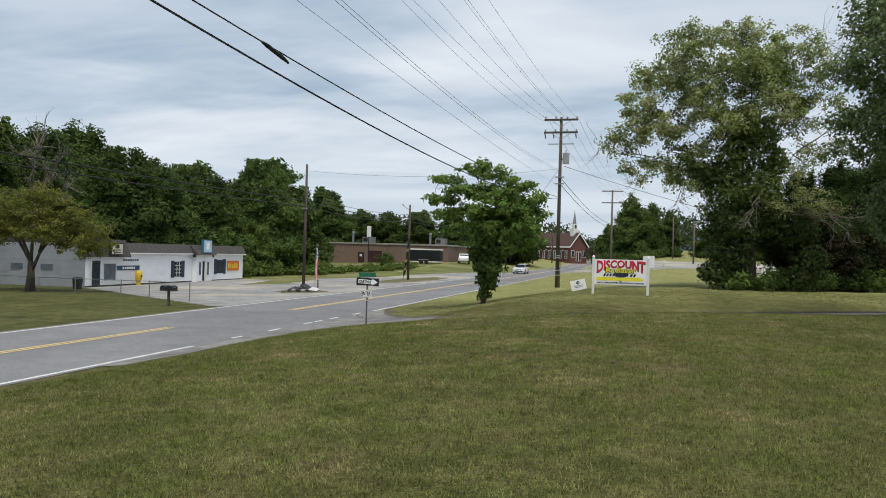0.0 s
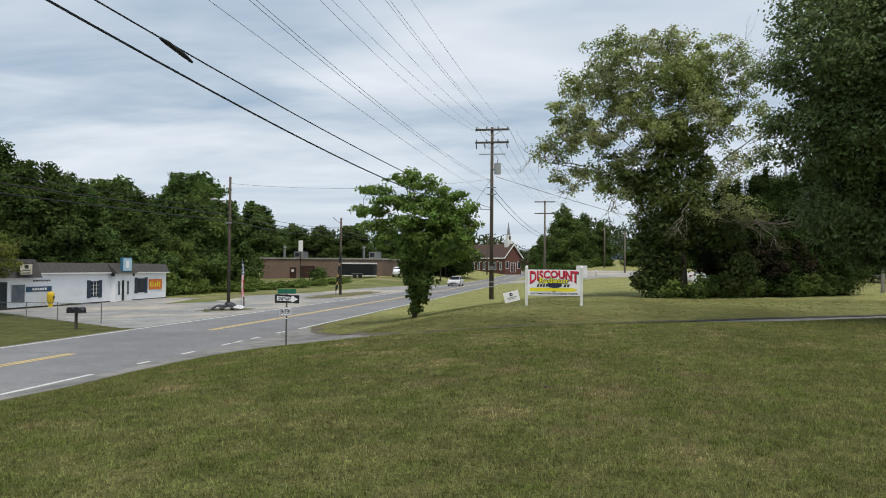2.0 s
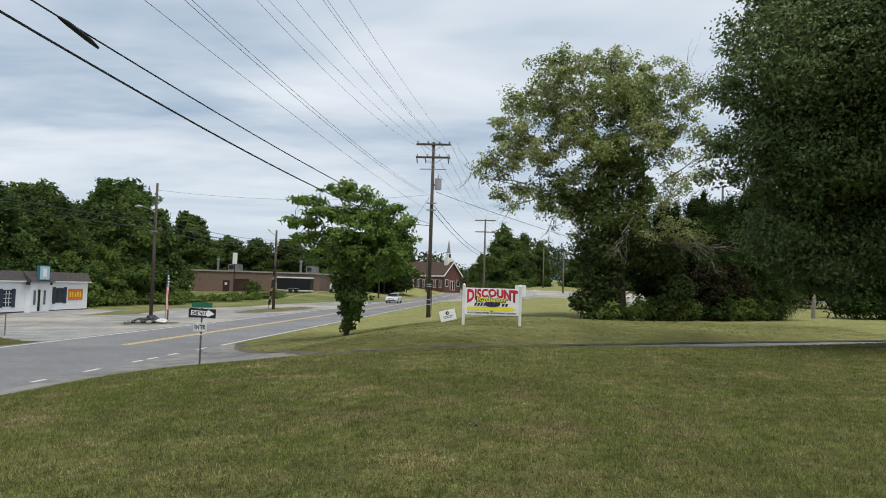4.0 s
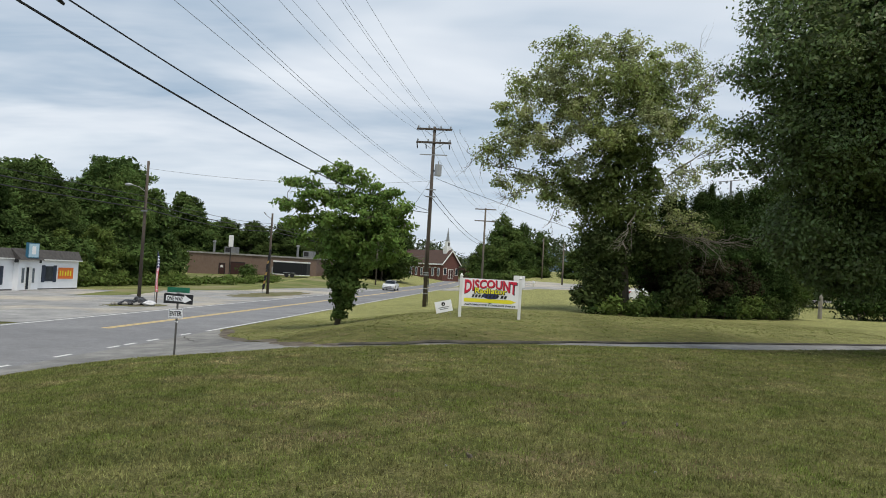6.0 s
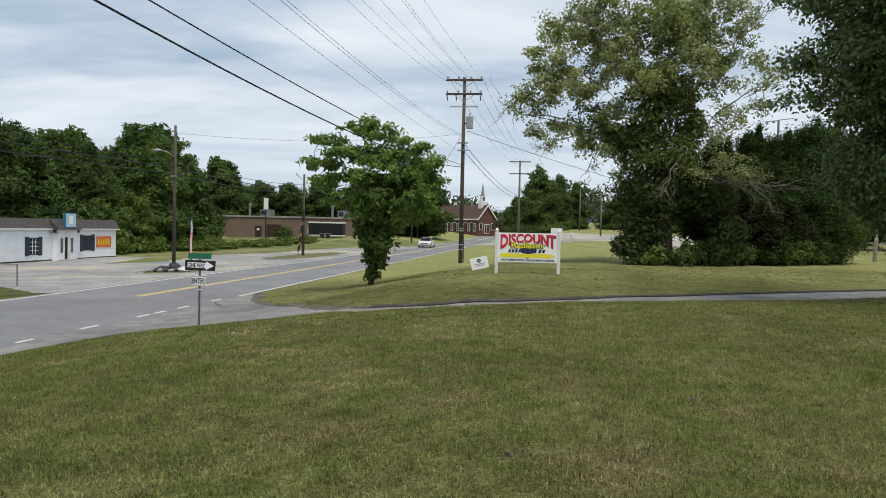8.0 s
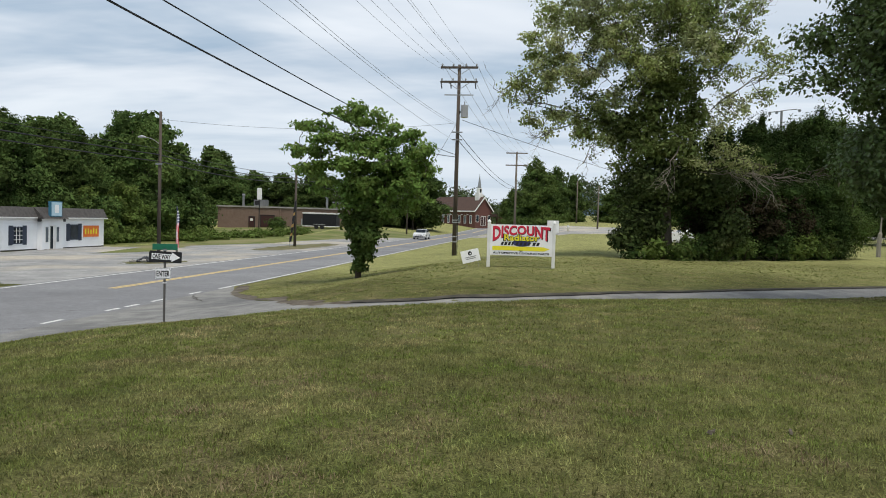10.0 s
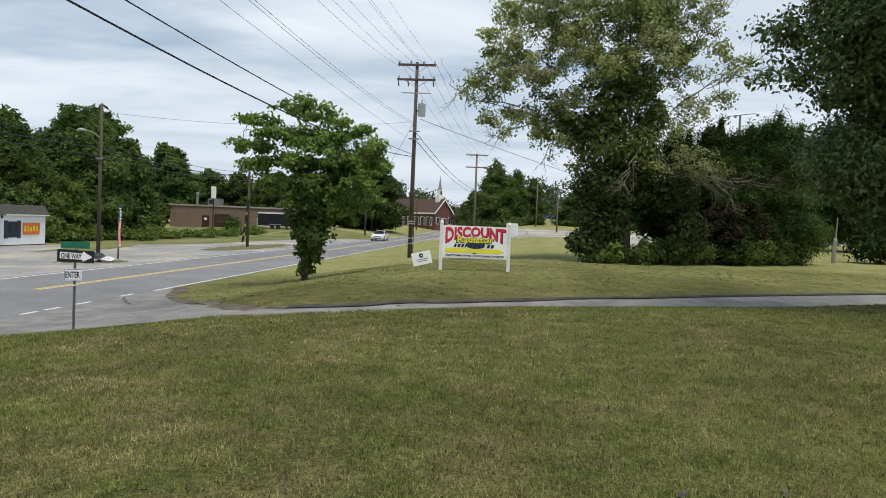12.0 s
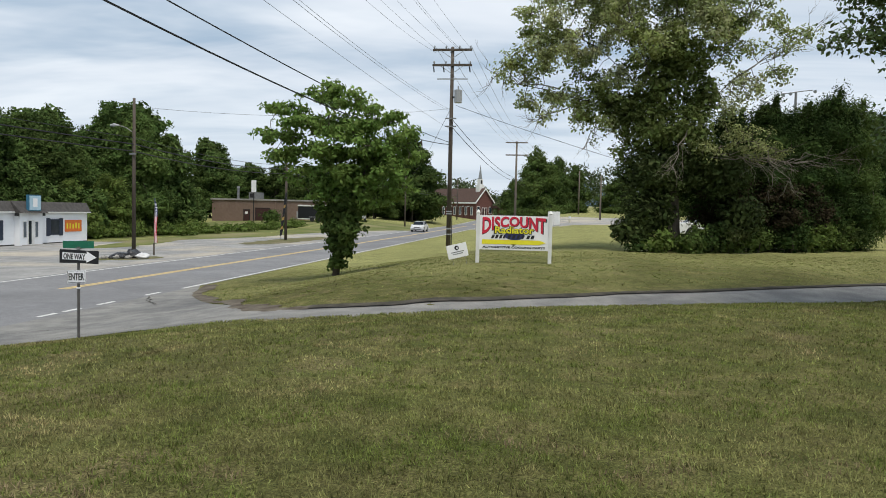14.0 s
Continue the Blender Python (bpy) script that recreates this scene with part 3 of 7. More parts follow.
def tree(name, x, y, trunk_h, trunk_r, blobs, leaf, mat, seed, per_clump=22, clump_r=0.55, density=5.0, droop=0.3, flat=0.6, inner=0.55,
         label="", category="tree", group="", lean=(0, 0), twigs=0.25, bark=None, z=None, aspect=0.55, limb_r=0.38, extra=(), sprays=(), core=0.0, core_leaf=0.4, heart=0.0, sub=2, twig_k=1.0,
         limbs=None, tip_r=0.009, step=0.34, gap=None, grain=0.75, stout=0.0):
    """A trunk, its branches and a crown of leaf clumps in ellipsoids; limbs: main limbs from which finer branches reach every clump."""
    rng = np.random.default_rng(seed)
    ob = thing(name, x, y, z, 0, label, category, group)
    top = np.array([lean[0], lean[1], trunk_h])
    spine = bent(rng, (0, 0, -0.25), top, 7, 0.35)
    if not limbs:
        rad = [trunk_r * (1.5 if i == 0 else 1.12 if i == 1 else 1.0) * (1 - 0.12 * i) for i in range(7)]
        part("trunk", tube(spine, rad, 10), bark or M_BARK, ob, smooth=True)
    pts, clumps, away = blob_points(rng, blobs, per_clump, clump_r, density, flat, inner, gap, grain)
    more = [blob_points(rng, e[1], e[4], e[5], e[6], 0.75, 0.2, None if e[7] else gap, grain) for e in extra]
    if limbs:
        trunk = np.array(limbs[0], float)
        part("trunk", tube(trunk, [trunk_r * (1.5 if i == 0 else 1.1) * (1 - 0.45 * i / len(trunk)) for i in range(len(trunk))], 12), bark or M_BARK, ob, smooth=True)
        reach = np.concatenate([clumps] + [m[1] for m, e in zip(more, extra) if not e[7]])
        P, par = grow(rng, limbs, reach, step)
        branch_mesh("branchwork", P, par, tip_r, trunk_r * 0.6, bark or M_BARK, ob)
        for line in limbs[1:] if stout else ():
            part("limb", tube(line, [trunk_r * stout * (1 - 0.75 * i / (len(line) - 1)) for i in range(len(line))], 8), bark or M_BARK, ob, smooth=True)
    else:
        bm = bmesh.new()
        ends = []
        for b in blobs:
            k = rng.uniform(0.45, 0.98)
            s = spine[int(k * 6)]
            line = bent(rng, s, b[:3], 6, 0.3)
            r0 = trunk_r * limb_r * (1.25 - 0.5 * k)
            tube(line, [r0 * (1 - 0.14 * i) for i in range(6)], 6, bm)
            ends.append(line)
        allp = np.concatenate(ends)
        for c in clumps[rng.random(len(clumps)) < twigs]:
            s = allp[np.argmin(np.linalg.norm(allp - c, axis=1))]
            tube(bent(rng, s, c, 4, 0.4), [trunk_r * 0.11, trunk_r * 0.085, trunk_r * 0.06, trunk_r * 0.03], 4, bm)
        part("branchwork", bm, bark or M_BARK, ob, smooth=True)
    size = np.full(len(pts), leaf)
    if core:
        p2, a2 = shell_points(rng, blobs, core, core_leaf)
        size = np.concatenate([size, np.full(len(p2), core_leaf)])
        pts, away = np.concatenate([pts, p2]), np.concatenate([away, a2])
    leaf_mesh("crown", pts, size, mat, ob, rng, droop, aspect=aspect, out=away)
    if heart:
        inner_mass("inner_foliage", blobs, heart, mat, ob, rng, sub)
    for (nm, bl2, lf2, mt2, per2, cr2, de2, hk), (p2, _c, a2) in zip(extra, more):
        if hk:
            # added solid filler that stops light between these leaves
            inner_mass("inner_" + nm, bl2, hk, mt2, ob, rng, 3, 0.0)
        p2[:, 2] = np.maximum(p2[:, 2], 0.05)
        size = np.full(len(p2), lf2)
        if hk:
            p3, a3 = shell_points(rng, bl2, 1.2, lf2 * 1.9)
            p3[:, 2] = np.maximum(p3[:, 2], 0.05)
            p2, a2, size = np.concatenate([p2, p3]), np.concatenate([a2, a3]), np.concatenate([size, np.full(len(p3), lf2 * 1.9)])
        leaf_mesh(nm, p2, size, mt2, ob, rng, 0.4, out=a2)
    for p0, p1, n, fan in sprays:
        bm = bmesh.new()
        p0, p1 = np.array(p0, float), np.array(p1, float)
        tube(bent(rng, p0, p1, 6, 0.16), [r * twig_k for r in (0.048, 0.042, 0.036, 0.03, 0.022, 0.01)], 5, bm)
        for _k in range(n):
            s0 = p0 + (p1 - p0) * rng.uniform(0.25, 1.0)
            e0 = s0 + (p1 - p0) * rng.uniform(0.1, 0.4) + rng.normal(size=3) * fan
            q = bent(rng, s0, e0, 5, 0.25)
            tube(q, [r * twig_k for r in (0.028, 0.022, 0.016, 0.01, 0.005)], 4, bm)
            for _j in range(3):
                s1 = q[rng.integers(1, 4)]
                tube(bent(rng, s1, s1 + (e0 - s0) * 0.35 + rng.normal(size=3) * fan * 0.45, 4, 0.25), [r * twig_k for r in (0.012, 0.009, 0.007, 0.004)], 3, bm)
        part("bare_bough", bm, M_TWIG, ob, "bare grey-brown twigs")
    return ob


def wire(points, r, mat, label, sag=0.0, n=14, name="power_line", group="overhead lines"):
    """A cable that hangs between points."""
    line = []
    for a, b in zip(points, points[1:]):
        a, b = np.array(a, float), np.array(b, float)
        for k in np.linspace(0, 1, n):
            p = a + (b - a) * k
            p[2] -= 4 * sag * k * (1 - k)
            if not line or np.linalg.norm(p - line[-1]) > 1e-6:
                line.append(p)
    return tagged(part(name, tube(line, r, 5), mat), label, "power line", group)


# ---- ground, road, lots ----
def spaced(*spans):
    out = []
    for a, b, step in spans:
        out += list(np.arange(a, b, step))
    return np.array(out + [spans[-1][1]])


GX = spaced((-1500, -400, 220), (-400, -60, 17), (-60, -20, 1.6), (-20, 20, 0.5), (20, 60, 2.5), (60, 400, 17), (400, 1500, 220))
GY = spaced((-300, -60, 40), (-60, -4, 4), (-4, 40, 0.5), (40, 130, 2.5), (130, 400, 15), (400, 2400, 250))
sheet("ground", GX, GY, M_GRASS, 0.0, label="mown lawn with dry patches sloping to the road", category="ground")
ROAD_L, ROAD_R = -18.75, -11.72
sheet("road", np.linspace(ROAD_L, ROAD_R, 9), spaced((-300, -60, 40), (-60, 130, 2.5), (130, 300, 15)), M_ASPHALT, 0.012, label="grey two-lane asphalt road", category="road")


def stripe(x, y0, y1, w, mat, label):
    n = max(2, int((y1 - y0) / 3))
    return ribbon("road_marking", [(x - w / 2, y0), (x - w / 2, y1)], [(x + w / 2, y0), (x + w / 2, y1)], mat, 0.018, n, label=label, category="road marking", across=2)


stripe(-18.45, -200, 290, 0.13, M_PAINT_W, "worn white edge line on the road")
stripe(-11.9, -200, 18.5, 0.13, M_PAINT_W, "worn white edge line on the road")
stripe(-11.85, 32.9, 290, 0.13, M_PAINT_W, "worn white edge line on the road")
for k in (-0.1, 0.1):
    stripe(-15.25 + k, -200, 22.3, 0.13, M_PAINT_Y, "double yellow centre line")
    stripe(-15.25 + k, 31.4, 290, 0.14, M_PAINT_Y, "double yellow centre line")
for y0, y1 in ((20.6, 21.2), (23.0, 23.8), (25.7, 26.4), (26.7, 27.4), (28.2, 29.0), (30.7, 31.6)):
    stripe(-11.95, y0, y1, 0.13, M_PAINT_W, "short white dash of the edge line")

# driveway: leaves the road between the two lawns and bends away past the sign
ribbon("driveway", [(-11.73, 34.0), (-10.2, 30.3), (-7.9, 26.7), (-5.9, 24.25), (-4.5, 23.75), (-2.7, 23.9), (-0.9, 24.6), (2.0, 26.35), (5.4, 28.3), (9.7, 30.8), (20, 36.4)],
       [(-11.73, 14.5), (-9.6, 16.6), (-7.9, 18.4), (-6.2, 19.6), (-4.4, 20.2), (-2.4, 20.5), (-0.6, 21.0), (2.0, 22.4), (5.5, 24.3), (10.5, 27.2), (21, 33.2)],
       M_DRIVE, 0.014, 90, label="worn grey asphalt driveway joining the road", category="driveway", across=14)
_r = np.random.default_rng(31)
_e = np.array([(-4.45, 23.7), (-2.65, 23.85), (-0.85, 24.55), (1.2, 25.7), (2.05, 26.3), (3.8, 27.2), (5.45, 28.25), (7.5, 29.45), (9.75, 30.75), (14, 33.1), (20, 36.3)])
_t = np.linspace(0, len(_e) - 1, 150)
_e = np.stack([np.interp(_t, np.arange(len(_e)), _e[:, k]) for k in (0, 1)], -1)
ribbon("driveway_edge", (_e + (0, 0.17) + _r.normal(size=_e.shape) * 0.016).tolist(), (_e - (0, 0.14) + _r.normal(size=_e.shape) * 0.014).tolist(),
       M_DRIVE_EDGE, 0.04, 150, label="dark crumbling asphalt edge along the driveway", category="driveway edge", across=4)
_v = np.array([(-11.5, 34.4), (-10.85, 32.3), (-10.45, 31.2), (-9.75, 30.0), (-9.1, 29.1), (-8.4, 27.9), (-7.7, 27.1), (-6.9, 25.9), (-6.55, 25.1), (-5.85, 24.25), (-5.1, 23.9), (-4.3, 23.72)])
_t = np.linspace(0, len(_v) - 1, 70)
_v = np.stack([np.interp(_t, np.arange(len(_v)), _v[:, k]) for k in (0, 1)], -1)
_w = 0.22 + 0.16 * np.sin(_t * 2.3)[:, None] + _r.uniform(-0.1, 0.12, (70, 1))
ribbon("bare_verge", (_v + _w * (0.5, 0.85)).tolist(), (_v - (0.2 + _r.uniform(0, 0.14, (70, 1))) * (0.5, 0.85)).tolist(), M_DIRT, 0.017, 170,
       label="bare brown dirt at the lawn's corner", category="dirt", across=5)

# lots on the far side
M_LAWN = material("shaded_lawn_turf", (0.070, 0.082, 0.027), 0.95, second=(0.110, 0.106, 0.042), scale=1.4, third=(0.05, 0.062, 0.022), third_scale=0.5, third_mix=(0.55, 0.7), bump=1.0, bump_scale=30, spec=0.05, mottle=((40.0, 0.3), (3.0, 0.2), (0.4, 0.15)))
sheet("side_lawn", GX[(GX > -90) & (GX < -18.6)], GY[(GY > -10) & (GY < 62)], M_LAWN, 0.004, label="mown green lawn behind a low fence", category="lawn")
sheet("pavement", spaced((-40.5, -18.75, 0.2)), spaced((31.5, 56, 0.2), (56, 120, 0.6)), M_LOT, 0.01,
      keep=lambda x, y: (y > 31.5 + np.maximum(0, (-x - 19.5)) * 0.78) & ((x > -36.5) | (y < 71)) & (y < np.interp(x, (-41, -35, -33, -29, -25, -18), (71, 70, 77, 86, 97, 118))),
      label="worn pale asphalt car park", category="car park")
ragged = lambda x, y: 0.5 * np.sin(x * 2.9 + 1.3 * np.sin(y * 1.7)) + 0.5 * np.sin(y * 2.3 + x * 1.1)
sheet("grass_island", spaced((-27.5, -19.6, 0.12)), spaced((42.5, 52, 0.12)), M_POORGRASS, 0.02,
      keep=lambda x, y: ((x + 21.9) / 1.7) ** 2 + ((y - 46.6) / 1.9) ** 2 < 1 + 0.3 * ragged(2.2 * x, 2.2 * y), label="thin dry grass patch round a pole", category="grass")
sheet("grass_island", spaced((-30, -19.6, 0.25)), spaced((60, 90, 0.3)), M_POORGRASS, 0.02,
      keep=lambda x, y: ((x + 22.6) / 2.4) ** 2 + ((y - 75) / 10) ** 2 < 1 + 0.35 * ragged(x, y), label="thin dry grass patch round a pole", category="grass")
sheet("grass_verge", spaced((-38, -29, 0.2)), spaced((56.5, 84, 0.2)), M_DRYGRASS, 0.018,
      keep=lambda x, y: (x > np.interp(y, (57.3, 71.3, 71.4), (-32.2, -36.2, -40))) & (x < np.interp(y, (57.3, 58.5, 61, 66, 70.5, 84), (-32.2, -30.6, -30.0, -30.8, -32.2, -36)) + 0.35 * ragged(x, y)),
      label="tongue of dry grass beside the shop", category="grass")
sheet("far_meadow", spaced((-52, -18.8, 1.2)), spaced((66, 135, 1.5)), M_DRYGRASS, 0.004,
      keep=lambda x, y: (x < -30 + (y - 70) * 0.24), label="dry yellow-green rough grass", category="grass")
sheet("side_pavement", spaced((-11.5, 45, 1.2)), spaced((78, 175, 1.2)), M_LOT, 0.02,
      keep=lambda x, y: (y > np.interp(x, (-11.5, -4, 2, 9.5, 20, 45), (130, 105, 82, 90, 96, 104))) & (y < np.interp(x, (-11.5, 0, 13, 45), (172, 128, 122, 120))), label="pale side road joining the main road", category="side road")

# ---- buildings ----
FX = -40.2


def siding_panel(name, parent, x, y0, y1, z0, z1, mat, step=0.2, axis="x"):
    """Lap siding: each board leans a little outward at its foot."""
    n = int(round((z1 - z0) / step))
    h = (z1 - z0) / n
    if axis == "x":
        back = part(name, box(x - 0.12, x - 0.03, y0, y1, z0, z1), mat, parent)
    else:
        back = part(name, box(y0, y1, x + 0.03, x + 0.12, z0, z1), mat, parent)
    for i in range(n):
        a = z0 + i * h
        q = [(x + 0.02, a), (x + 0.02, a + 0.01), (x + 0.01, a + h), (x - 0.03, a + h), (x - 0.03, a)]
        if axis == "x":
            part("siding_board", prism(q, (y0, y1), "y"), mat, back)
        else:
            part("siding_board", prism([(-(u - x) + x, v) for u, v in q], (y0, y1), "x"), mat, back)
    return back


def framed_window(parent, y0, y1, z0, z1, x=FX, shutters=True, grid=(2, 2), glass=None, frame_mat=None):
    w = part("window", box(x, x + 0.05, y0, y1, z0, z1), frame_mat or M_WHITE, parent, "navy window frame" if frame_mat else "white window frame")
    part("pane", box(x + 0.05, x + 0.058, y0 + 0.08, y1 - 0.08, z0 + 0.08, z1 - 0.08), glass or M_GLASS, w)
    bm = bmesh.new()
    for i in range(1, grid[0]):
        yy = y0 + (y1 - y0) * i / grid[0]
        box(x + 0.056, x + 0.075, yy - 0.025, yy + 0.025, z0 + 0.08, z1 - 0.08, bm=bm)
    for i in range(1, grid[1]):
        zz = z0 + (z1 - z0) * i / grid[1]
        box(x + 0.057, x + 0.074, y0 + 0.08, y1 - 0.08, zz - 0.02, zz + 0.02, bm=bm)
    if len(bm.verts):
        part("glazing_bars", bm, M_WHITE, w)
    else:
        bm.free()
    if shutters:
        for s0, s1 in ((y0 - 0.46, y0 - 0.01), (y1 + 0.01, y1 + 0.46)):
            part("shutter", box(x, x + 0.06, s0, s1, z0 - 0.08, z1 + 0.08, 0.01), M_NAVYSHUT, w, "navy shutter")
    return w


def shop():
    b = thing("shop_building", 0, 0, 0.0, 0, "long white-sided single-storey shop with dark mansard roof", "building")
    zb, ze, y0, y1 = -2.1, 0.62, 47.9, 71.05
    siding_panel("front_wall", b, FX, y0, y1, zb + 0.16, ze, M_SIDING)
    # block at the wall's foot, coloured dark for the shadow gap there
    part("footing", box(FX - 0.06, FX + 0.02, y0, y1, zb - 0.3, zb + 0.16), M_SHINGLE, b)
    part("side_wall", box(FX - 12, FX - 0.06, y1 - 0.15, y1, zb - 0.3, ze), M_SIDING, b)
    sw = siding_panel("grey_side_wall", b, y0, FX - 22, FX - 0.06, zb - 0.1, ze + 0.6, M_SIDING_G, axis="y")
    part("back_wall", box(FX - 12, FX - 11.8, y0, y1, zb - 0.3, ze), M_SIDING, b)
    # mansard: sloped front, flat top, taller over the left bay
    part("roof", prism([(FX + 0.28, ze - 0.02), (FX - 0.15, 1.40), (FX - 12, 1.40), (FX - 12, ze - 0.02)], (52.35, y1 + 0.15), "y"), M_SHINGLE, b, "dark shingled mansard")
    part("roof", prism([(FX + 0.6, 0.25), (FX - 0.05, 1.62), (FX - 12, 1.62), (FX - 12, 0.25)], (y0 + 0.08, 52.35), "y"), M_SHINGLE, b, "dark shingled mansard over the end bay")
    part("roof_end", prism([(FX + 0.6, 0.25), (FX - 0.05, 1.62), (FX - 0.8, 1.62), (FX - 0.3, 0.25)], (y0 - 0.15, y0 + 0.08), "y"), M_SHINGLE, b)
    part("fascia", box(FX + 0.16, FX + 0.30, 52.36, y1 + 0.16, ze - 0.12, ze - 0.02), M_WHITE, b)
    # windows and doors
    framed_window(b, 49.75, 51.25, -1.65, -0.2, shutters=False, grid=(1, 1), glass=M_GLASS_PALE)
    framed_window(b, 58.98, 60.08, -1.5, -0.15, grid=(3, 4), frame_mat=M_NAVYSHUT)
    framed_window(b, 65.98, 67.18, -1.32, 0.0, grid=(1, 1), frame_mat=M_NAVYSHUT)
    d = part("door", box(FX, FX + 0.06, 48.55, 49.4, zb + 0.02, -0.05), M_DARK, b, "black glazed door")
    part("pane", box(FX + 0.06, FX + 0.066, 48.66, 49.29, zb + 0.3, -0.2), M_GLASS, d)
    # entrance porch
    bay = part("porch", box(FX + 0.03, FX + 0.5, 61.75, 64.4, zb - 0.2, ze - 0.13), M_SIDING, b, "white projecting entrance bay")
    bx = FX + 0.5
    for a, c in ((62.08, 62.50), (63.45, 63.85)):
        w = part("window", box(bx, bx + 0.03, a, c, -1.45, -0.15), M_WHITE, bay, "narrow side light")
        part("pane", box(bx + 0.03, bx + 0.036, a + 0.05, c - 0.05, -1.4, -0.2), M_GLASS_PALE, w)
    dd = part("door", box(bx, bx + 0.05, 62.62, 63.36, zb + 0.05, -0.05), M_WHITE, bay, "white glazed entrance door")
    part("pane", box(bx + 0.05, bx + 0.056, 62.68, 63.02, zb + 0.15, -0.12), M_GLASS, dd)
    part("roof", prism([(bx + 0.35, ze - 0.12), (FX - 0.1, 1.42), (FX - 0.1, ze - 0.12)], (61.5, 64.65), "y"), M_SHINGLE, bay)
    for yy in (61.55, 64.62):
        part("wall_lamp", box(FX + 0.3, FX + 0.5, yy - 0.15, yy + 0.15, 0.25, 0.5, 0.03), M_DARK, b)
    part("step", box(FX + 0.5, FX + 1.6, 62.0, 64.2, zb - 0.2, zb + 0.12), M_CONCRETE, b)
    part("walk", box(FX + 0.03, FX + 1.1, 64.4, 69.5, zb - 0.2, zb + 0.08), M_CONCRETE, b)
    # small windows, air conditioner on the shaded grey wall
    for xx in (-46.5, -43.7):
        part("window", box(xx - 0.55, xx + 0.55, y0 - 0.05, y0 + 0.02, -0.85, -0.4), M_GLASS_PALE, sw)
    ac = part("air_conditioner", box(-50.2, -49.5, y0 - 0.5, y0 + 0.02, -1.0, -0.45, 0.02), M_WHITE, sw, "white window air conditioner")
    part("grille", box(-50.12, -49.58, y0 - 0.52, y0 - 0.5, -0.94, -0.52), M_STEEL, ac)
    return b


shop()


def roof_sign(y0, y1, z0, z1, x, frame_mat, face_mat, label, bars):
    s = thing("shop_sign", x, (y0 + y1) / 2, z0, 0, label, "sign", "shop signs")
    w, h = (y1 - y0) / 2, z1 - z0
    part("cabinet", box(-0.12, 0.12, -w, w, 0, h, 0.02), frame_mat, s)
    part("face", box(0.12, 0.13, -w + 0.08, w - 0.08, 0.08, h - 0.08), face_mat, s)
    for (a, b2, c, d2, mt) in bars:
        part("bar", box(0.13, 0.138, a * w, b2 * w, c * h, d2 * h), mt, s)
    return s


roof_sign(49.6, 51.0, 0.42, 1.36, FX + 0.72, M_DARK, M_CREAM, "cream light-box sign with dark bars", [(-0.25, 0.3, 0.55, 0.85, M_BLACK), (-0.6, 0.6, 0.38, 0.46, M_BLACK), (-0.6, 0.6, 0.16, 0.24, M_BLACK)])
roof_sign(62.45, 63.92, 0.66, 1.93, FX + 0.62, M_BLUE, M_PALEBLUE, "blue square sign above the shop entrance", [(-0.35, 0.35, 0.25, 0.78, M_SIGN_W)])
sg = thing("wall_sign", FX + 0.04, 52.7, -0.83, 0, "blue wall sign with pale bars", "sign", "shop signs")
part("board", box(0, 0.04, -1.4, 1.4, 0, 0.38, 0.01), M_TEAL, sg)
for k in range(6):
    part("bar", box(0.04, 0.047, -0.75 + k * 0.27, -0.55 + k * 0.27, 0.1, 0.28), M_SIGN_W, sg)
sg = thing("wall_lettering", FX + 0.04, 53.0, -0.1, 0, "thin dark sign strip with lettering bars", "sign", "shop signs")
part("board", box(0, 0.02, -1.05, 1.05, -0.02, 0.24), M_SIDING, sg)
for k in range(7):
    part("bar", box(0.02, 0.026, -0.95 + k * 0.28, -0.74 + k * 0.28, 0.03, 0.17), M_BLACK, sg)
sg = thing("banner", FX + 0.05, 69.03, -1.1, 0, "orange cloth banner with yellow lettering bars", "banner")
part("cloth", box(0, 0.02, -1.15, 1.15, 0, 1.0), M_ORANGE, sg)
for k, (hh, ww) in enumerate(((0.62, 0.26), (0.62, 0.2), (0.5, 0.24), (0.66, 0.26), (0.6, 0.24))):
    part("bar", box(0.02, 0.027, -0.95 + k * 0.4, -0.95 + k * 0.4 + ww * 0.75, 0.26, 0.26 + hh * 0.75), M_YELLOW, sg)


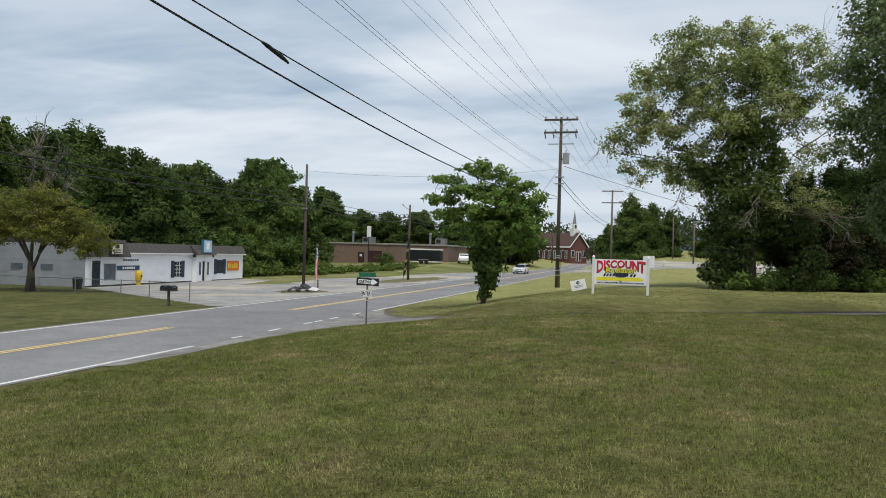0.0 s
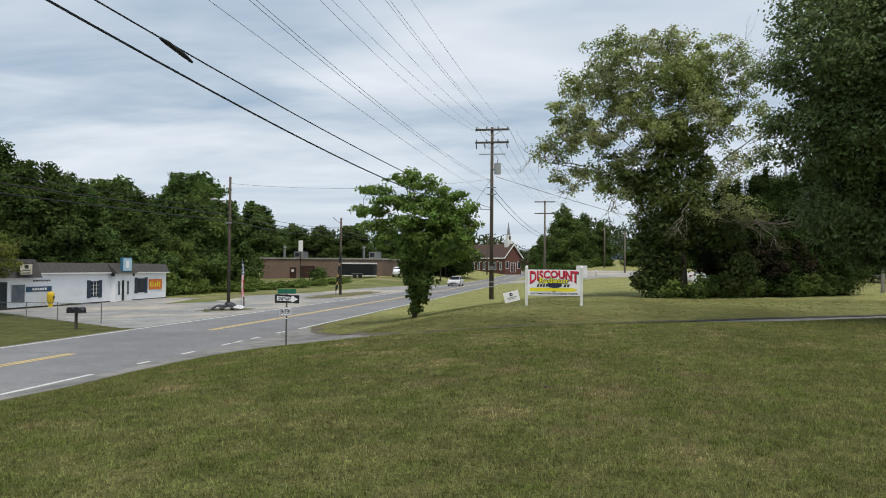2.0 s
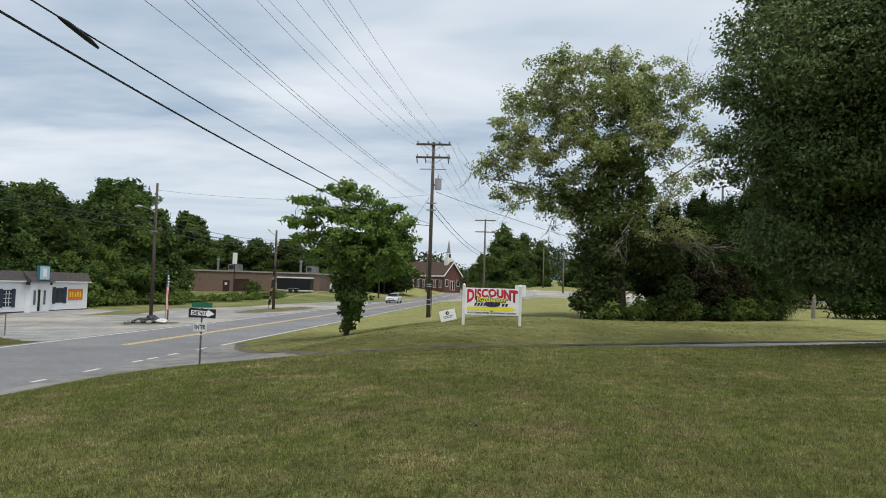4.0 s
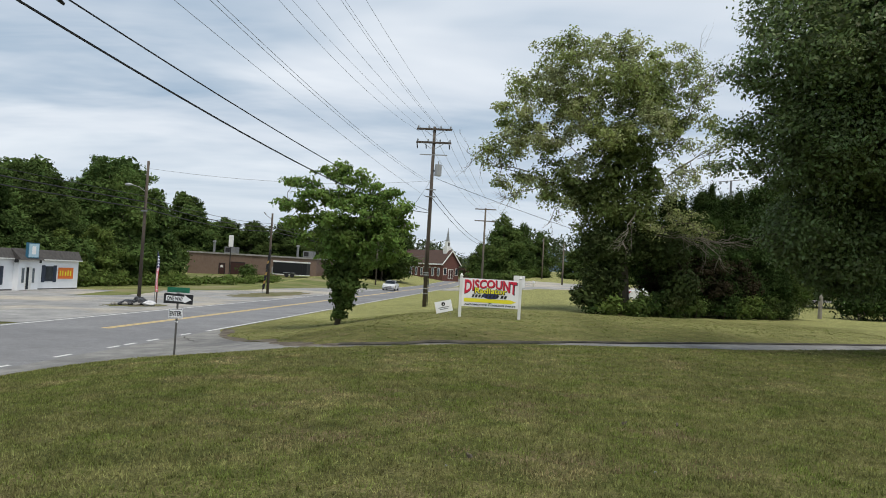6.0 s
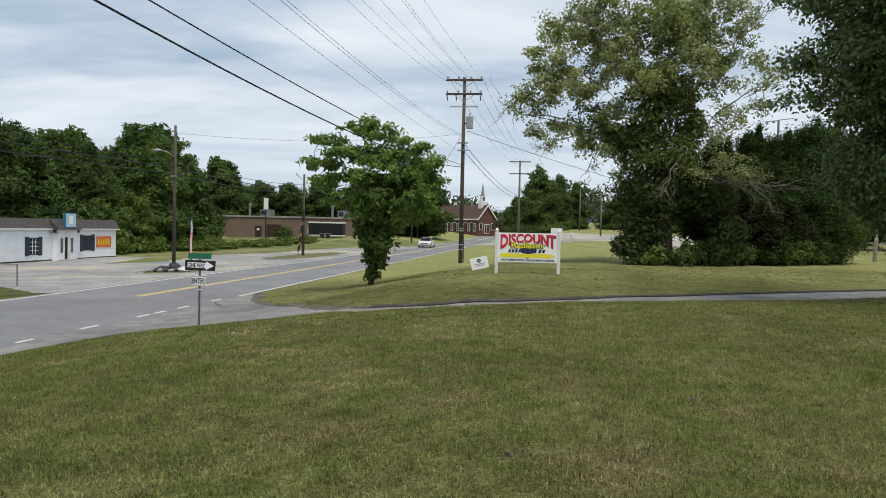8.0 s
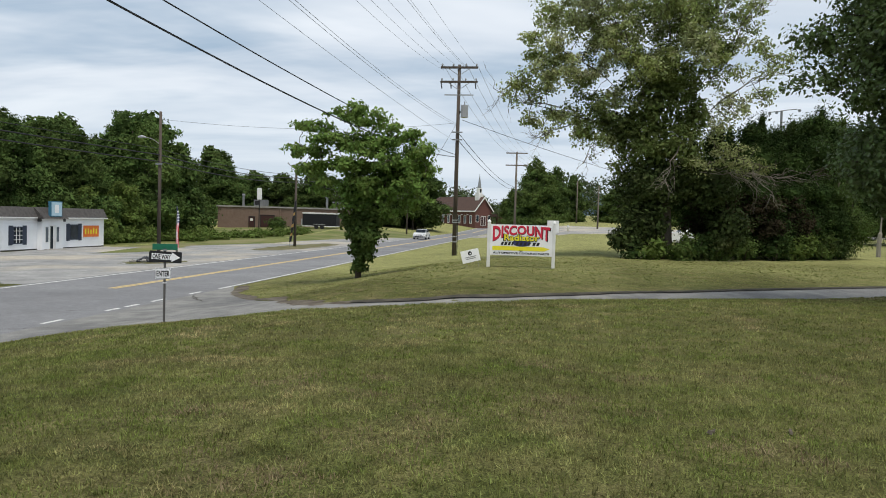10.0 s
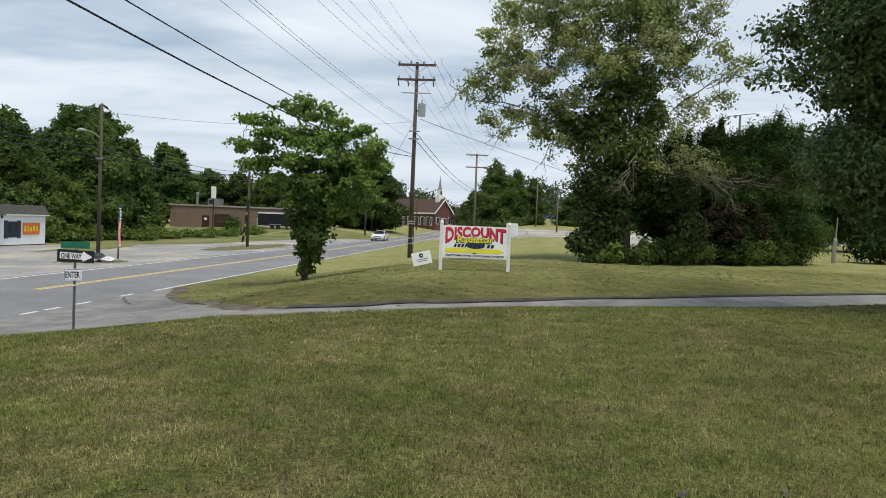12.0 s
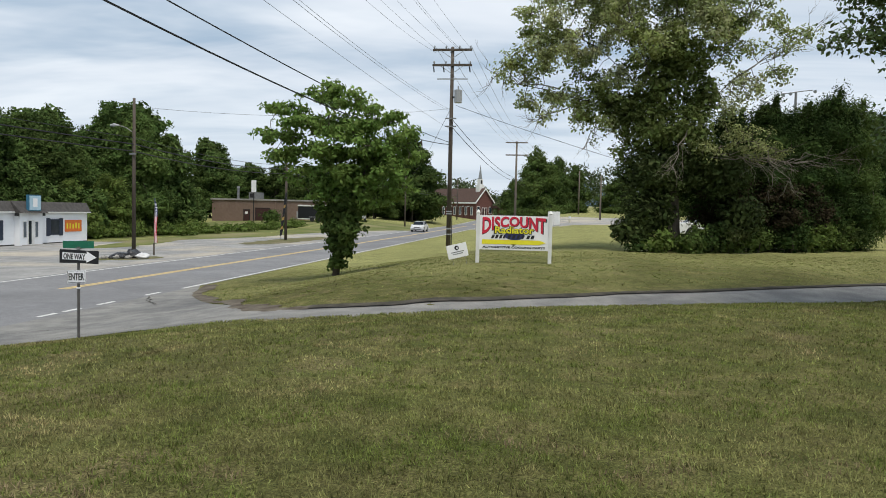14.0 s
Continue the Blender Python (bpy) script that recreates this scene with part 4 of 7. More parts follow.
def brick_building():
    y = 125.0
    b = thing("brick_building", 0, 0, 0.0, 0, "long flat-roofed brown brick building", "building")
    part("wall", box(-53.4, -31.5, y, y + 16, -2.2, 2.5), M_BRICK_TAN, b)
    part("parapet", box(-53.6, -31.3, y - 0.15, y + 16.2, 2.5, 2.75), M_CONCRETE, b, "pale metal roof edge")
    for x0, x1, z1, mt in ((-47.9, -47.0, 0.95, M_DOOR_RED), (-45.9, -43.6, 1.25, M_DOOR_RED), (-34.4, -33.6, 0.9, M_WHITE)):
        d = part("door", box(x0, x1, y - 0.07, y + 0.02, -0.95, z1), mt, b)
        part("door_frame", prism([(x0 - 0.1, -0.95), (x0 - 0.1, z1 + 0.1), (x1 + 0.1, z1 + 0.1), (x1 + 0.1, -0.95), (x1, -0.95), (x1, z1), (x0, z1), (x0, -0.95)], (y - 0.09, y), "y"), M_DARK, d)
    part("notice", box(-47.7, -47.25, y - 0.1, y - 0.07, 0.3, 0.7), M_WHITE, b)
    part("downpipe", tube([(-42.6, y - 0.1, -1.0), (-42.6, y - 0.1, 2.4)], 0.08, 6), M_BRICK_TAN, b)
    for x0 in (-50.6, -35.9):
        part("vent_pipe", tube([(x0, y + 4, 2.5), (x0, y + 4, 4.6)], 0.2, 8), M_STEEL, b)
        part("vent_cap", tube([(x0, y + 4, 4.55), (x0, y + 4, 4.85)], [0.32, 0.22], 8), M_STEEL, b)
    for x0, x1 in ((-48.8, -46.8), (-35.0, -33.2)):
        u = part("roof_unit", box(x0, x1, y + 4, y + 5.8, 2.75, 3.9, 0.06), M_STEEL, b, "pale rooftop cooling unit")
        part("grille", box(x0 + 0.2, x0 + 1.0, y + 3.96, y + 4.0, 3.0, 3.7), M_DARK, u)


brick_building()


def church():
    c = thing("church", -19.5, 226.8, float(ground_z(-19.5, 226.8)) + 0.9, 45, "red brick church with brown roof and white steeple", "church")
    # local: +x along the gable front, +y back along the nave
    gw, L, e, p = 6.4, 32.0, 4.3, 8.2
    walls = part("nave", prism([(0, -1.5), (gw, -1.5), (gw, e), (gw / 2, p), (0, e)], (0, L), "y"), M_BRICK_RED, c)
    for s in (0, 1):
        x0, x1 = (-0.5, gw / 2) if s == 0 else (gw + 0.5, gw / 2)
        part("roof", prism([(x0, e - 0.35), (x0, e - 0.1), (x1, p + 0.25), (x1, p)], (-0.4, L + 0.4), "y"), M_ROOF_BROWN, c, "brown shingled roof slope")
        part("bargeboard", prism([(x0, e - 0.5), (x0, e - 0.05), (x1, p + 0.3), (x1, p - 0.2)], (-0.5, -0.38), "y"), M_WHITE, c, "white gable trim")
    part("fascia", box(-0.62, -0.5, -0.4, L + 0.4, e - 0.5, e - 0.1), M_WHITE, c)
    for k in range(11):
        y0 = 1.4 + k * 2.7
        w = part("window", box(-0.06, 0.02, y0, y0 + 1.1, 0.4, 2.9), M_WHITE, walls, "tall white-framed window")
        part("pane", box(-0.08, -0.06, y0 + 0.15, y0 + 0.95, 0.55, 2.75), M_GLASS_PALE, w)
        part("brick_pier", box(-0.3, 0, y0 + 1.6, y0 + 2.05, -1.4, 2.9), M_BRICK_RED, walls)
        part("pier_cap", box(-0.36, 0, y0 + 1.52, y0 + 2.13, 2.9, 3.15), M_WHITE, walls, "white stone pier cap")
    dr = part("door", box(gw / 2 - 1.0, gw / 2 + 1.0, -0.06, 0.02, -0.2, 2.7), M_WHITE, c, "white-framed double door")
    for x0 in (gw / 2 - 0.85, gw / 2 + 0.1):
        part("door_leaf", box(x0, x0 + 0.75, -0.09, -0.06, -0.1, 2.55), M_DOOR_RED, dr)
    for x0 in (0.3, gw - 1.5):
        w = part("window", box(x0, x0 + 1.2, -0.06, 0.02, 0.9, 3.0), M_WHITE, c, "white-framed window")
        part("pane", box(x0 + 0.12, x0 + 1.08, -0.08, -0.06, 1.02, 2.88), M_GLASS, w)
    st = part("steeple", box(gw / 2 - 0.95, gw / 2 + 0.95, 1.3, 3.1, p - 1.5, p + 1.2, 0.05), M_WHITE, c, "white boxed steeple")
    part("belfry", box(gw / 2 - 0.6, gw / 2 + 0.6, 1.6, 2.8, p + 1.2, p + 2.9, 0.05), M_WHITE, st)
    part("louvre", box(gw / 2 - 0.3, gw / 2 + 0.3, 1.55, 1.61, p + 1.5, p + 2.6), M_DARK, st)
    part("spire", tube([(gw / 2, 2.2, p + 2.9), (gw / 2, 2.2, p + 7.0)], [0.6, 0.03], 8), M_STEEL, st)
    po = part("portico", prism([(gw - 0.6, 2.6), (gw - 0.6, 3.4), (gw + 5, 3.1), (gw + 5, 2.6)], (-3.5, 3), "y"), M_ROOF_BROWN, c, "low covered drive-through")
    for x0, y0 in ((gw + 4.6, -3.1), (gw + 4.6, 2.5), (gw + 1, -3.1)):
        part("post", box(x0 - 0.25, x0 + 0.25, y0 - 0.25, y0 + 0.25, -1.9, 2.6), M_BRICK_RED, po)


church()


# ---- trees ----
CROWN = [(-6.2, 0, 8.4, 1.4, 1.5, 0.9), (-5.6, 0, 10.0, 1.6, 1.8, 1.2), (-4.6, 0.2, 11.8, 1.7, 2.0, 1.3), (-3.3, -0.5, 13.2, 1.8, 2.0, 1.3), (-1.2, 0, 13.8, 1.9, 2.2, 1.0), (0.8, 0.2, 13.3, 1.6, 2.0, 1.1),
         (-4.3, -0.6, 8.9, 1.4, 1.8, 0.9), (-4.8, 0.2, 6.7, 1.5, 1.4, 0.6), (-3.2, -0.4, 5.9, 1.3, 1.3, 0.7), (-2.5, -1.2, 10.2, 1.6, 1.8, 1.2), (-0.6, -1.5, 11.6, 1.7, 1.8, 1.2), (0.9, -1.4, 9.8, 1.6, 1.8, 1.2),
         (-0.9, -1.8, 8.8, 1.6, 1.5, 1.1), (1.7, -0.6, 11.7, 1.4, 1.7, 1.1), (-2.8, 1.2, 11.8, 1.7, 1.7, 1.2), (0.3, 1.6, 12.2, 1.8, 1.6, 1.2), (-2.6, -0.8, 7.0, 1.3, 1.3, 0.9)]
THIN = [(3.0, 0, 13.2, 1.2, 1.4, 1.1), (3.6, 0, 11.2, 1.1, 1.2, 1.2), (2.4, 0, 8.7, 1.2, 1.1, 0.8), (3.8, 0.1, 8.9, 1.2, 1.0, 0.5), (5.1, 0.1, 9.5, 1.0, 0.8, 0.45), (-7.1, 0, 8.0, 0.9, 1.0, 0.9), (-6.3, 0, 6.6, 0.9, 0.9, 0.45), (2.3, 0, 10.2, 1.1, 1.3, 0.9), (-5.6, 0, 5.9, 0.7, 0.8, 0.4), (3.2, 0, 7.4, 1.1, 1.0, 0.7), (4.4, 0.2, 7.8, 0.9, 0.8, 0.5), (2.4, 0.2, 6.2, 1.0, 1.0, 0.8), (3.6, 0.2, 12.4, 1.0, 1.0, 0.9), (4.2, 0.1, 10.4, 0.8, 0.9, 0.8)]
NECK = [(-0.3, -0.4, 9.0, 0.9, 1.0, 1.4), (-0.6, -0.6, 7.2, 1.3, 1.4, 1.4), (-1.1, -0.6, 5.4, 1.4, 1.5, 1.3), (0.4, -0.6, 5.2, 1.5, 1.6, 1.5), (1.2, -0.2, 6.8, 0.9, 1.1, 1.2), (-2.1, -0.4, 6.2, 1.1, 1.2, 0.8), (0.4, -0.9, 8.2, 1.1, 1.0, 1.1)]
IVY = [(-0.7, -0.6, 3.4, 1.7, 1.6, 1.4), (-0.9, -0.8, 1.7, 1.2, 1.4, 1.1), (-1.6, -0.9, 0.9, 1.1, 1.3, 0.7), (2.0, -0.4, 3.6, 1.6, 1.4, 1.2), (3.0, -0.4, 1.6, 1.1, 1.2, 1.1), (0.6, -0.5, 3.8, 1.4, 1.3, 1.2),
       (0.9, -0.5, 0.3, 1.6, 1.0, 0.4)]
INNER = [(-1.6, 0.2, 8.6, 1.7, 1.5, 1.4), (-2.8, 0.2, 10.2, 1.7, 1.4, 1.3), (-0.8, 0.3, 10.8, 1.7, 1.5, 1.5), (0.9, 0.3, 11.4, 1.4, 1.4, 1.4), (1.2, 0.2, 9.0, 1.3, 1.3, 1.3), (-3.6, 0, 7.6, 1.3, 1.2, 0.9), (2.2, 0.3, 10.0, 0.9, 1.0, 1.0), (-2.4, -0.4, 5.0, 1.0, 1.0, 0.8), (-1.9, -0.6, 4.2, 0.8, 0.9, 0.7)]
BOUGH = [(2.9, -1.9, 4.6, 1.6, 1.0, 0.7), (1.3, -2.0, 4.3, 0.9, 0.8, 0.6), (3.9, -1.8, 4.3, 1.0, 0.7, 0.5), (2.3, -1.9, 5.2, 0.9, 0.8, 0.5)]
BOUGHS = [[(0, 0, -0.3), (0.1, 0, 1.6), (0, 0, 3.4), (-0.1, 0, 4.6)],
         [(0, 0, 3.4), (-1.6, 0.1, 5.4), (-3.4, 0.1, 6.6), (-5.2, 0, 7.1), (-7.1, 0, 7.5)],
         [(-0.1, 0, 4.6), (-1.5, -0.4, 7.2), (-3.4, -0.4, 9.0), (-5.6, -0.1, 10.2)],
         [(-0.1, 0, 4.6), (-1.0, 0, 8.0), (-2.2, 0.3, 11.0), (-3.2, 0.3, 13.2)],
         [(-0.1, 0, 4.6), (0.1, 0, 8.0), (0.1, 0, 11.0), (-0.5, 0, 13.6)],
         [(-0.1, 0, 4.6), (1.0, 0.2, 7.6), (1.8, 0.3, 10.6), (2.7, 0.2, 13.4)],
         [(0, 0, 3.4), (1.0, 0, 6.0), (2.6, 0.2, 7.6), (5.6, 0.2, 9.6)],
         [(-0.1, 0, 4.6), (-0.8, -1.2, 7.0), (-1.6, -1.8, 9.0), (-2.2, -1.6, 11.0)],
         [(-0.1, 0, 4.6), (0.5, 1.0, 7.4), (0.7, 1.8, 10.0), (0.4, 1.8, 12.4)],
         [(1.0, 0.2, 7.6), (2.6, 0.1, 9.6), (3.6, 0.1, 11.4), (4.6, 0.2, 13.0)],
         [(0, 0, 3.4), (1.2, -1.2, 4.4), (2.8, -1.9, 4.8), (4.4, -1.9, 4.3)]]
# inner_crown: darker olive leaves put the shade of the crown's depth into colour
tree("broad_tree", 5.7, 43.5, 9.0, 0.42, CROWN, 0.165, M_LEAF_BIG, 11, per_clump=60, clump_r=0.27, density=28, inner=0.3, flat=0.7, twig_k=0.6, gap=-0.13, grain=1.15,
     label="broad pale-leaved tree with bare twigs and ivy-clad trunk", limbs=BOUGHS, tip_r=0.008,
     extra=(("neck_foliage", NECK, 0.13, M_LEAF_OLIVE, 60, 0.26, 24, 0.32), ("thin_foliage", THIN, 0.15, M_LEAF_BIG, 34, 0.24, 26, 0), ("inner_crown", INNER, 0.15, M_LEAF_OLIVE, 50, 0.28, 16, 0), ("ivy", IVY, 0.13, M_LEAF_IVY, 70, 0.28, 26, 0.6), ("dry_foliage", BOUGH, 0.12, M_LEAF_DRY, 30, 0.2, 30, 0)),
     sprays=(((2.0, 0, 8.6), (4.6, 0.2, 12.6), 18, 0.7), ((2.6, 0, 7.6), (6.2, 0.3, 9.8), 10, 0.4), ((1.8, 0, 10.0), (3.2, 0.2, 13.6), 14, 0.6), ((0.8, -0.9, 4.4), (4.6, -2.4, 3.8), 30, 0.5), ((3.2, -1.9, 4.6), (4.6, -2.2, 2.8), 8, 0.4), ((0.4, -1.8, 5.2), (-0.4, -2.8, 3.4), 10, 0.4),
             ((-5.0, 0, 7.2), (-7.8, -0.2, 7.8), 14, 0.5), ((-4.4, 0, 6.4), (-6.4, -0.3, 5.6), 12, 0.5), ((-3.0, 0, 6.2), (-3.8, -0.6, 4.4), 8, 0.4)))
POP_TOP = [(-2.2, 0.4, 10.0, 3.0, 3.0, 2.4), (0, 0, 13.5, 3.0, 3.0, 2.5), (1.8, 0.5, 8.5, 3.4, 3.2, 3.4), (3.0, 0.5, 3.2, 2.4, 2.4, 1.6)]
POP = [(-3.4, -1.0, 6.6, 2.6, 2.6, 2.2), (-3.4, -0.6, 4.6, 2.3, 2.2, 1.4), (-1.0, -2.4, 7.6, 3.0, 2.4, 3.0),
       (-1.4, 1.2, 3.4, 2.4, 2.2, 1.3), (0.8, -1.6, 4.2, 2.6, 2.4, 1.7), (-1.6, 0.8, 6.0, 2.4, 2.4, 2.2), (-2.0, 0.6, 2.5, 1.9, 2.0, 0.9), (0.5, -0.4, 2.5, 2.4, 2.2, 1.0), (-3.6, 0.4, 2.7, 1.3, 1.6, 1.1), (-2.9, 0.6, 1.9, 1.2, 1.6, 0.7)]
FRINGE = [(-4.95, -0.2, 7.8, 0.6, 0.9, 0.6), (-5.4, 0, 6.3, 0.6, 1.0, 0.5), (-5.45, -0.2, 5.0, 0.6, 0.9, 0.4), (-5.4, 0, 4.1, 0.6, 0.7, 0.2), (-4.7, -0.3, 3.7, 0.5, 0.7, 0.2), (-4.35, -0.4, 8.9, 0.6, 0.9, 0.5)]
tree("shade_tree", 10.8, 22.2, 11.0, 0.36, POP, 0.092, M_LEAF_DARK, 12, per_clump=100, clump_r=0.25, density=19, inner=0.7, core=1.6, core_leaf=0.12,
     label="tall dark-leaved shade tree at the lawn's edge", twigs=0.3, heart=0.52, sub=3,
     extra=(("upper_foliage", POP_TOP, 0.125, M_LEAF_DARK, 70, 0.33, 22, 0.66), ("outer_sprays", FRINGE, 0.105, M_LEAF_DARK, 44, 0.17, 46, 0)))
SMALL = [(-2.2, 0, 4.86, 1.0, 0.9, 0.24), (-2.8, 0, 4.96, 0.45, 0.4, 0.1), (-1.7, 0.2, 5.81, 0.85, 0.9, 0.24), (-0.4, 0, 6.36, 0.9, 0.9, 0.41), (0.35, -0.2, 6.06, 0.8, 0.9, 0.43), (-1.1, -0.4, 5.26, 1.1, 0.9, 0.22), (1.3, 0, 5.51, 1.0, 1.0, 0.43),
         (0.3, -0.6, 5.16, 1.2, 1.0, 0.46), (2.1, 0.1, 4.96, 0.9, 1.0, 0.43), (-1.9, -0.1, 4.16, 0.75, 0.9, 0.24), (-0.6, -0.7, 4.3, 1.1, 0.8, 0.26), (0.9, -0.7, 4.46, 1.3, 0.9, 0.49), (2.3, -0.1, 4.16, 0.85, 1.0, 0.48), (-1.3, 0, 3.51, 0.7, 0.8, 0.38),
         (1.7, -0.4, 3.56, 1.0, 0.9, 0.52), (0.2, -0.5, 3.56, 1.1, 0.9, 0.55), (-0.3, -0.2, 2.81, 0.85, 0.8, 0.55), (0.9, -0.2, 2.81, 0.9, 0.8, 0.52), (2.1, 0, 3.06, 0.65, 0.7, 0.36), (0.6, 0.7, 4.56, 1.5, 0.7, 0.58), (-0.4, 0.7, 5.36, 1.2, 0.6, 0.43),
         (0.4, 0.6, 3.56, 1.1, 0.6, 0.58), (0.6, 0, 4.1, 1.4, 0.8, 0.5), (0.7, 0.1, 3.2, 1.1, 0.8, 0.5)]
LOWER = [(0.15, 0, 2.2, 0.85, 0.75, 0.42), (0.5, 0, 2.5, 0.8, 0.7, 0.4), (0.05, -0.1, 1.75, 0.62, 0.6, 0.3), (0.4, -0.1, 1.5, 0.5, 0.6, 0.3), (0.1, 0, 1.1, 0.48, 0.46, 0.3), (0.3, -0.1, 0.85, 0.3, 0.4, 0.24), (0.06, 0, 0.45, 0.3, 0.3, 0.28)]
STEMS = [[(0, 0, -0.2), (0.1, 0, 1.0), (0.15, 0, 2.0)], [(0.15, 0, 2.0), (-0.3, 0, 3.4), (-0.9, 0, 4.6), (-2.4, 0, 4.95)], [(0.15, 0, 2.0), (0.1, -0.1, 3.6), (-0.1, 0, 5.0), (-0.3, 0, 6.3)], [(0.15, 0, 2.0), (0.8, -0.1, 3.2), (1.4, -0.1, 4.2), (2.3, 0, 4.9)],
         [(0.1, -0.1, 3.6), (0.8, 0, 4.8), (1.2, 0, 5.6)], [(-0.3, 0, 3.4), (-1.0, 0, 5.0), (-1.6, 0.1, 5.8)], [(0.1, 0, 1.0), (-0.5, -0.2, 2.4), (-1.3, -0.2, 3.5)]]
tree("roadside_tree", -6.95, 34.4, 4.6, 0.09, SMALL, 0.16, M_LEAF_SMALL, 13, per_clump=40, clump_r=0.2, density=46, flat=0.45, inner=0.25, droop=0.8, gap=-0.34, grain=1.9,
     label="small layered green tree leafy to the ground", limbs=STEMS, tip_r=0.007, step=0.2, aspect=0.6,
     extra=(("lower_foliage", LOWER, 0.17, M_LEAF_BUSH, 40, 0.18, 90, 0.45),))


# ---- woods on the far side ----
def wood_blobs(rng, h, w, n, taper=0.55, small=(0.32, 0.54)):
    """Heaped crown masses, wide from near the ground, rounded at the top."""
    out = []
    for k in range(n):
        f = (k + 0.5) / n
        z = h * (0.10 + 0.80 * f)
        r = w * (1.0 - taper * f ** 3)
        a = k * 2.4 + rng.uniform(-0.5, 0.5)
        d = r * rng.uniform(0.3, 0.85) * (1 - 0.35 * f * f)
        s = rng.uniform(*small)
        out.append((math.cos(a) * d, math.sin(a) * d, z, r * s, r * s, h * rng.uniform(0.07, 0.11)))
    return out


protos = []
for k, (h, w, n, lf, taper) in enumerate(((14.5, 5.4, 34, 0.25, 0.55), (15.5, 5.6, 36, 0.25, 0.6), (15.0, 5.4, 34, 0.25, 0.5), (14.6, 4.4, 34, 0.24, 0.82))):
    r = np.random.default_rng(40 + k)
    protos.append(tree("woodland_tree", (-57, -58, -55, -46)[k], (53, 62, 71, 89)[k], h * 0.8, 0.2, wood_blobs(r, h, w, n, taper), lf, M_LEAF_WOOD if k < 3 else M_LEAF_MID, 50 + k, per_clump=30, clump_r=0.36,
                       density=9.0, inner=0.6, core=0.8, core_leaf=0.5, heart=0.55, twigs=0.03, label="tall dense green woodland tree", group="woods behind the shop"))
far_proto = tree("woodland_tree", -62, 146, 9.0, 0.2, wood_blobs(np.random.default_rng(48), 13.5, 5.6, 26), 0.42, M_LEAF_WOOD, 58, per_clump=26, clump_r=0.5, density=5.5, inner=0.65, core=0.9, core_leaf=0.8, heart=0.55,
                 twigs=0.02, label="tall dense green woodland tree", group="woods behind the shop")
places = [(-55.5, 148, 0.84, 20), (-50.5, 147, 0.81, 140), (-66, 60, 0.82, 51), (-56, 78, 0.92, 341), (-62, 78, 1.0, 112), (-51.5, 84, 0.78, 152), (-58, 88, 0.97, 297), (-50, 95, 1.2, 147), (-46.5, 96, 0.91, 197),
          (-64, 98, 1.22, 271), (-74, 66, 0.89, 193), (-50, 103, 0.86, 283), (-58, 110, 1.25, 109), (-53.5, 76, 0.83, 163), (-70, 140, 1.19, 270), (-57, 66, 0.99, 100), (-53, 47, 0.8, 174), (-50, 80, 0.82, 353),
          (-49, 91, 1.07, 346), (-60, 57, 1.1, 260), (-66, 70, 1.09, 194), (-66, 152, 1.22, 8), (-58, 148, 0.78, 290), (-51, 153, 0.76, 352), (-44.5, 149, 0.79, 19), (-38, 155, 0.83, 47), (-32, 150, 0.79, 16),
          (-26, 158, 1.18, 68), (-47, 160, 0.89, 234), (-35, 164, 0.76, 94), (-60, 52, 0.83, 33), (-61, 69, 1.12, 205), (-59.5, 82, 1.03, 77), (-55, 92, 0.81, 190), (-53, 98, 1.09, 20), (-62, 90, 1.04, 250),
          (-56, 103, 1.1, 60), (-58.5, 68, 1.09, 15), (-60, 65, 1.03, 80), (-59, 58, 1.1, 300)]
for k, (x, y, s, a) in enumerate(places):
    copy_thing(far_proto if y > 94 else protos[k % 4], pose(x, y, float(ground_z(x, y)), 0, 0, a) @ Matrix.Scale(s, 4))
for k, (x, y, h, w) in enumerate(((-54.8, 56.5, 8.0, 3.4), (-54.6, 62.5, 8.6, 3.6), (-54.5, 68.0, 7.0, 3.2), (-46.6, 78.5, 6.2, 3.0), (-45.8, 83.5, 7.0, 3.2), (-45.0, 89.5, 5.4, 2.8))):
    r = np.random.default_rng(60 + k)
    tree("understory_tree", x, y, h * 0.7, 0.12, wood_blobs(r, h, w, 16), 0.22, M_LEAF_LIGHT, 66 + k, per_clump=34, clump_r=0.32, density=15, inner=0.6, core=0.9, core_leaf=0.45, heart=0.55, twigs=0.03,
         label="lighter green leafy tree at the wood's edge", group="trees at the wood's edge")
tree("dead_tree", -55.5, 58.5, 9.0, 0.22, [(0.2, 0, 9.5, 0.5, 0.5, 0.6)], 0.2, M_LEAF_DRY, 75, per_clump=12, clump_r=0.3, density=8, twigs=0.2, label="bare grey dead tree above the woods", twig_k=2.2,
     sprays=(((0, 0, 6.5), (-2.6, 0, 11.4), 20, 1.0), ((0, 0, 7.0), (0.6, 0, 12.8), 20, 1.0), ((0, 0, 6.0), (3.2, 0, 11.2), 20, 1.0), ((0, 0, 5.0), (-3.8, 0, 8.8), 14, 0.9), ((0, 0, 5.0), (4.0, 0, 8.6), 14, 0.9)))

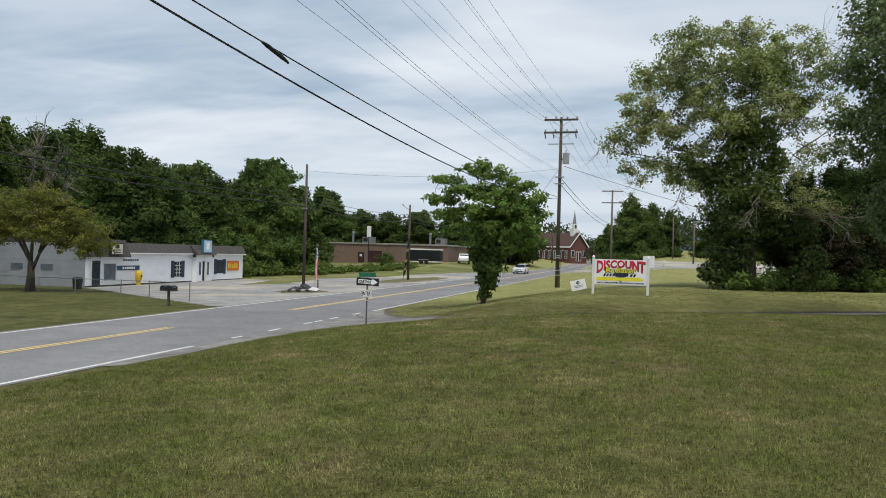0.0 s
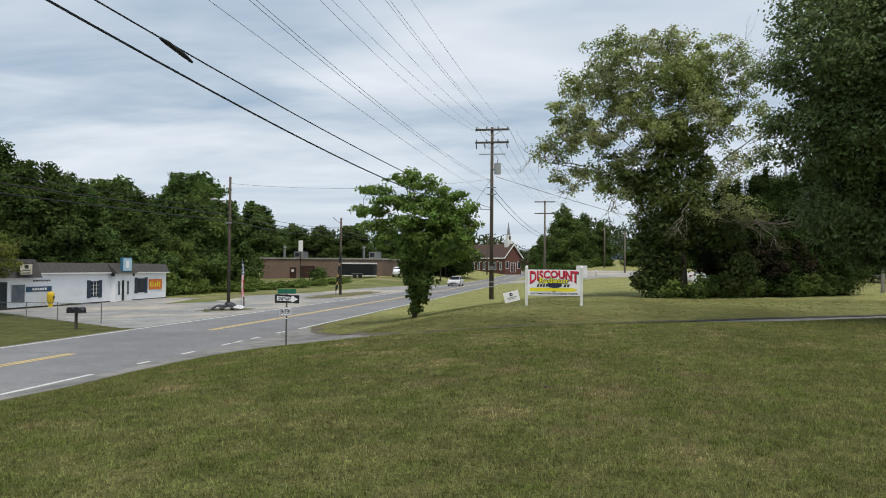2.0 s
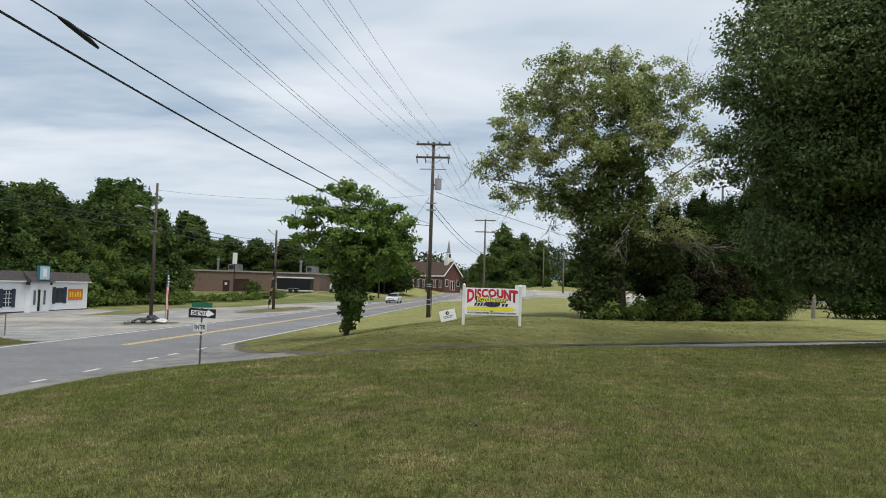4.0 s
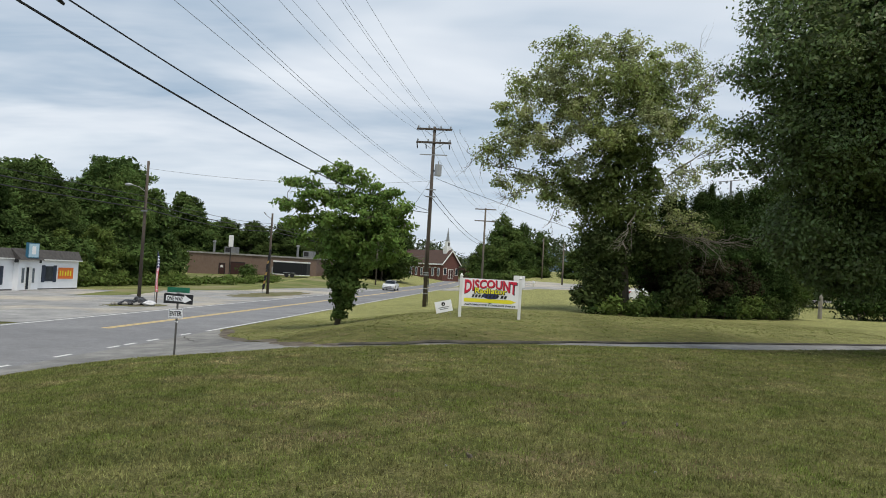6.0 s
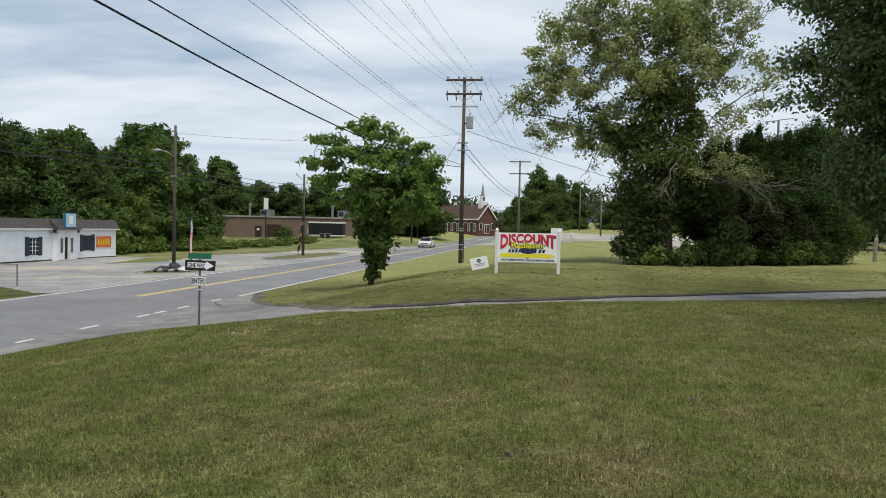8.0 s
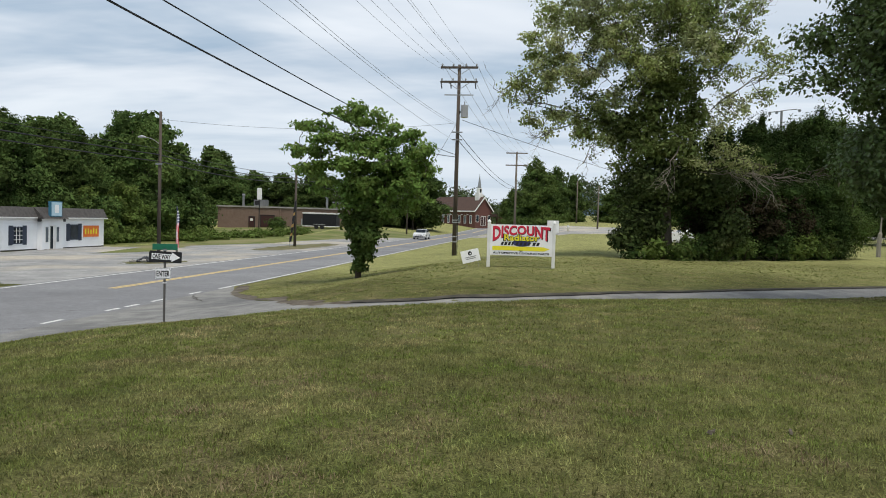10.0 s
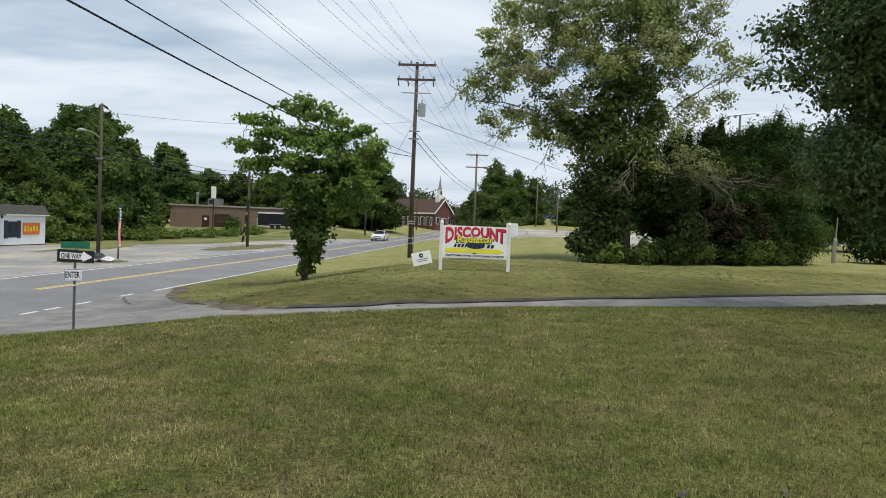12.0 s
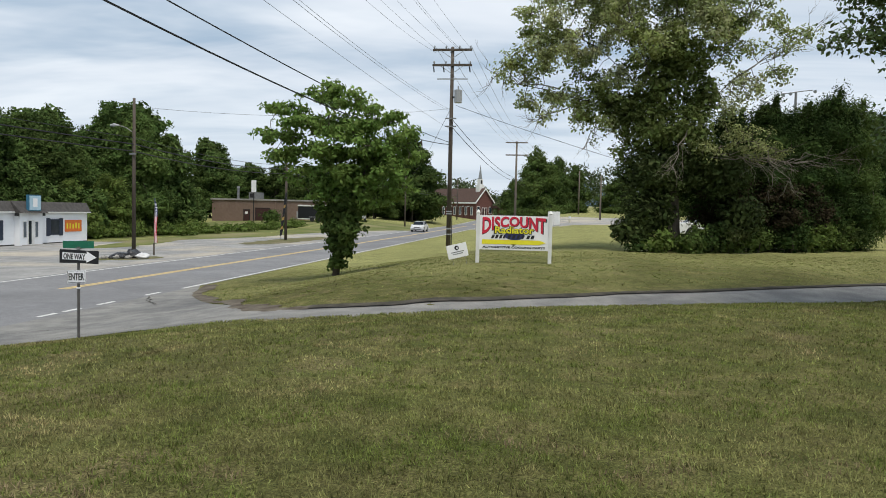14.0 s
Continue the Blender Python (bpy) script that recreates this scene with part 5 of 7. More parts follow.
tree("yellowing_tree", -39.0, 41.3, 3.4, 0.24, [(0.6, 0, 6.5, 1.5, 1.5, 0.9), (-1.2, 0, 6.0, 1.8, 1.7, 1.0), (1.9, 0.1, 5.7, 1.7, 1.6, 1.0), (-2.8, 0, 4.9, 1.9, 1.7, 1.1), (0.3, -1.0, 5.2, 2.0, 1.6, 1.0), (3.2, 0.2, 4.7, 1.7, 1.5, 1.0), (4.2, 0, 3.7, 1.5, 1.3, 0.9), (1.8, -1.0, 4.0, 1.8, 1.4, 0.8), (-3.9, 0.2, 3.7, 1.7, 1.5, 1.0),
      (-0.8, -1.1, 4.1, 1.9, 1.4, 0.8), (4.6, -0.2, 2.9, 1.1, 1.0, 0.7), (5.2, 0, 4.3, 1.1, 1.0, 0.7), (5.6, -0.1, 3.3, 0.9, 0.9, 0.6), (3.0, -0.6, 3.2, 1.2, 1.0, 0.6), (-1.0, 1.3, 4.9, 2.4, 1.2, 1.2), (2.4, 1.2, 4.6, 2.0, 1.1, 1.1)],
     0.15, M_LEAF_YEL, 21, per_clump=36, clump_r=0.24, density=26, inner=0.3, heart=0.3, label="spreading tree with yellow-green autumn tinge behind a fence", tip_r=0.011, stout=0.52,
     limbs=[[(0, 0, -0.25), (0.05, 0, 1.2), (0, 0, 2.0)], [(0, 0, 2.0), (-0.9, 0, 3.2), (-2.0, 0, 4.2), (-3.4, 0, 4.6)], [(0, 0, 2.0), (0.1, 0, 3.6), (0.2, 0, 5.2), (0.4, 0, 6.3)], [(0.05, 0, 1.2), (0.7, 0, 2.6), (1.7, 0.1, 3.8), (3.2, 0.1, 4.6)], [(0, 0, 2.0), (-0.4, -0.4, 3.6), (-0.9, -0.4, 5.0)], [(0.7, 0, 2.6), (1.4, -0.2, 4.2), (1.8, 0, 5.4)]])
tree("spruce", -28, 166, 18.5, 0.35, [(0, 0, 1.6, 7.4, 7.0, 1.6), (0.6, 0, 4.4, 7.0, 6.6, 1.5), (-0.4, 0, 7.4, 6.2, 6.0, 1.4), (0.4, 0, 10.4, 5.2, 5.0, 1.3), (0, 0, 13.2, 3.9, 3.8, 1.3), (0, 0, 16, 2.4, 2.4, 1.3), (0, 0, 18.4, 1.0, 1.0, 1.2)], 0.42, M_LEAF_CEDAR, 22,
     per_clump=36, clump_r=0.6, density=6, flat=0.35, inner=0.5, core=1.2, core_leaf=0.8, heart=0.6, label="tall dark layered spruce beside the road", twigs=0.05)
for k, (x, y, h, w) in enumerate(((-1.4, 150, 14.2, 5.2), (2.6, 159, 12.2, 3.4), (-5.6, 165, 9.6, 3.4), (6.6, 171, 10.8, 3.0), (16.5, 176, 8.0, 4.6), (21, 150, 8.5, 5.2), (28, 165, 10, 5.2))):
    r = np.random.default_rng(70 + k)
    tree("far_tree", x, y, h * 0.8, 0.22, wood_blobs(r, h, w, 26, 0.85 if k in (0, 1) else 0.6) + [(w * 0.6 * math.cos(q), w * 0.6 * math.sin(q), h * 0.09, w * 0.5, w * 0.5, h * 0.1) for q in (0.5, 1.9, 3.1, 4.2, 5.4)], 0.24, M_LEAF_WOOD if k in (1, 3) else M_LEAF_MID, 80 + k, per_clump=38, clump_r=0.42, density=10, inner=0.6, core=0.9, core_leaf=0.6, heart=0.6, twigs=0.04,
         label="full green tree beside the side road", group="trees by the side road")


def shrub(name, x, y, blobs, leaf, mat, seed, label, group="", per=26, cr=0.3, dens=16, droop=0.1, category="shrub"):
    rng = np.random.default_rng(seed)
    ob = thing(name, x, y, None, 0, label, category, group)
    pts, cl, away = blob_points(rng, blobs, per, cr, dens, 0.8, 0.25)
    pts[:, 2] = np.maximum(pts[:, 2], 0.02)
    bm = bmesh.new()
    for c in cl[::7]:
        tube(bent(rng, (c[0] * 0.2, c[1] * 0.2, -0.1), c, 4, 0.3), [0.035, 0.028, 0.02, 0.008], 4, bm)
    part("stems", bm, M_BARK, ob)
    p2, a2 = shell_points(rng, blobs, 0.85, leaf * 2.1)
    p2[:, 2] = np.maximum(p2[:, 2], 0.02)
    size = np.concatenate([np.full(len(pts), leaf), np.full(len(p2), leaf * 1.9)])
    leaf_mesh("foliage", np.concatenate([pts, p2]), size, mat, ob, rng, droop, out=np.concatenate([away, a2]))
    inner_mass("inner_foliage", blobs, 0.5, mat, ob, rng, 2, 0.0)
    return ob


HB = 10.4
# evergreen row right of the broad tree; the first stands clear of the ground
for k, (x, y, h, r, lo) in enumerate(((8.4, 45.6, 5.9, 1.8, 1.3), (10.6, 46.8, 6.6, 2.1, 0), (12.4, 47.8, 6.4, 2.1, 0), (14.2, 49.0, 7.2, 2.1, 0), (15.8, 50.2, 6.9, 1.9, 0), (19.5, 77, HB, 3.6, 0), (23.6, 75, HB + 0.8, 3.6, 0), (27.6, 77, HB, 3.6, 0), (31.8, 76, HB + 0.6, 3.8, 0), (36, 78, HB + 1, 3.8, 0))):
    bl = [(0, 0, 0.62 * h, r, r, 0.2 * h), (0, 0, 0.4 * h, r * 1.05, r, 0.2 * h), (0.3, 0, 0.2 * h, r * 1.05, r, 0.2 * h), (0, 0.2, 0.85 * h, r * 0.7, r * 0.7, 0.15 * h)] if k > 4 else [(0, 0, max(0.9, lo + 0.6), r, r, 0.9), (0.2, 0, max(2.2, lo + 0.8), r * 0.98, r * 0.95, 1.0), (-0.1, 0.1, 3.6, r * 0.85, r * 0.85, 1.0), (0, 0, h - 1.5, r * 0.8, r * 0.8, 1.0), (0.1, 0, h - 0.2, r * 0.45, r * 0.45, 0.8), (-0.5 * r, 0.2, h - 0.5, 0.28, 0.28, 0.9), (0.55 * r, -0.2, h - 0.7, 0.3, 0.3, 0.8), (0.15 * r, -0.5, h + 0.35, 0.2, 0.2, 0.6), (-0.9 * r, -0.4, 2.9, 0.5, 0.6, 0.7), (0.7 * r, -0.8, 1.6, 0.6, 0.5, 0.6), (0.1, -r * 0.9, 3.4, 0.7, 0.4, 0.5)]
    tree("cedar", x, y, h * 0.9, 0.12, bl, 0.17 if k < 5 else 0.26, M_LEAF_BUSH if k == 4 else M_LEAF_CEDAR, 100 + k, per_clump=46, clump_r=0.24 if k < 5 else 0.38, density=44 if k < 5 else 18, inner=0.3, core=1.2, core_leaf=0.22 if k < 5 else 0.45, heart=0.62, sub=3, flat=1.0, droop=-0.4, twigs=0.03, aspect=0.28,
         extra=(("dead_foliage", [(-0.2, -r * 0.75, 2.6, r * 0.7, 0.6, 0.9), (0.5, -r * 0.8, 1.7, r * 0.6, 0.5, 0.7), (-0.7, -r * 0.6, 1.5, r * 0.5, 0.5, 0.6)], 0.15, M_LEAF_BROWN, 44, 0.22, 40, 0),) if k in (0, 1, 2) else (),
         label="dark ragged evergreen in a dense row", group="evergreen row", category="evergreen")
for k, (x, y, s) in enumerate(((4.2, 41.7, 0.5), (5.0, 41.4, 0.7), (6.3, 41.7, 0.8), (7.2, 42.6, 0.95), (8.3, 43.4, 0.9), (9.7, 44.4, 0.8), (11.4, 45.2, 1.0), (12.8, 46.2, 1.1), (14.4, 47.6, 1.0), (15.8, 48.9, 0.8))):
    shrub("bush", x, y, [(0, 0, 0.5 * s, 1.0 * s, 0.8 * s, 0.55 * s), (0.4 * s, 0.1, 1.0 * s, 0.6 * s, 0.6 * s, 0.5 * s)], 0.13, (M_LEAF_CEDAR, M_LEAF_LIGHT, M_LEAF_BUSH)[k % 3], 130 + k,
          "low leafy bush at the foot of the trees", "bushes under the trees", dens=40, cr=0.2)
for k, (x, y, s) in enumerate(((22.6, 54.6, 1.5), (24.8, 55.4, 1.8), (27.2, 56.2, 1.7), (29.8, 57.0, 1.9))):
    shrub("tall_bush", x, y, [(0, 0, 0.7 * s, 1.2 * s, 1.0 * s, 0.8 * s), (0.3, 0.1, 1.6 * s, 1.0 * s, 0.9 * s, 0.8 * s)], 0.22, M_LEAF_CEDAR, 150 + k, "tall dark bush beyond the fence post", "bushes under the trees", dens=15, cr=0.3)
# kudzu-like scrub between lot and woods
for k in range(19):
    x = -49.5 + k * 0.95 + (k % 3) * 0.5
    y = 79 + (k % 5) * 2.0 + max(0, k - 4) * 1.45
    s = (1.15 if k < 9 else 0.62) + 0.3 * ((k * 37) % 7) / 7
    shrub("scrub", x, y, [(0, 0, 0.45 * s, 1.7 * max(s, 1.1), 1.3 * s, 0.6 * s), (0.6, 0.3, 0.9 * s, 0.9 * s, 0.9 * s, 0.6 * s), (-1.1, 0.2, 0.35 * s, 1.0, 0.9 * s, 0.45 * s)], 0.18, M_LEAF_LIGHT, 160 + k, "leafy green scrub along the wood's edge", "scrub", per=18, cr=0.35, dens=14)
for k, (x, y, s) in enumerate(((-45, 73.5, 1.6), (-46.5, 77, 1.7), (-43.5, 76, 1.4), (-48, 74, 1.5))):
    shrub("scrub", x, y, [(0, 0, 0.6 * s, 1.5 * s, 1.3 * s, 0.8 * s), (0.4, 0.2, 1.3 * s, 1.0 * s, 0.9 * s, 0.6 * s)], 0.22, M_LEAF_LIGHT, 190 + k, "leafy green scrub along the wood's edge", "scrub", per=18, cr=0.35, dens=16)
shrub("bush", -38.4, 112, [(0, 0, 1.0, 1.7, 1.4, 1.1)], 0.25, M_LEAF_WOOD, 195, "round dark bush before the brick building", per=20, cr=0.35, dens=24)

for k in range(16):
    x, y = -47.5 + (k % 4) * 1.3 + 0.28 * max(0, k - 8), 73.5 + k * 1.9
    s = 1.5 + 0.8 * ((k * 29) % 5) / 5
    shrub("understory_bush", x - 2.5 - 0.35 * max(0, k - 8), y, [(0, 0, 0.9 * s, 1.7 * s, 1.5 * s, 1.0 * s), (0.6, 0.3, 1.9 * s, 1.2 * s, 1.2 * s, 0.9 * s)], 0.27, M_LEAF_WOOD, 210 + k, "tall green thicket at the wood's foot", "thicket", per=30, cr=0.45, dens=9)

# far woods and hill
rngf = np.random.default_rng(7)
nf = 1400
fx = rngf.normal(size=nf) * 85
fy = 292 + 0.06 * np.abs(fx) + rngf.uniform(0, 55, nf)
fh = rngf.uniform(0.1, 1.0, nf) * (14 + 4 * np.sin(fx * 0.06) + 3 * np.sin(fx * 0.17 + 1))
base = np.stack([fx, fy, ground_z(fx, fy) + fh], -1)
pf = np.repeat(base, 26, 0) + np.clip(rngf.normal(size=(nf * 26, 3)), -1.7, 1.7) * (2.2, 2.2, 0.9)
tagged(leaf_mesh("far_woods", pf, 1.2, M_LEAF_FAR, None, rngf), "hazy line of far green woods", "woods", kind="stuff")
hx = np.linspace(-1300, 1300, 60)
hv, hf = [], []
for i, x in enumerate(hx):
    top = 18 + 52 * math.exp(-((x - 75) / 150) ** 2) + 30 * math.exp(-((x + 420) / 260) ** 2) + 26 * math.exp(-((x - 560) / 240) ** 2)
    hv += [(x, 1500, -5), (x, 1560, top * 0.7), (x, 1650, top), (x, 1900, -5)]
for i in range(len(hx) - 1):
    for k in range(3):
        a = 4 * i + k
        hf.append((a, a + 4, a + 5, a + 1))
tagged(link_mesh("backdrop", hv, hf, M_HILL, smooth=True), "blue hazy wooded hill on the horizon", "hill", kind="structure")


# ---- poles and lines ----
def pole(name, x, y, h, r, mat, label, group="utility poles"):
    p = thing(name, x, y, None, 0, label, "utility pole", group)
    part("shaft", tube([(0, 0, -0.5), (0, 0, h * 0.5), (0, 0, h)], [r, r * 0.85, r * 0.66], 10), mat, p, smooth=True)
    return p


PX, PY, PH = -5.78, 56.4, 12.75
p = pole("utility_pole", PX, PY, PH, 0.152, M_POLE, "tall dark wooden utility pole with two crossarms and transformer")
for z, w in ((PH - 0.2, 1.25), (PH - 1.15, 1.25)):
    arm = part("crossarm", box(-w, w, -0.16, -0.05, z - 0.07, z + 0.07, 0.01), M_POLE, p)
    for u in (-1.15, -0.4, 0.45, 1.15):
        part("insulator", tube([(u, -0.1, z + 0.07), (u, -0.1, z + 0.16), (u, -0.1, z + 0.24)], [0.03, 0.06, 0.045], 8), M_CERAMIC, arm)
    for s in (-1, 1):
        part("brace", tube([(s * 0.75, -0.17, z - 0.05), (0, -0.17, z - 0.55)], 0.018, 5), M_STEEL, arm)
for u in (-1.18, -0.55, 1.1):
    part("fuse_cutout", tube([(u, -0.13, PH - 1.25), (u + 0.05, -0.15, PH - 1.6)], 0.04, 6), M_DARK, p)
part("fibre_bracket", box(-0.95, 1.0, -0.1, -0.05, PH - 2.05, PH - 1.98), M_CERAMIC, p)
tr = part("transformer", tube([(0.42, -0.05, PH - 3.5), (0.42, -0.05, PH - 2.7)], 0.25, 14), M_CERAMIC, p, "grey drum transformer")
part("bushing", tube([(0.42, -0.05, PH - 2.7), (0.42, -0.05, PH - 2.45)], 0.05, 6), M_CERAMIC, tr)
part("transformer_bracket", box(0.0, 0.42, -0.1, 0.0, PH - 3.2, PH - 3.1), M_DARK, p)
for z in (PH - 4.5, PH - 5.0):
    part("bracket", box(-0.35, 0.35, -0.22, -0.15, z - 0.04, z + 0.04), M_STEEL, p)
for z in (0.9, 1.25, 2.2, 2.35):
    part("reflective_band", tube([(0, 0, z), (0, 0, z + 0.07)], 0.195, 12), M_CERAMIC, p)
part("conduit", tube([(0.2, -0.02, 0), (0.19, -0.02, 2.6)], 0.03, 6), M_DARK, p)

LP = (-22.6, 48.4)
p = pole("utility_pole", *LP, 8.85, 0.118, M_POLE, "wooden utility pole with a street lamp arm")
part("lamp_arm", tube([(0, 0, 6.9), (-0.4, -0.1, 7.2), (-0.85, -0.2, 7.32)], 0.022, 6), M_STEEL, p)
part("lamp_head", tube([(-0.8, -0.19, 7.32), (-1.05, -0.25, 7.33), (-1.25, -0.3, 7.3)], [0.04, 0.1, 0.05], 8), M_CERAMIC, p)
part("ivy_bracket", box(-0.2, 0.2, -0.16, -0.1, 5.7, 5.8), M_STEEL, p)
P2 = (-23.3, 75.4)
p = pole("utility_pole", *P2, 7.9, 0.14, M_POLE, "wooden utility pole by the lot")
part("lamp_arm", tube([(0, 0, 7.3), (-0.3, -0.1, 7.5), (-0.6, -0.2, 7.75)], 0.025, 6), M_STEEL, p)
part("lamp_head", tube([(-0.55, -0.19, 7.7), (-0.75, -0.25, 7.95)], [0.04, 0.07], 8), M_CERAMIC, p)
wf = thing("furled_flag", P2[0] - 0.2, P2[1] - 0.3, None, 0, "black and ochre feather flag furled against the utility pole", "flag")
part("staff", tube([(-0.25, 0, -0.2), (0.1, 0, 2.6), (0.28, 0, 4.4)], [0.025, 0.02, 0.01], 6), M_STEEL, wf)
for k in range(14):
    a, b = 0.4 + k * 0.28, 0.4 + (k + 1) * 0.28
    ax, bx = -0.2 + 0.125 * a, -0.2 + 0.125 * b
    wv = 0.10 + 0.03 * math.sin(k * 1.9)
    part("cloth", prism([(ax - wv, a), (ax + wv, a + 0.1), (bx + wv, b + 0.1), (bx - wv, b)], (-0.05, 0.05), "y"), M_OCHRE if k in (2, 5, 9) else M_BLACK, wf)
P3 = (-4.0, 119.0)
p = pole("utility_pole", *P3, 12.4, 0.19, M_POLE_GREY, "grey wooden utility pole with crossarms")
for z in (12.2, 10.4):
    part("crossarm", box(-1.6, 1.6, -0.16, -0.04, z - 0.08, z + 0.08), M_POLE_GREY, p)
P4 = (6.5, 150.0)
pole("utility_pole", *P4, 8.0, 0.15, M_POLE_GREY, "plain grey wooden utility pole")
pole("utility_pole", 7.7, 112.0, 6.0, 0.13, M_POLE_GREY, "plain grey wooden utility pole")
pole("utility_pole", -22.5, 205.0, 10.5, 0.17, M_POLE, "dark wooden utility pole near the church")
pole("utility_pole", -22.0, 128.0, 8.0, 0.14, M_POLE, "dark wooden utility pole near the church")
gz = lambda x, y: float(ground_z(x, y))

ZB = gz(PX, PY)
top = ZB + PH


def back_line(x0, z0, q, x1, z1, r, mat, label):
    """A span from the tall pole back along the road's edge, hanging by q."""
    line = [(x0 + (x1 - x0) * k, PY - 70.4 * k, z0 + (z1 - z0) * k - q * 70.4 ** 2 * k * (1 - k)) for k in np.linspace(0, 1, 40)]
    tagged(part("power_line", tube(line, r, 5), mat), label, "power line", "overhead lines")


back_line(-5.9, 5.75, 0.00093, -10.46, 8.25, 0.018, M_WIRE, "thick black overhead cable with a splice case")
back_line(-5.9, 5.60, 0.00140, -7.94, 7.07, 0.021, M_WIRE, "thick black overhead cable over the verge")
for row in ((-5.88, 6.60, 0.00056, -10.42, 9.48), (-5.88, 7.68, 0.00113, -8.29, 9.52), (-5.84, 7.78, 0.00113, -8.22, 9.60), (-6.83, 11.36, 0.00194, -9.06, 13.0), (-6.83, 11.58, 0.00101, -11.0, 12.96), (-6.13, 11.78, 0.00168, -8.25, 13.0),
            (-5.43, 11.58, 0.00133, -7.68, 13.0), (-5.36, 11.62, 0.00131, -7.55, 13.05), (-4.73, 11.73, 0.00105, -7.22, 13.0)):
    back_line(*row, 0.007, M_WIRE_ALU, "thin grey overhead conductor above the lawn")
_k = (PY - 16.2) / 70.4
_x, _z = -5.9 - 4.56 * _k, 5.75 + 2.5 * _k - 0.00093 * 70.4 ** 2 * _k * (1 - _k)
tagged(part("splice_case", tube([(_x + 0.03, 16.9, _z - 0.16), (_x + 0.01, 16.6, _z - 0.1), (_x, 15.9, _z - 0.02), (_x, 15.6, _z)], [0.03, 0.055, 0.055, 0.03], 8), M_WIRE, smooth=True), "black cable splice case hung on a cable", "splice case")
for u in (-1.15, -0.4, 0.45, 1.15):
    wire([(PX + u, PY, top + 0.1), (P3[0] + u * 1.2, P3[1], gz(*P3) + 12.4), (P4[0] + u, P4[1] + 60, gz(*P4) + 11)], 0.012, M_WIRE_ALU, "thin grey overhead conductor", 0.8)
for z in (8.3, 7.8):
    wire([(PX, PY, ZB + z), (P3[0], P3[1], gz(*P3) + z - 1.2), (-2, 200, 8)], 0.022, M_WIRE, "black overhead cable between utility poles", 0.7)
wire([(PX + 0.3, PY, 8.05), (16.5, 78, 3.9)], 0.016, M_WIRE, "black service line to the side road", 0.35)
wire([(PX, PY, ZB + 9.0), (-22.0, 128, gz(-22, 128) + 7.5)], 0.012, M_WIRE, "black service line to the side road", 0.9)
wire([(PX, PY, ZB + 8.9), (LP[0], LP[1], gz(*LP) + 8.4)], 0.008, M_WIRE, "thin service line over the road", 0.5)
for z, rr in ((6.3, 0.032), (5.9, 0.03), (6.65, 0.016)):
    wire([(-23.5, -6, gz(-22, 0) + z + 0.5), (LP[0], LP[1], gz(*LP) + z), (P2[0], P2[1], gz(*P2) + z + 0.25), (-22.0, 128, gz(-22, 128) + z), (-22.5, 205, gz(-22.5, 205) + z)], rr, M_WIRE, "black overhead cable along the road", 0.35)

# flood-light pole behind the evergreens
p = thing("floodlight_pole", 13.5, 51.9, None, 0, "thin grey floodlight pole with two lamps", "floodlight")
part("shaft", tube([(0, 0, -0.3), (0, 0, 8.3)], [0.1, 0.065], 8), M_STEEL, p)
part("crossbar", tube([(-0.75, 0, 8.22), (-0.3, 0, 8.26), (0.3, 0, 8.36), (0.85, 0, 8.42)], 0.025, 6), M_STEEL, p)
for u, z in ((-0.72, 8.2), (-0.34, 8.28), (0.9, 8.4)):
    lamp = part("floodlight", tube([(u, -0.02, z - 0.02), (u, -0.12, z - 0.06), (u, -0.24, z - 0.1)], [0.035, 0.06, 0.09], 12), M_CERAMIC, p)
    part("lens", tube([(u, -0.24, z - 0.1), (u, -0.25, z - 0.104)], 0.08, 12), M_LAMP, lamp)


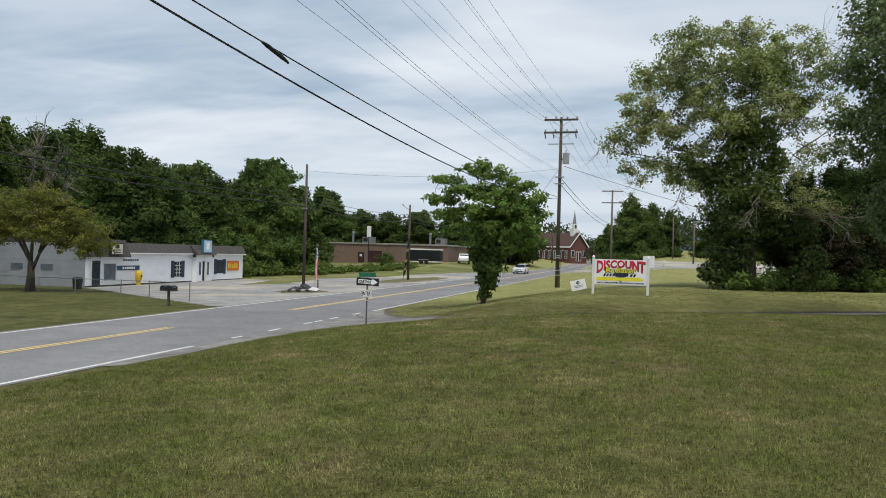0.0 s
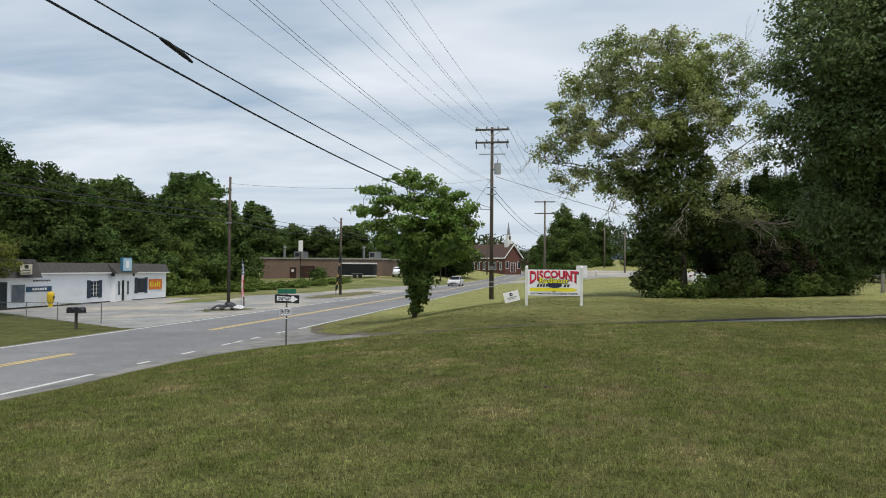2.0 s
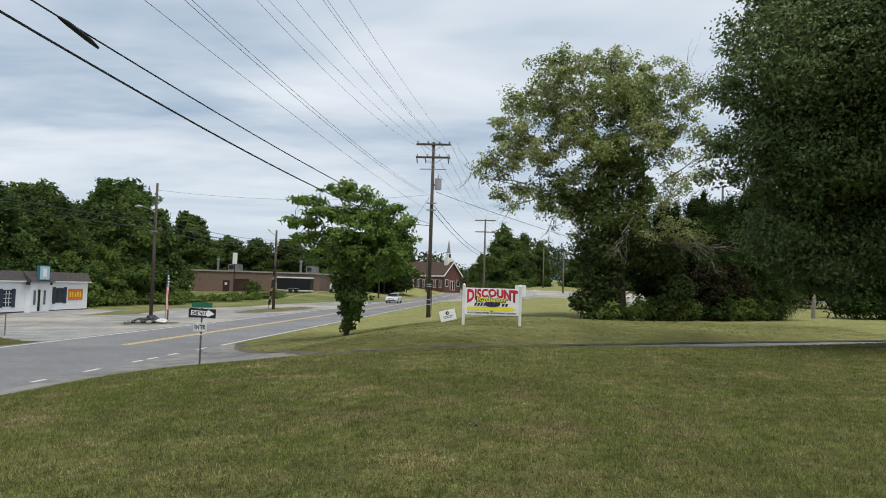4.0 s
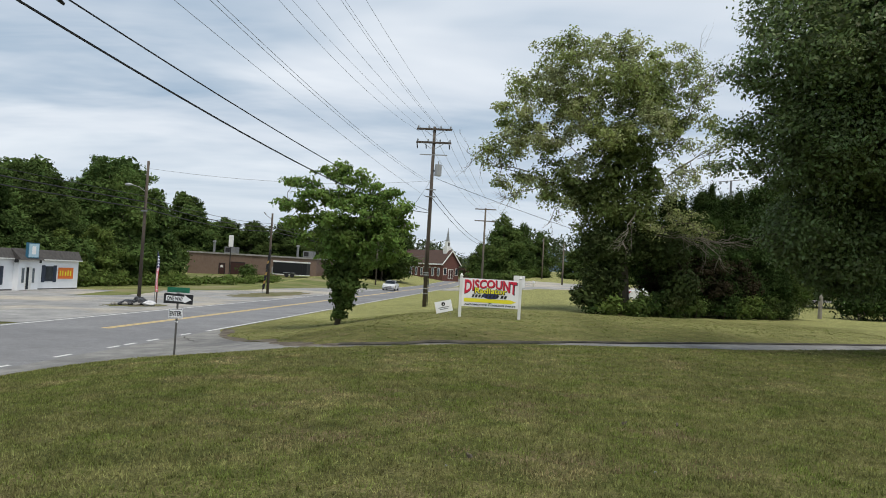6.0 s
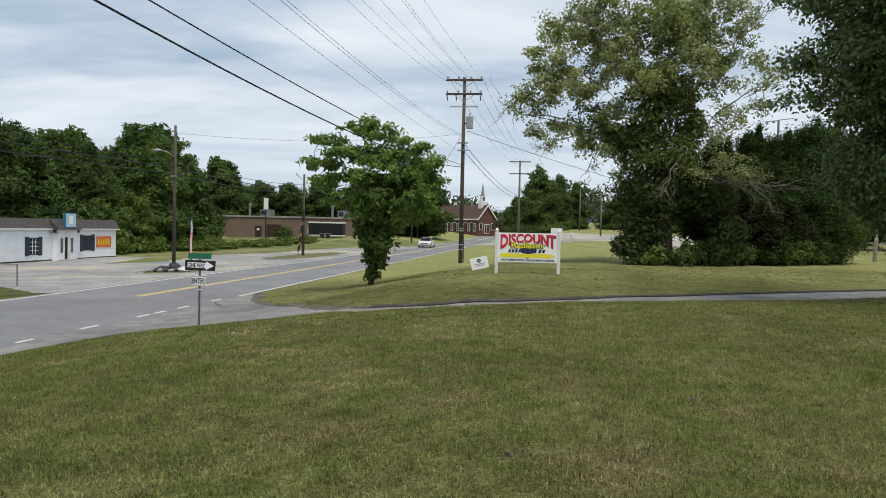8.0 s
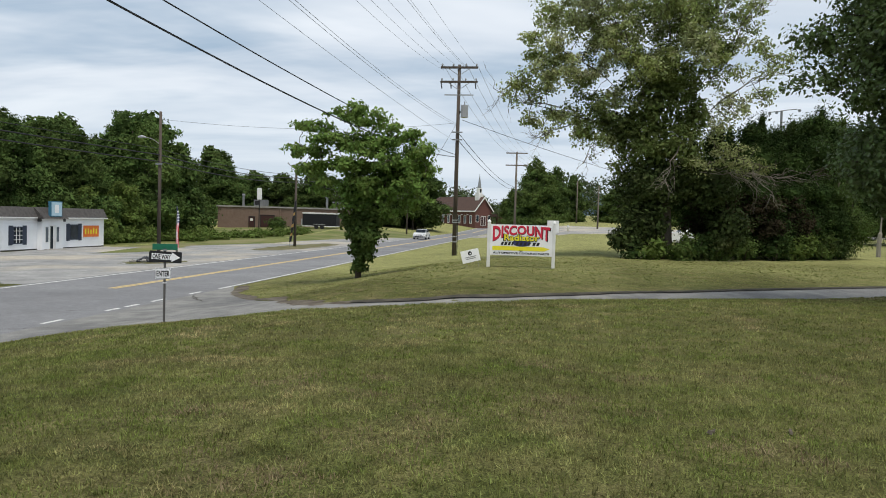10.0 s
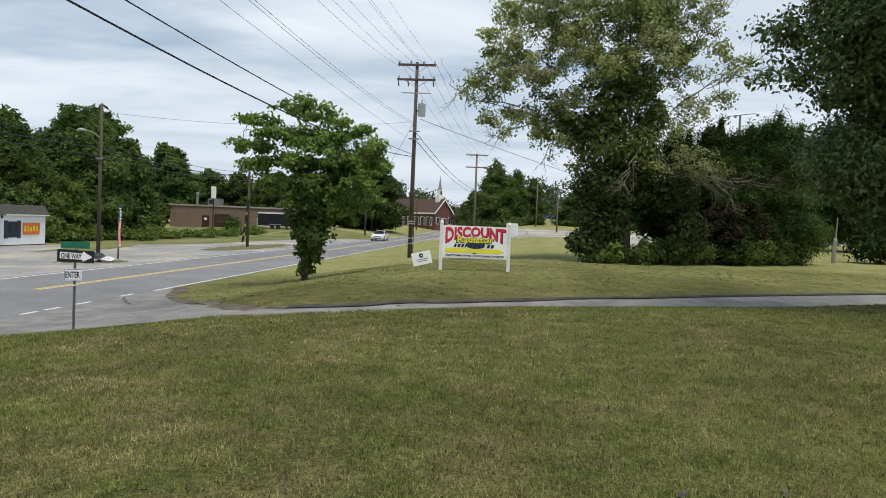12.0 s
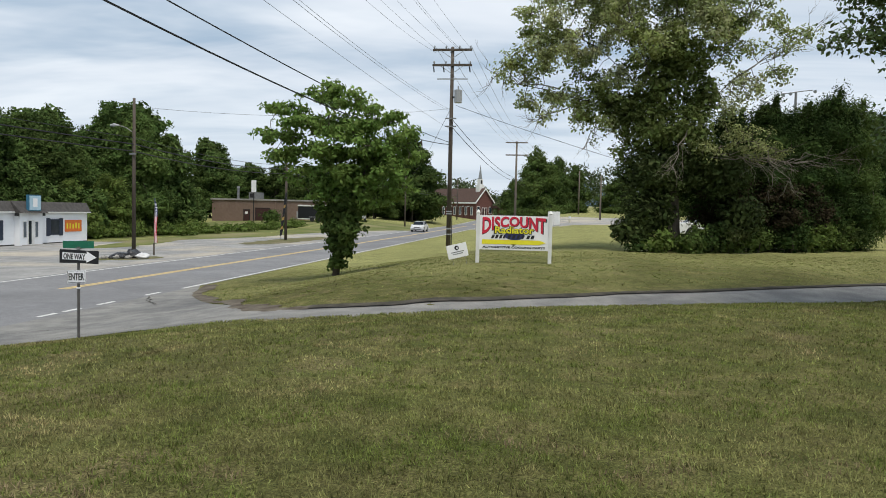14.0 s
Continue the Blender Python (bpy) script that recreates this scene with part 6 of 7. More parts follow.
# ---- signs ----
def discount_sign():
    x0, x1, y = -1.78, 0.44, 32.15
    s = thing("business_sign", (x0 + x1) / 2, y, -0.24, 1.5, "white post sign reading DISCOUNT Radiator on the lawn", "sign")
    h = (x1 - x0) / 2
    for u in (-h, h):
        po = part("post", box(u - 0.055, u + 0.055, -0.055, 0.055, -0.25, 1.53, 0.008), M_WHITE, s)
        part("cap", tube([(u, 0, 1.53), (u, 0, 1.56), (u, 0, 1.60), (u, 0, 1.65)], [0.05, 0.075, 0.05, 0.012], 8), M_WHITE, po)
    w = h - 0.055
    bd = part("board", box(-w, w, -0.022, 0.022, 0.42, 1.48, 0.006), M_SIGN_W, s)
    F = -0.026
    def red(x, y2):
        t = y2 / y2.max()
        return 1.455 - 0.03 * (np.abs(x) / 0.98) ** 2 - (1 - t) * (0.29 + 0.22 * (np.abs(x) / 0.98) ** 1.8)
    lettering("lettering", "DISCOUNT", 0.40, M_BLACK, bd, pose(0.012, F + 0.002, -0.012), 1.98, "dark edge of lettering", 0.016, red)
    lettering("lettering", "DISCOUNT", 0.40, M_RED, bd, pose(0, F - 0.002, 0), 1.94, "red block lettering", 0.011, red)
    oval = [(0.31 * math.cos(a) + 0.02, 0.86 + 0.13 * math.sin(a)) for a in np.linspace(0, 2 * math.pi, 28, endpoint=False)]
    part("oval", prism(oval, (F - 0.005, F + 0.003), "y"), M_NAVY, bd)
    lettering("lettering", "Radiator", 0.29, M_BLACK, bd, pose(0.012, F - 0.008, 0.934), 1.26, "black outline of lettering", 0.022)
    lettering("lettering", "Radiator", 0.29, M_YELLOW, bd, pose(0.012, F - 0.012, 0.94), 1.19, "yellow lettering", 0.006)
    for a, b in ((-0.70, -0.62), (-0.58, -0.50), (-0.46, -0.38), (-0.34, -0.29), (-0.20, -0.12), (-0.06, 0.02), (0.08, 0.16), (0.22, 0.29), (0.38, 0.47), (0.51, 0.60)):
        part("bar", prism([(a, 0.775), (a + 0.04, 0.885), (b + 0.04, 0.885), (b, 0.775)], (F - 0.009, F + 0.002), "y"), M_BLACK, bd, "dark number bar")
    part("arrow", prism([(-0.98, 0.595), (-0.98, 0.735), (0.78, 0.735), (0.98, 0.665), (0.78, 0.595)], (F - 0.004, F + 0.002), "y"), M_YELLOW, bd, "yellow arrow band")
    part("arrow_mark", prism([(-0.08, 0.60), (0.08, 0.60), (0, 0.55)], (F - 0.006, F + 0.002), "y"), M_BLACK, bd)
    lettering("lettering", "AUTOMOTIVE COOLING PARTS", 0.085, M_BLACK, bd, pose(0, F, 0.475), 1.92, "black block lettering", 0.004)


discount_sign()

ys = thing("yard_sign", -2.35, 31.6, None, 8, "small tilted white yard sign with dark mark", "sign")
tilt = pose(0, 0, 0.42, 0, -14, 0)
board = part("board", box(-0.31, 0.31, -0.006, 0.006, -0.21, 0.21), M_SIGN_W, ys)
board.matrix_local = tilt
ring = part("logo", tube([(0, -0.012, 0.09), (0, -0.006, 0.09)], 0.07, 14), M_BLACK, board)
part("logo_centre", tube([(0.01, -0.016, 0.085), (0.01, -0.01, 0.085)], 0.025, 10), M_SIGN_W, board)
for z, w in ((-0.03, 0.2), (-0.09, 0.16)):
    part("bar", box(-w, w, -0.011, -0.006, z - 0.012, z + 0.012), M_STEEL, board)
for u in (-0.2, 0.2):
    leg = part("leg", tube([(u, 0.01, -0.62), (u, 0.01, 0.0)], 0.006, 5), M_STEEL, board)
    leg.matrix_parent_inverse = Matrix()


def one_way():
    s = thing("street_sign", -7.75, 21.0, None, 11, "one-way and enter signs on a steel post", "road sign")
    g = s.location.z
    Z = lambda z: z - g
    part("post", box(-0.022, 0.022, -0.012, 0.012, -0.3, Z(0.56), 0.004), M_POST, s)
    bd = part("one_way_plate", box(-0.375, 0.285, -0.022, -0.016, Z(0.272), Z(0.497), 0.002), M_BLACK, s)
    ar = [(-0.33, 0.325), (-0.33, 0.445), (0.08, 0.445), (0.08, 0.484), (0.25, 0.385), (0.08, 0.286), (0.08, 0.325)]
    part("arrow", prism([(u, Z(v)) for u, v in ar], (-0.026, -0.02), "y"), M_SIGN_W, bd, "white arrow")
    lettering("lettering", "ONE WAY", 0.13, M_BLACK, bd, pose(-0.125, -0.028, Z(0.338)), 0.37, "black lettering", 0.004)
    part("plate_back", box(-0.33, 0.33, 0.016, 0.022, Z(0.27), Z(0.49), 0.002), M_BLACK, s, "second plate on the far face")
    en = part("enter_plate", box(-0.165, 0.155, -0.022, -0.016, Z(-0.032), Z(0.195), 0.002), M_SIGN_W, s)
    fr = bmesh.new()
    for a in ((-0.155, 0.145, -0.022, -0.014), (-0.155, 0.145, 0.177, 0.185)):
        box(a[0], a[1], -0.0245, -0.022, Z(a[2]), Z(a[3]), bm=fr)
    for a in (-0.155, 0.137):
        box(a, a + 0.008, -0.0245, -0.022, Z(-0.014), Z(0.177), bm=fr)
    part("border", fr, M_BLACK, en)
    lettering("lettering", "ENTER", 0.165, M_BLACK, en, pose(-0.005, -0.026, Z(0.025)), 0.262, "black lettering", 0.004)
    gr = part("name_plate", box(-0.25, 0.25, -0.008, 0.008, Z(0.53), Z(0.655), 0.002), M_GREEN, s, "green street-name plate with a pale bar")
    gr.matrix_local = pose(0.0, 0, 0, 0, 0, 8)
    part("bar", box(-0.17, 0.17, -0.012, -0.008, Z(0.575), Z(0.61)), M_GREEN, gr)
    for pl in (bd, en):
        pl.matrix_local = pose(0, 0, 0, 0, 2.5, 0) if pl is bd else pose(0, 0, -0.045, 0, -1.0, 0)
    part("clip", box(-0.04, 0.04, -0.03, 0.03, Z(0.51), Z(0.54)), M_STEEL, s)
    part("tape", box(-0.03, 0.03, -0.016, 0.016, Z(-0.17), Z(-0.15)), M_SIGN_W, s)


one_way()

# ---- roadside things ----
mb = thing("mailbox", -21.3, 30.9, None, 0, "pair of black mailboxes on one wooden post", "mailbox")
part("post", box(-0.05, 0.05, -0.05, 0.05, -0.3, 0.76, 0.01), M_POLE, mb)
part("shelf", box(-0.36, 0.36, -0.2, 0.2, 0.72, 0.76), M_POLE, mb)
for u in (-0.17, 0.17):
    arch = [(-0.1, 0.0), (-0.1, 0.13)] + [(0.1 * math.cos(a), 0.13 + 0.09 * math.sin(a)) for a in np.linspace(math.pi, 0, 8)[1:-1]] + [(0.1, 0.13), (0.1, 0.0)]
    bx = part("box", prism([(u + a * 1.5, 0.76 + b) for a, b in arch], (-0.22, 0.22), "y"), M_DARK, mb)
    part("flag", box(u + 0.15, u + 0.16, -0.1, 0.05, 0.86, 0.91), M_STEEL, bx)


def mesh_fence(points, h, label):
    f = thing("chain_link_fence", points[0][0], points[0][1], None, 0, label, "fence")
    ox, oy, oz = f.location
    P3d = [(x - ox, y - oy, gz(x, y) - oz) for x, y in points]
    for q in P3d:
        part("post", tube([(q[0], q[1], q[2] - 0.2), (q[0], q[1], q[2] + h + 0.04)], 0.03, 8), M_STEEL, f)
    bm, web = bmesh.new(), bmesh.new()
    tube([(q[0], q[1], q[2] + h) for q in P3d], 0.018, 6, bm)
    part("top_rail", bm, M_STEEL, f)
    for a, b in zip(P3d, P3d[1:]):
        a, b = np.array(a), np.array(b)
        L = np.linalg.norm((b - a)[:2])
        up = np.array([0, 0, 1.0])
        for s in np.arange(0, L, 0.16):
            for dr in (1, -1):
                e = s + dr * h
                e2 = min(max(e, 0), L)
                k = abs(e2 - s) / h
                tube([a + (b - a) * s / L + up * 0.03, a + (b - a) * e2 / L + up * h * k], 0.0017, 3, web, False)
    part("wire_mesh", web, M_STEEL, f)
    return f


mesh_fence([(-22.6, 34.6), (-26.4, 36.5), (-29.1, 37.6), (-33.9, 39.5), (-38.0, 41.0), (-43, 42.8), (-49, 45)], 0.95, "low grey chain-link fence round a lawn")
mesh_fence([(17.2, 57.0), (20.0, 57.4), (23.0, 58.0), (26.5, 58.6), (31, 59.4)], 1.05, "low grey chain-link fence beyond the trees")
wp = thing("fence_post", 19.7, 53.3, None, 0, "weathered pale wooden post beside the trees", "post")
part("shaft", tube([(0, 0, -0.3), (0.02, 0, 0.9), (0.05, 0, 1.35), (0.07, 0.02, 1.5), (0.12, 0.02, 2.7)], [0.13, 0.12, 0.12, 0.05, 0.03], 8), material("bleached_wood", (0.30, 0.28, 0.235), 0.9, second=(0.22, 0.2, 0.165), scale=5, stretch=(1, 1, 0.1), bump=0.5), wp)
can = thing("trash_can", -38.6, 45.2, None, 0, "dark grey plastic bin beside the shop", "bin")
part("body", tube([(0, 0, 0), (0, 0, 0.4), (0, 0, 0.76)], [0.28, 0.33, 0.36], 14), M_DARK, can)
part("lid", tube([(0, 0, 0.76), (0, 0, 0.8), (0, 0, 0.88)], [0.385, 0.37, 0.16], 14), M_DARK, can)
yb = thing("yellow_bin", -39.6, 53.3, None, 0, "yellow rounded plastic bin by the shop wall", "bin")
part("foot", tube([(0, 0, 0), (0, 0, 0.3)], [0.2, 0.17], 14), M_YELPLASTIC, yb)
part("body", tube([(0, 0, 0.3), (0, 0, 0.45), (0, 0, 0.95), (0, 0, 1.12), (0, 0, 1.2)], [0.17, 0.26, 0.28, 0.23, 0.08], 16), M_YELPLASTIC, yb, smooth=True)
part("opening", tube([(0.22, 0, 0.75), (0.29, 0, 0.75)], 0.1, 12), M_BLACK, yb)

fl = thing("feather_flag", -23.35, 52.0, None, 0, "tall red white and blue feather flag", "flag")
part("pole", tube([(0, 0, -0.2), (0, 0, 2.2), (0.06, 0, 3.35)], [0.02, 0.016, 0.008], 6), M_STEEL, fl)
wd = lambda z: 0.16 * min(1.0, max(0.02, (3.38 - z) / 0.7)) ** 0.6
ripple = lambda z: 0.03 * math.sin(z * 3.1)
for i in range(5):                 # upright stripes below, starred field above
    u0, u1 = i / 5, (i + 1) / 5
    for j in range(8):
        a, b = 0.65 + j * 0.2, 0.65 + (j + 1) * 0.2
        part("stripe", prism([(0.02 + wd(a) * u0 + ripple(a), a), (0.02 + wd(a) * u1 + ripple(a), a), (0.02 + wd(b) * u1 + ripple(b), b), (0.02 + wd(b) * u0 + ripple(b), b)], (-0.004, 0.004), "y"), M_SIGN_W if i % 2 else M_RED, fl)
for j in range(11):
    a, b = 2.25 + j * 0.1, 2.25 + (j + 1) * 0.1
    fld = part("field", prism([(0.02 + ripple(a), a), (0.02 + wd(a) + ripple(a), a), (0.02 + wd(b) + ripple(b), b), (0.02 + ripple(b), b)], (-0.004, 0.004), "y"), M_NAVY, fl)
    for u in ((0.3, 0.75) if j % 2 else (0.5,)):
        if wd(b) > 0.1:
            c = 0.02 + wd(a) * u + ripple(a)
            part("star", prism([(c - 0.045, a + 0.05), (c, a + 0.01), (c + 0.045, a + 0.05), (c, a + 0.095)], (-0.009, 0.009), "y"), M_SIGN_W, fld)
for x, y, h in ((-22.05, 49.6, 0.72),):
    bo = thing("bollard", x, y, None, 0, "short dark wooden post beside the pole", "post")
    part("shaft", tube([(0, 0, -0.2), (0, 0, h)], [0.055, 0.045], 8), M_POLE, bo)


def bag(x, y, r, hgt, mat, seed, label, sx=1.3):
    rng = np.random.default_rng(seed)
    b = thing("rubbish_bag", x, y, None, seed * 40 % 180, label, "bag", "rubbish by the pole")
    bm = bmesh.new()
    bmesh.ops.create_icosphere(bm, subdivisions=3, radius=1)
    for v in bm.verts:
        n = noise.noise(v.co * 1.7 + Vector((seed * 3.1, 0, 0))) * 0.35
        v.co = Vector((v.co.x * r * sx * (1 + n), v.co.y * r * (1 + n), max(-0.02, (v.co.z * 0.6 + 0.5) * hgt * (1 + n))))
    part("sack", bm, mat, b, smooth=True)
    part("knot", tube([(0.1 * r, 0, hgt * 0.95), (0.2 * r, 0.05, hgt * 1.2)], [0.05, 0.02], 6), mat, b)


bag(-21.6, 46.6, 0.38, 0.36, M_BAG_B, 1, "black plastic rubbish sack by the pole")
bag(-22.3, 46.5, 0.36, 0.3, M_BAG_B, 2, "black plastic rubbish sack by the pole")
bag(-21.0, 46.5, 0.36, 0.28, M_BAG_W, 3, "white plastic sack lying by the pole", 1.5)
bag(-22.0, 47.3, 0.33, 0.42, M_BAG_B, 4, "black plastic rubbish sack by the pole")
for k in range(5):
    rk = bag(-22.9 + 0.35 * k, 46.0 + 0.15 * (k % 2), 0.16, 0.18, M_BAG_B if k % 2 else M_CONCRETE, 5 + k, "small dark lump of debris by the pole", 1.1)

ub = thing("utility_cabinet", 1.3, 92, None, 0, "white metal utility cabinet by the side road", "cabinet")
part("body", box(-0.65, 0.65, -0.4, 0.4, -0.1, 1.5, 0.03), M_WHITE, ub)
part("door_seam", box(-0.01, 0.01, -0.405, -0.4, 0.05, 1.4), M_STEEL, ub)
yd = thing("marker_post", 3.1, 95, None, 0, "short cream and white marker post", "post")
part("shaft", tube([(0, 0, 0), (0, 0, 0.6), (0, 0, 0.75)], [0.13, 0.12, 0.06], 8), M_CREAM, yd)
part("collar", tube([(0, 0, 0.45), (0, 0, 0.7)], 0.135, 8), M_WHITE, yd)
st = thing("parking_sign", -43.5, 118, None, 0, "white vertical box sign on a dark post", "sign")
part("post", tube([(0, 0, -0.2), (0, 0, 4.6)], 0.08, 6), M_DARK, st)
part("panel", box(-0.35, 0.35, -0.12, 0.12, 4.6, 6.4, 0.03), M_SIGN_W, st)


# ---- vehicles ----
def wheel(parent, x, y, r, w):
    t = part("wheel", tube([(x - w / 2, y, r), (x - w / 2 + 0.02, y, r), (x + w / 2 - 0.02, y, r), (x + w / 2, y, r)], [r * 0.88, r, r, r * 0.88], 20), M_RUBBER, parent, "black tyre")
    s = 1 if x > 0 else -1
    part("rim", tube([(x + s * (w / 2 - 0.02), y, r), (x + s * (w / 2 + 0.012), y, r)], [r * 0.66, r * 0.6], 14), M_RIM, t)
    for k in range(5):
        a = 2 * math.pi * k / 5
        part("spoke", box(-0.006, 0.006, -0.03, 0.03, 0.05, r * 0.6, m=Matrix.Translation((x + s * (w / 2 + 0.014), y, r)) @ Matrix.Rotation(a, 4, "X")), M_STEEL, t)


def side_body(outline, half, tuck, name, mat, parent, bevel=0.05):
    """A car body from its side outline (y, z), narrowing by tuck towards the top."""
    bm = prism(outline, (-half, half), "x")
    zs = [v for _, v in outline]
    z0, z1 = min(zs), max(zs)
    for v in bm.verts:
        k = (v.co.z - z0) / (z1 - z0)
        v.co.x *= 1 - tuck * k
    bmesh.ops.bevel(bm, geom=bm.edges[:], offset=bevel, segments=2, affect="EDGES", clamp_overlap=True)
    return part(name, bm, mat, parent, smooth=False)


def sedan(x, y, rz, label, z=None):
    c = thing("car", x, y, z, rz, label, "car")
    body = [(-2.38, 0.42), (-2.40, 0.62), (-2.30, 0.78), (-1.35, 0.93), (-0.9, 0.96), (1.5, 1.0), (2.25, 0.98), (2.40, 0.80), (2.38, 0.40), (2.2, 0.28), (-2.2, 0.26)]
    b = side_body(body, 0.91, 0.06, "body", M_CARWHITE, c, 0.07)
    cabin = [(-1.25, 0.92), (-0.35, 1.41), (0.95, 1.43), (1.75, 0.98)]
    cb = side_body(cabin, 0.80, 0.20, "cabin", M_CARWHITE, c, 0.05)
    for s in (-1, 1):
        for out, nm in (([(-0.88, 1.0), (-0.28, 1.34), (0.22, 1.36), (0.22, 1.0)], "side_window"), ([(0.28, 1.0), (0.28, 1.36), (0.85, 1.35), (1.3, 1.02)], "side_window")):
            g = prism(out, (0.0, 0.01), "x")
            for v in g.verts:
                k = (v.co.z - 0.92) / 0.51
                v.co.x = s * (0.80 * (1 - 0.20 * k) + 0.006 + v.co.x)
            part(nm, g, M_GLASS, cb)
        part("mirror", box(s * 0.93 - 0.09, s * 0.93 + 0.09, -0.85, -0.72, 0.92, 1.05, 0.03), M_CARWHITE, b)
        part("headlight", box(s * 0.66 - 0.2, s * 0.66 + 0.2, -2.36, -2.1, 0.62, 0.75, 0.03), M_LAMP, b)
        part("tail_light", box(s * 0.68 - 0.18, s * 0.68 + 0.18, 2.2, 2.39, 0.75, 0.9, 0.03), M_TAIL, b)
        for yy in (-1.42, 1.40):
            wheel(c, s * 0.82, yy, 0.32, 0.21)
            part("wheel_arch", tube([(s * 0.86, yy, 0.34), (s * 0.905, yy, 0.34)], 0.38, 20), M_DARK, b)
    for (ya, za), (yb2, zb) in (((-1.18, 0.97), (-0.42, 1.38)), ((1.66, 1.02), (1.03, 1.40))):
        g = bmesh.new()
        dn = Vector((0, za - zb, yb2 - ya)).normalized() * (0.012 if ya < 0 else -0.012)
        q = [g.verts.new((sx * w, yy + dn.y * 1.5, zz + abs(dn.z) * 1.5)) for sx, w, yy, zz in ((-1, 0.74, ya, za), (1, 0.74, ya, za), (1, 0.64, yb2, zb), (-1, 0.64, yb2, zb))]
        g.faces.new(q)
        bmesh.ops.solidify(g, geom=g.faces[:], thickness=0.012)
        part("windscreen" if ya < 0 else "rear_window", g, M_GLASS, cb)
    part("grille", box(-0.42, 0.42, -2.41, -2.36, 0.60, 0.70, 0.01), M_DARK, b)
    part("air_intake", box(-0.55, 0.55, -2.40, -2.35, 0.36, 0.46, 0.01), M_DARK, b)
    part("number_plate", box(-0.26, 0.26, -2.425, -2.40, 0.47, 0.58), M_SIGN_W, b)
    return c


sedan(-16.9, 112, 0, "white four-door saloon car on the road")
sedan(11.0, 59.5, 92, "white parked car half hidden behind trees")


def pickup(x, y, rz):
    c = thing("pickup_truck", x, y, None, rz, "white parked pickup truck beside the lot", "truck")
    b = side_body([(-2.6, 0.5), (-2.62, 0.95), (-1.2, 1.08), (2.6, 1.08), (2.62, 0.55), (2.3, 0.42), (-2.3, 0.42)], 0.93, 0.04, "body", M_CARWHITE, c, 0.06)
    cb = side_body([(-1.2, 1.05), (-0.6, 1.72), (0.75, 1.75), (0.95, 1.05)], 0.84, 0.14, "cab", M_CARWHITE, c, 0.05)
    for s in (-1, 1):
        g = prism([(-0.85, 1.12), (-0.5, 1.62), (0.6, 1.65), (0.7, 1.12)], (0, 0.012), "x")
        for v in g.verts:
            v.co.x = s * (0.84 * (1 - 0.14 * (v.co.z - 1.05) / 0.7) + 0.005 + v.co.x)
        part("side_window", g, M_GLASS, cb)
        part("headlight", box(s * 0.7 - 0.16, s * 0.7 + 0.16, -2.64, -2.5, 0.75, 0.92, 0.02), M_LAMP, b)
        for yy in (-1.6, 1.6):
            wheel(c, s * 0.84, yy, 0.38, 0.24)
    part("windscreen", box(-0.7, 0.7, -1.12, -1.1, 1.12, 1.6, m=Matrix.Translation((0, 0.2, 0))), M_GLASS, cb)
    part("bed_floor", box(-0.75, 0.75, 1.0, 2.5, 1.06, 1.09), M_DARK, b)


pickup(-29.2, 127, 12)

tl = thing("enclosed_trailer", -34.0, 119.5, None, 0, "black enclosed trailer with a pale top edge", "trailer")
part("body", box(-2.7, 2.7, -1.0, 1.0, 0.45, 2.3, 0.05), M_CARBLACK, tl)
part("top_trim", box(-2.74, 2.74, -1.04, 1.04, 2.28, 2.5, 0.03), M_WHITE, tl)
part("lower_trim", box(-2.74, 2.74, -1.04, 1.04, 0.32, 0.46, 0.02), M_WHITE, tl)
part("side_door", box(1.2, 2.0, -1.03, -1.0, 0.55, 2.1), M_CARBLACK, tl)
part("drawbar", prism([(-2.7, 0.4), (-3.9, 0.42), (-3.9, 0.5), (-2.7, 0.52)], (-0.06, 0.06), "y"), M_STEEL, tl)
part("nose_guard", box(-2.95, -2.72, -0.9, 0.9, 0.5, 1.5, 0.04), M_CERAMIC, tl)
for u in (-0.45, 0.45):
    part("wheel", tube([(u, -1.08, 0.34), (u, -0.84, 0.34)], 0.34, 16), M_RUBBER, tl)
part("fender", box(-0.95, 0.95, -1.12, -0.98, 0.66, 0.74, 0.02), M_CERAMIC, tl)

# cracks in the apron
rngc = np.random.default_rng(3)
for pts in ([(-17.5, 21.5), (-15.5, 22.6), (-13.6, 24.4), (-11.6, 26.2), (-10.2, 28.2)], [(-13.8, 19.8), (-12.6, 21.6), (-11.0, 22.8), (-9.3, 23.4)], [(-9.8, 20.2), (-8.7, 21.9), (-7.0, 23.0)], [(-11.7, 30.4), (-10.9, 29.0), (-10.2, 28.2)]):
    q = np.array(pts)
    t = np.linspace(0, len(q) - 1, 30)
    ln = np.stack([np.interp(t, np.arange(len(q)), q[:, 0]), np.interp(t, np.arange(len(q)), q[:, 1])], -1) + rngc.normal(size=(30, 2)) * 0.06
    ribbon("road_crack", ln.tolist(), (ln + (0.022, 0.03)).tolist(), M_DRIVE_EDGE, 0.03, 60, label="dark wandering crack in the asphalt", category="crack", across=2)

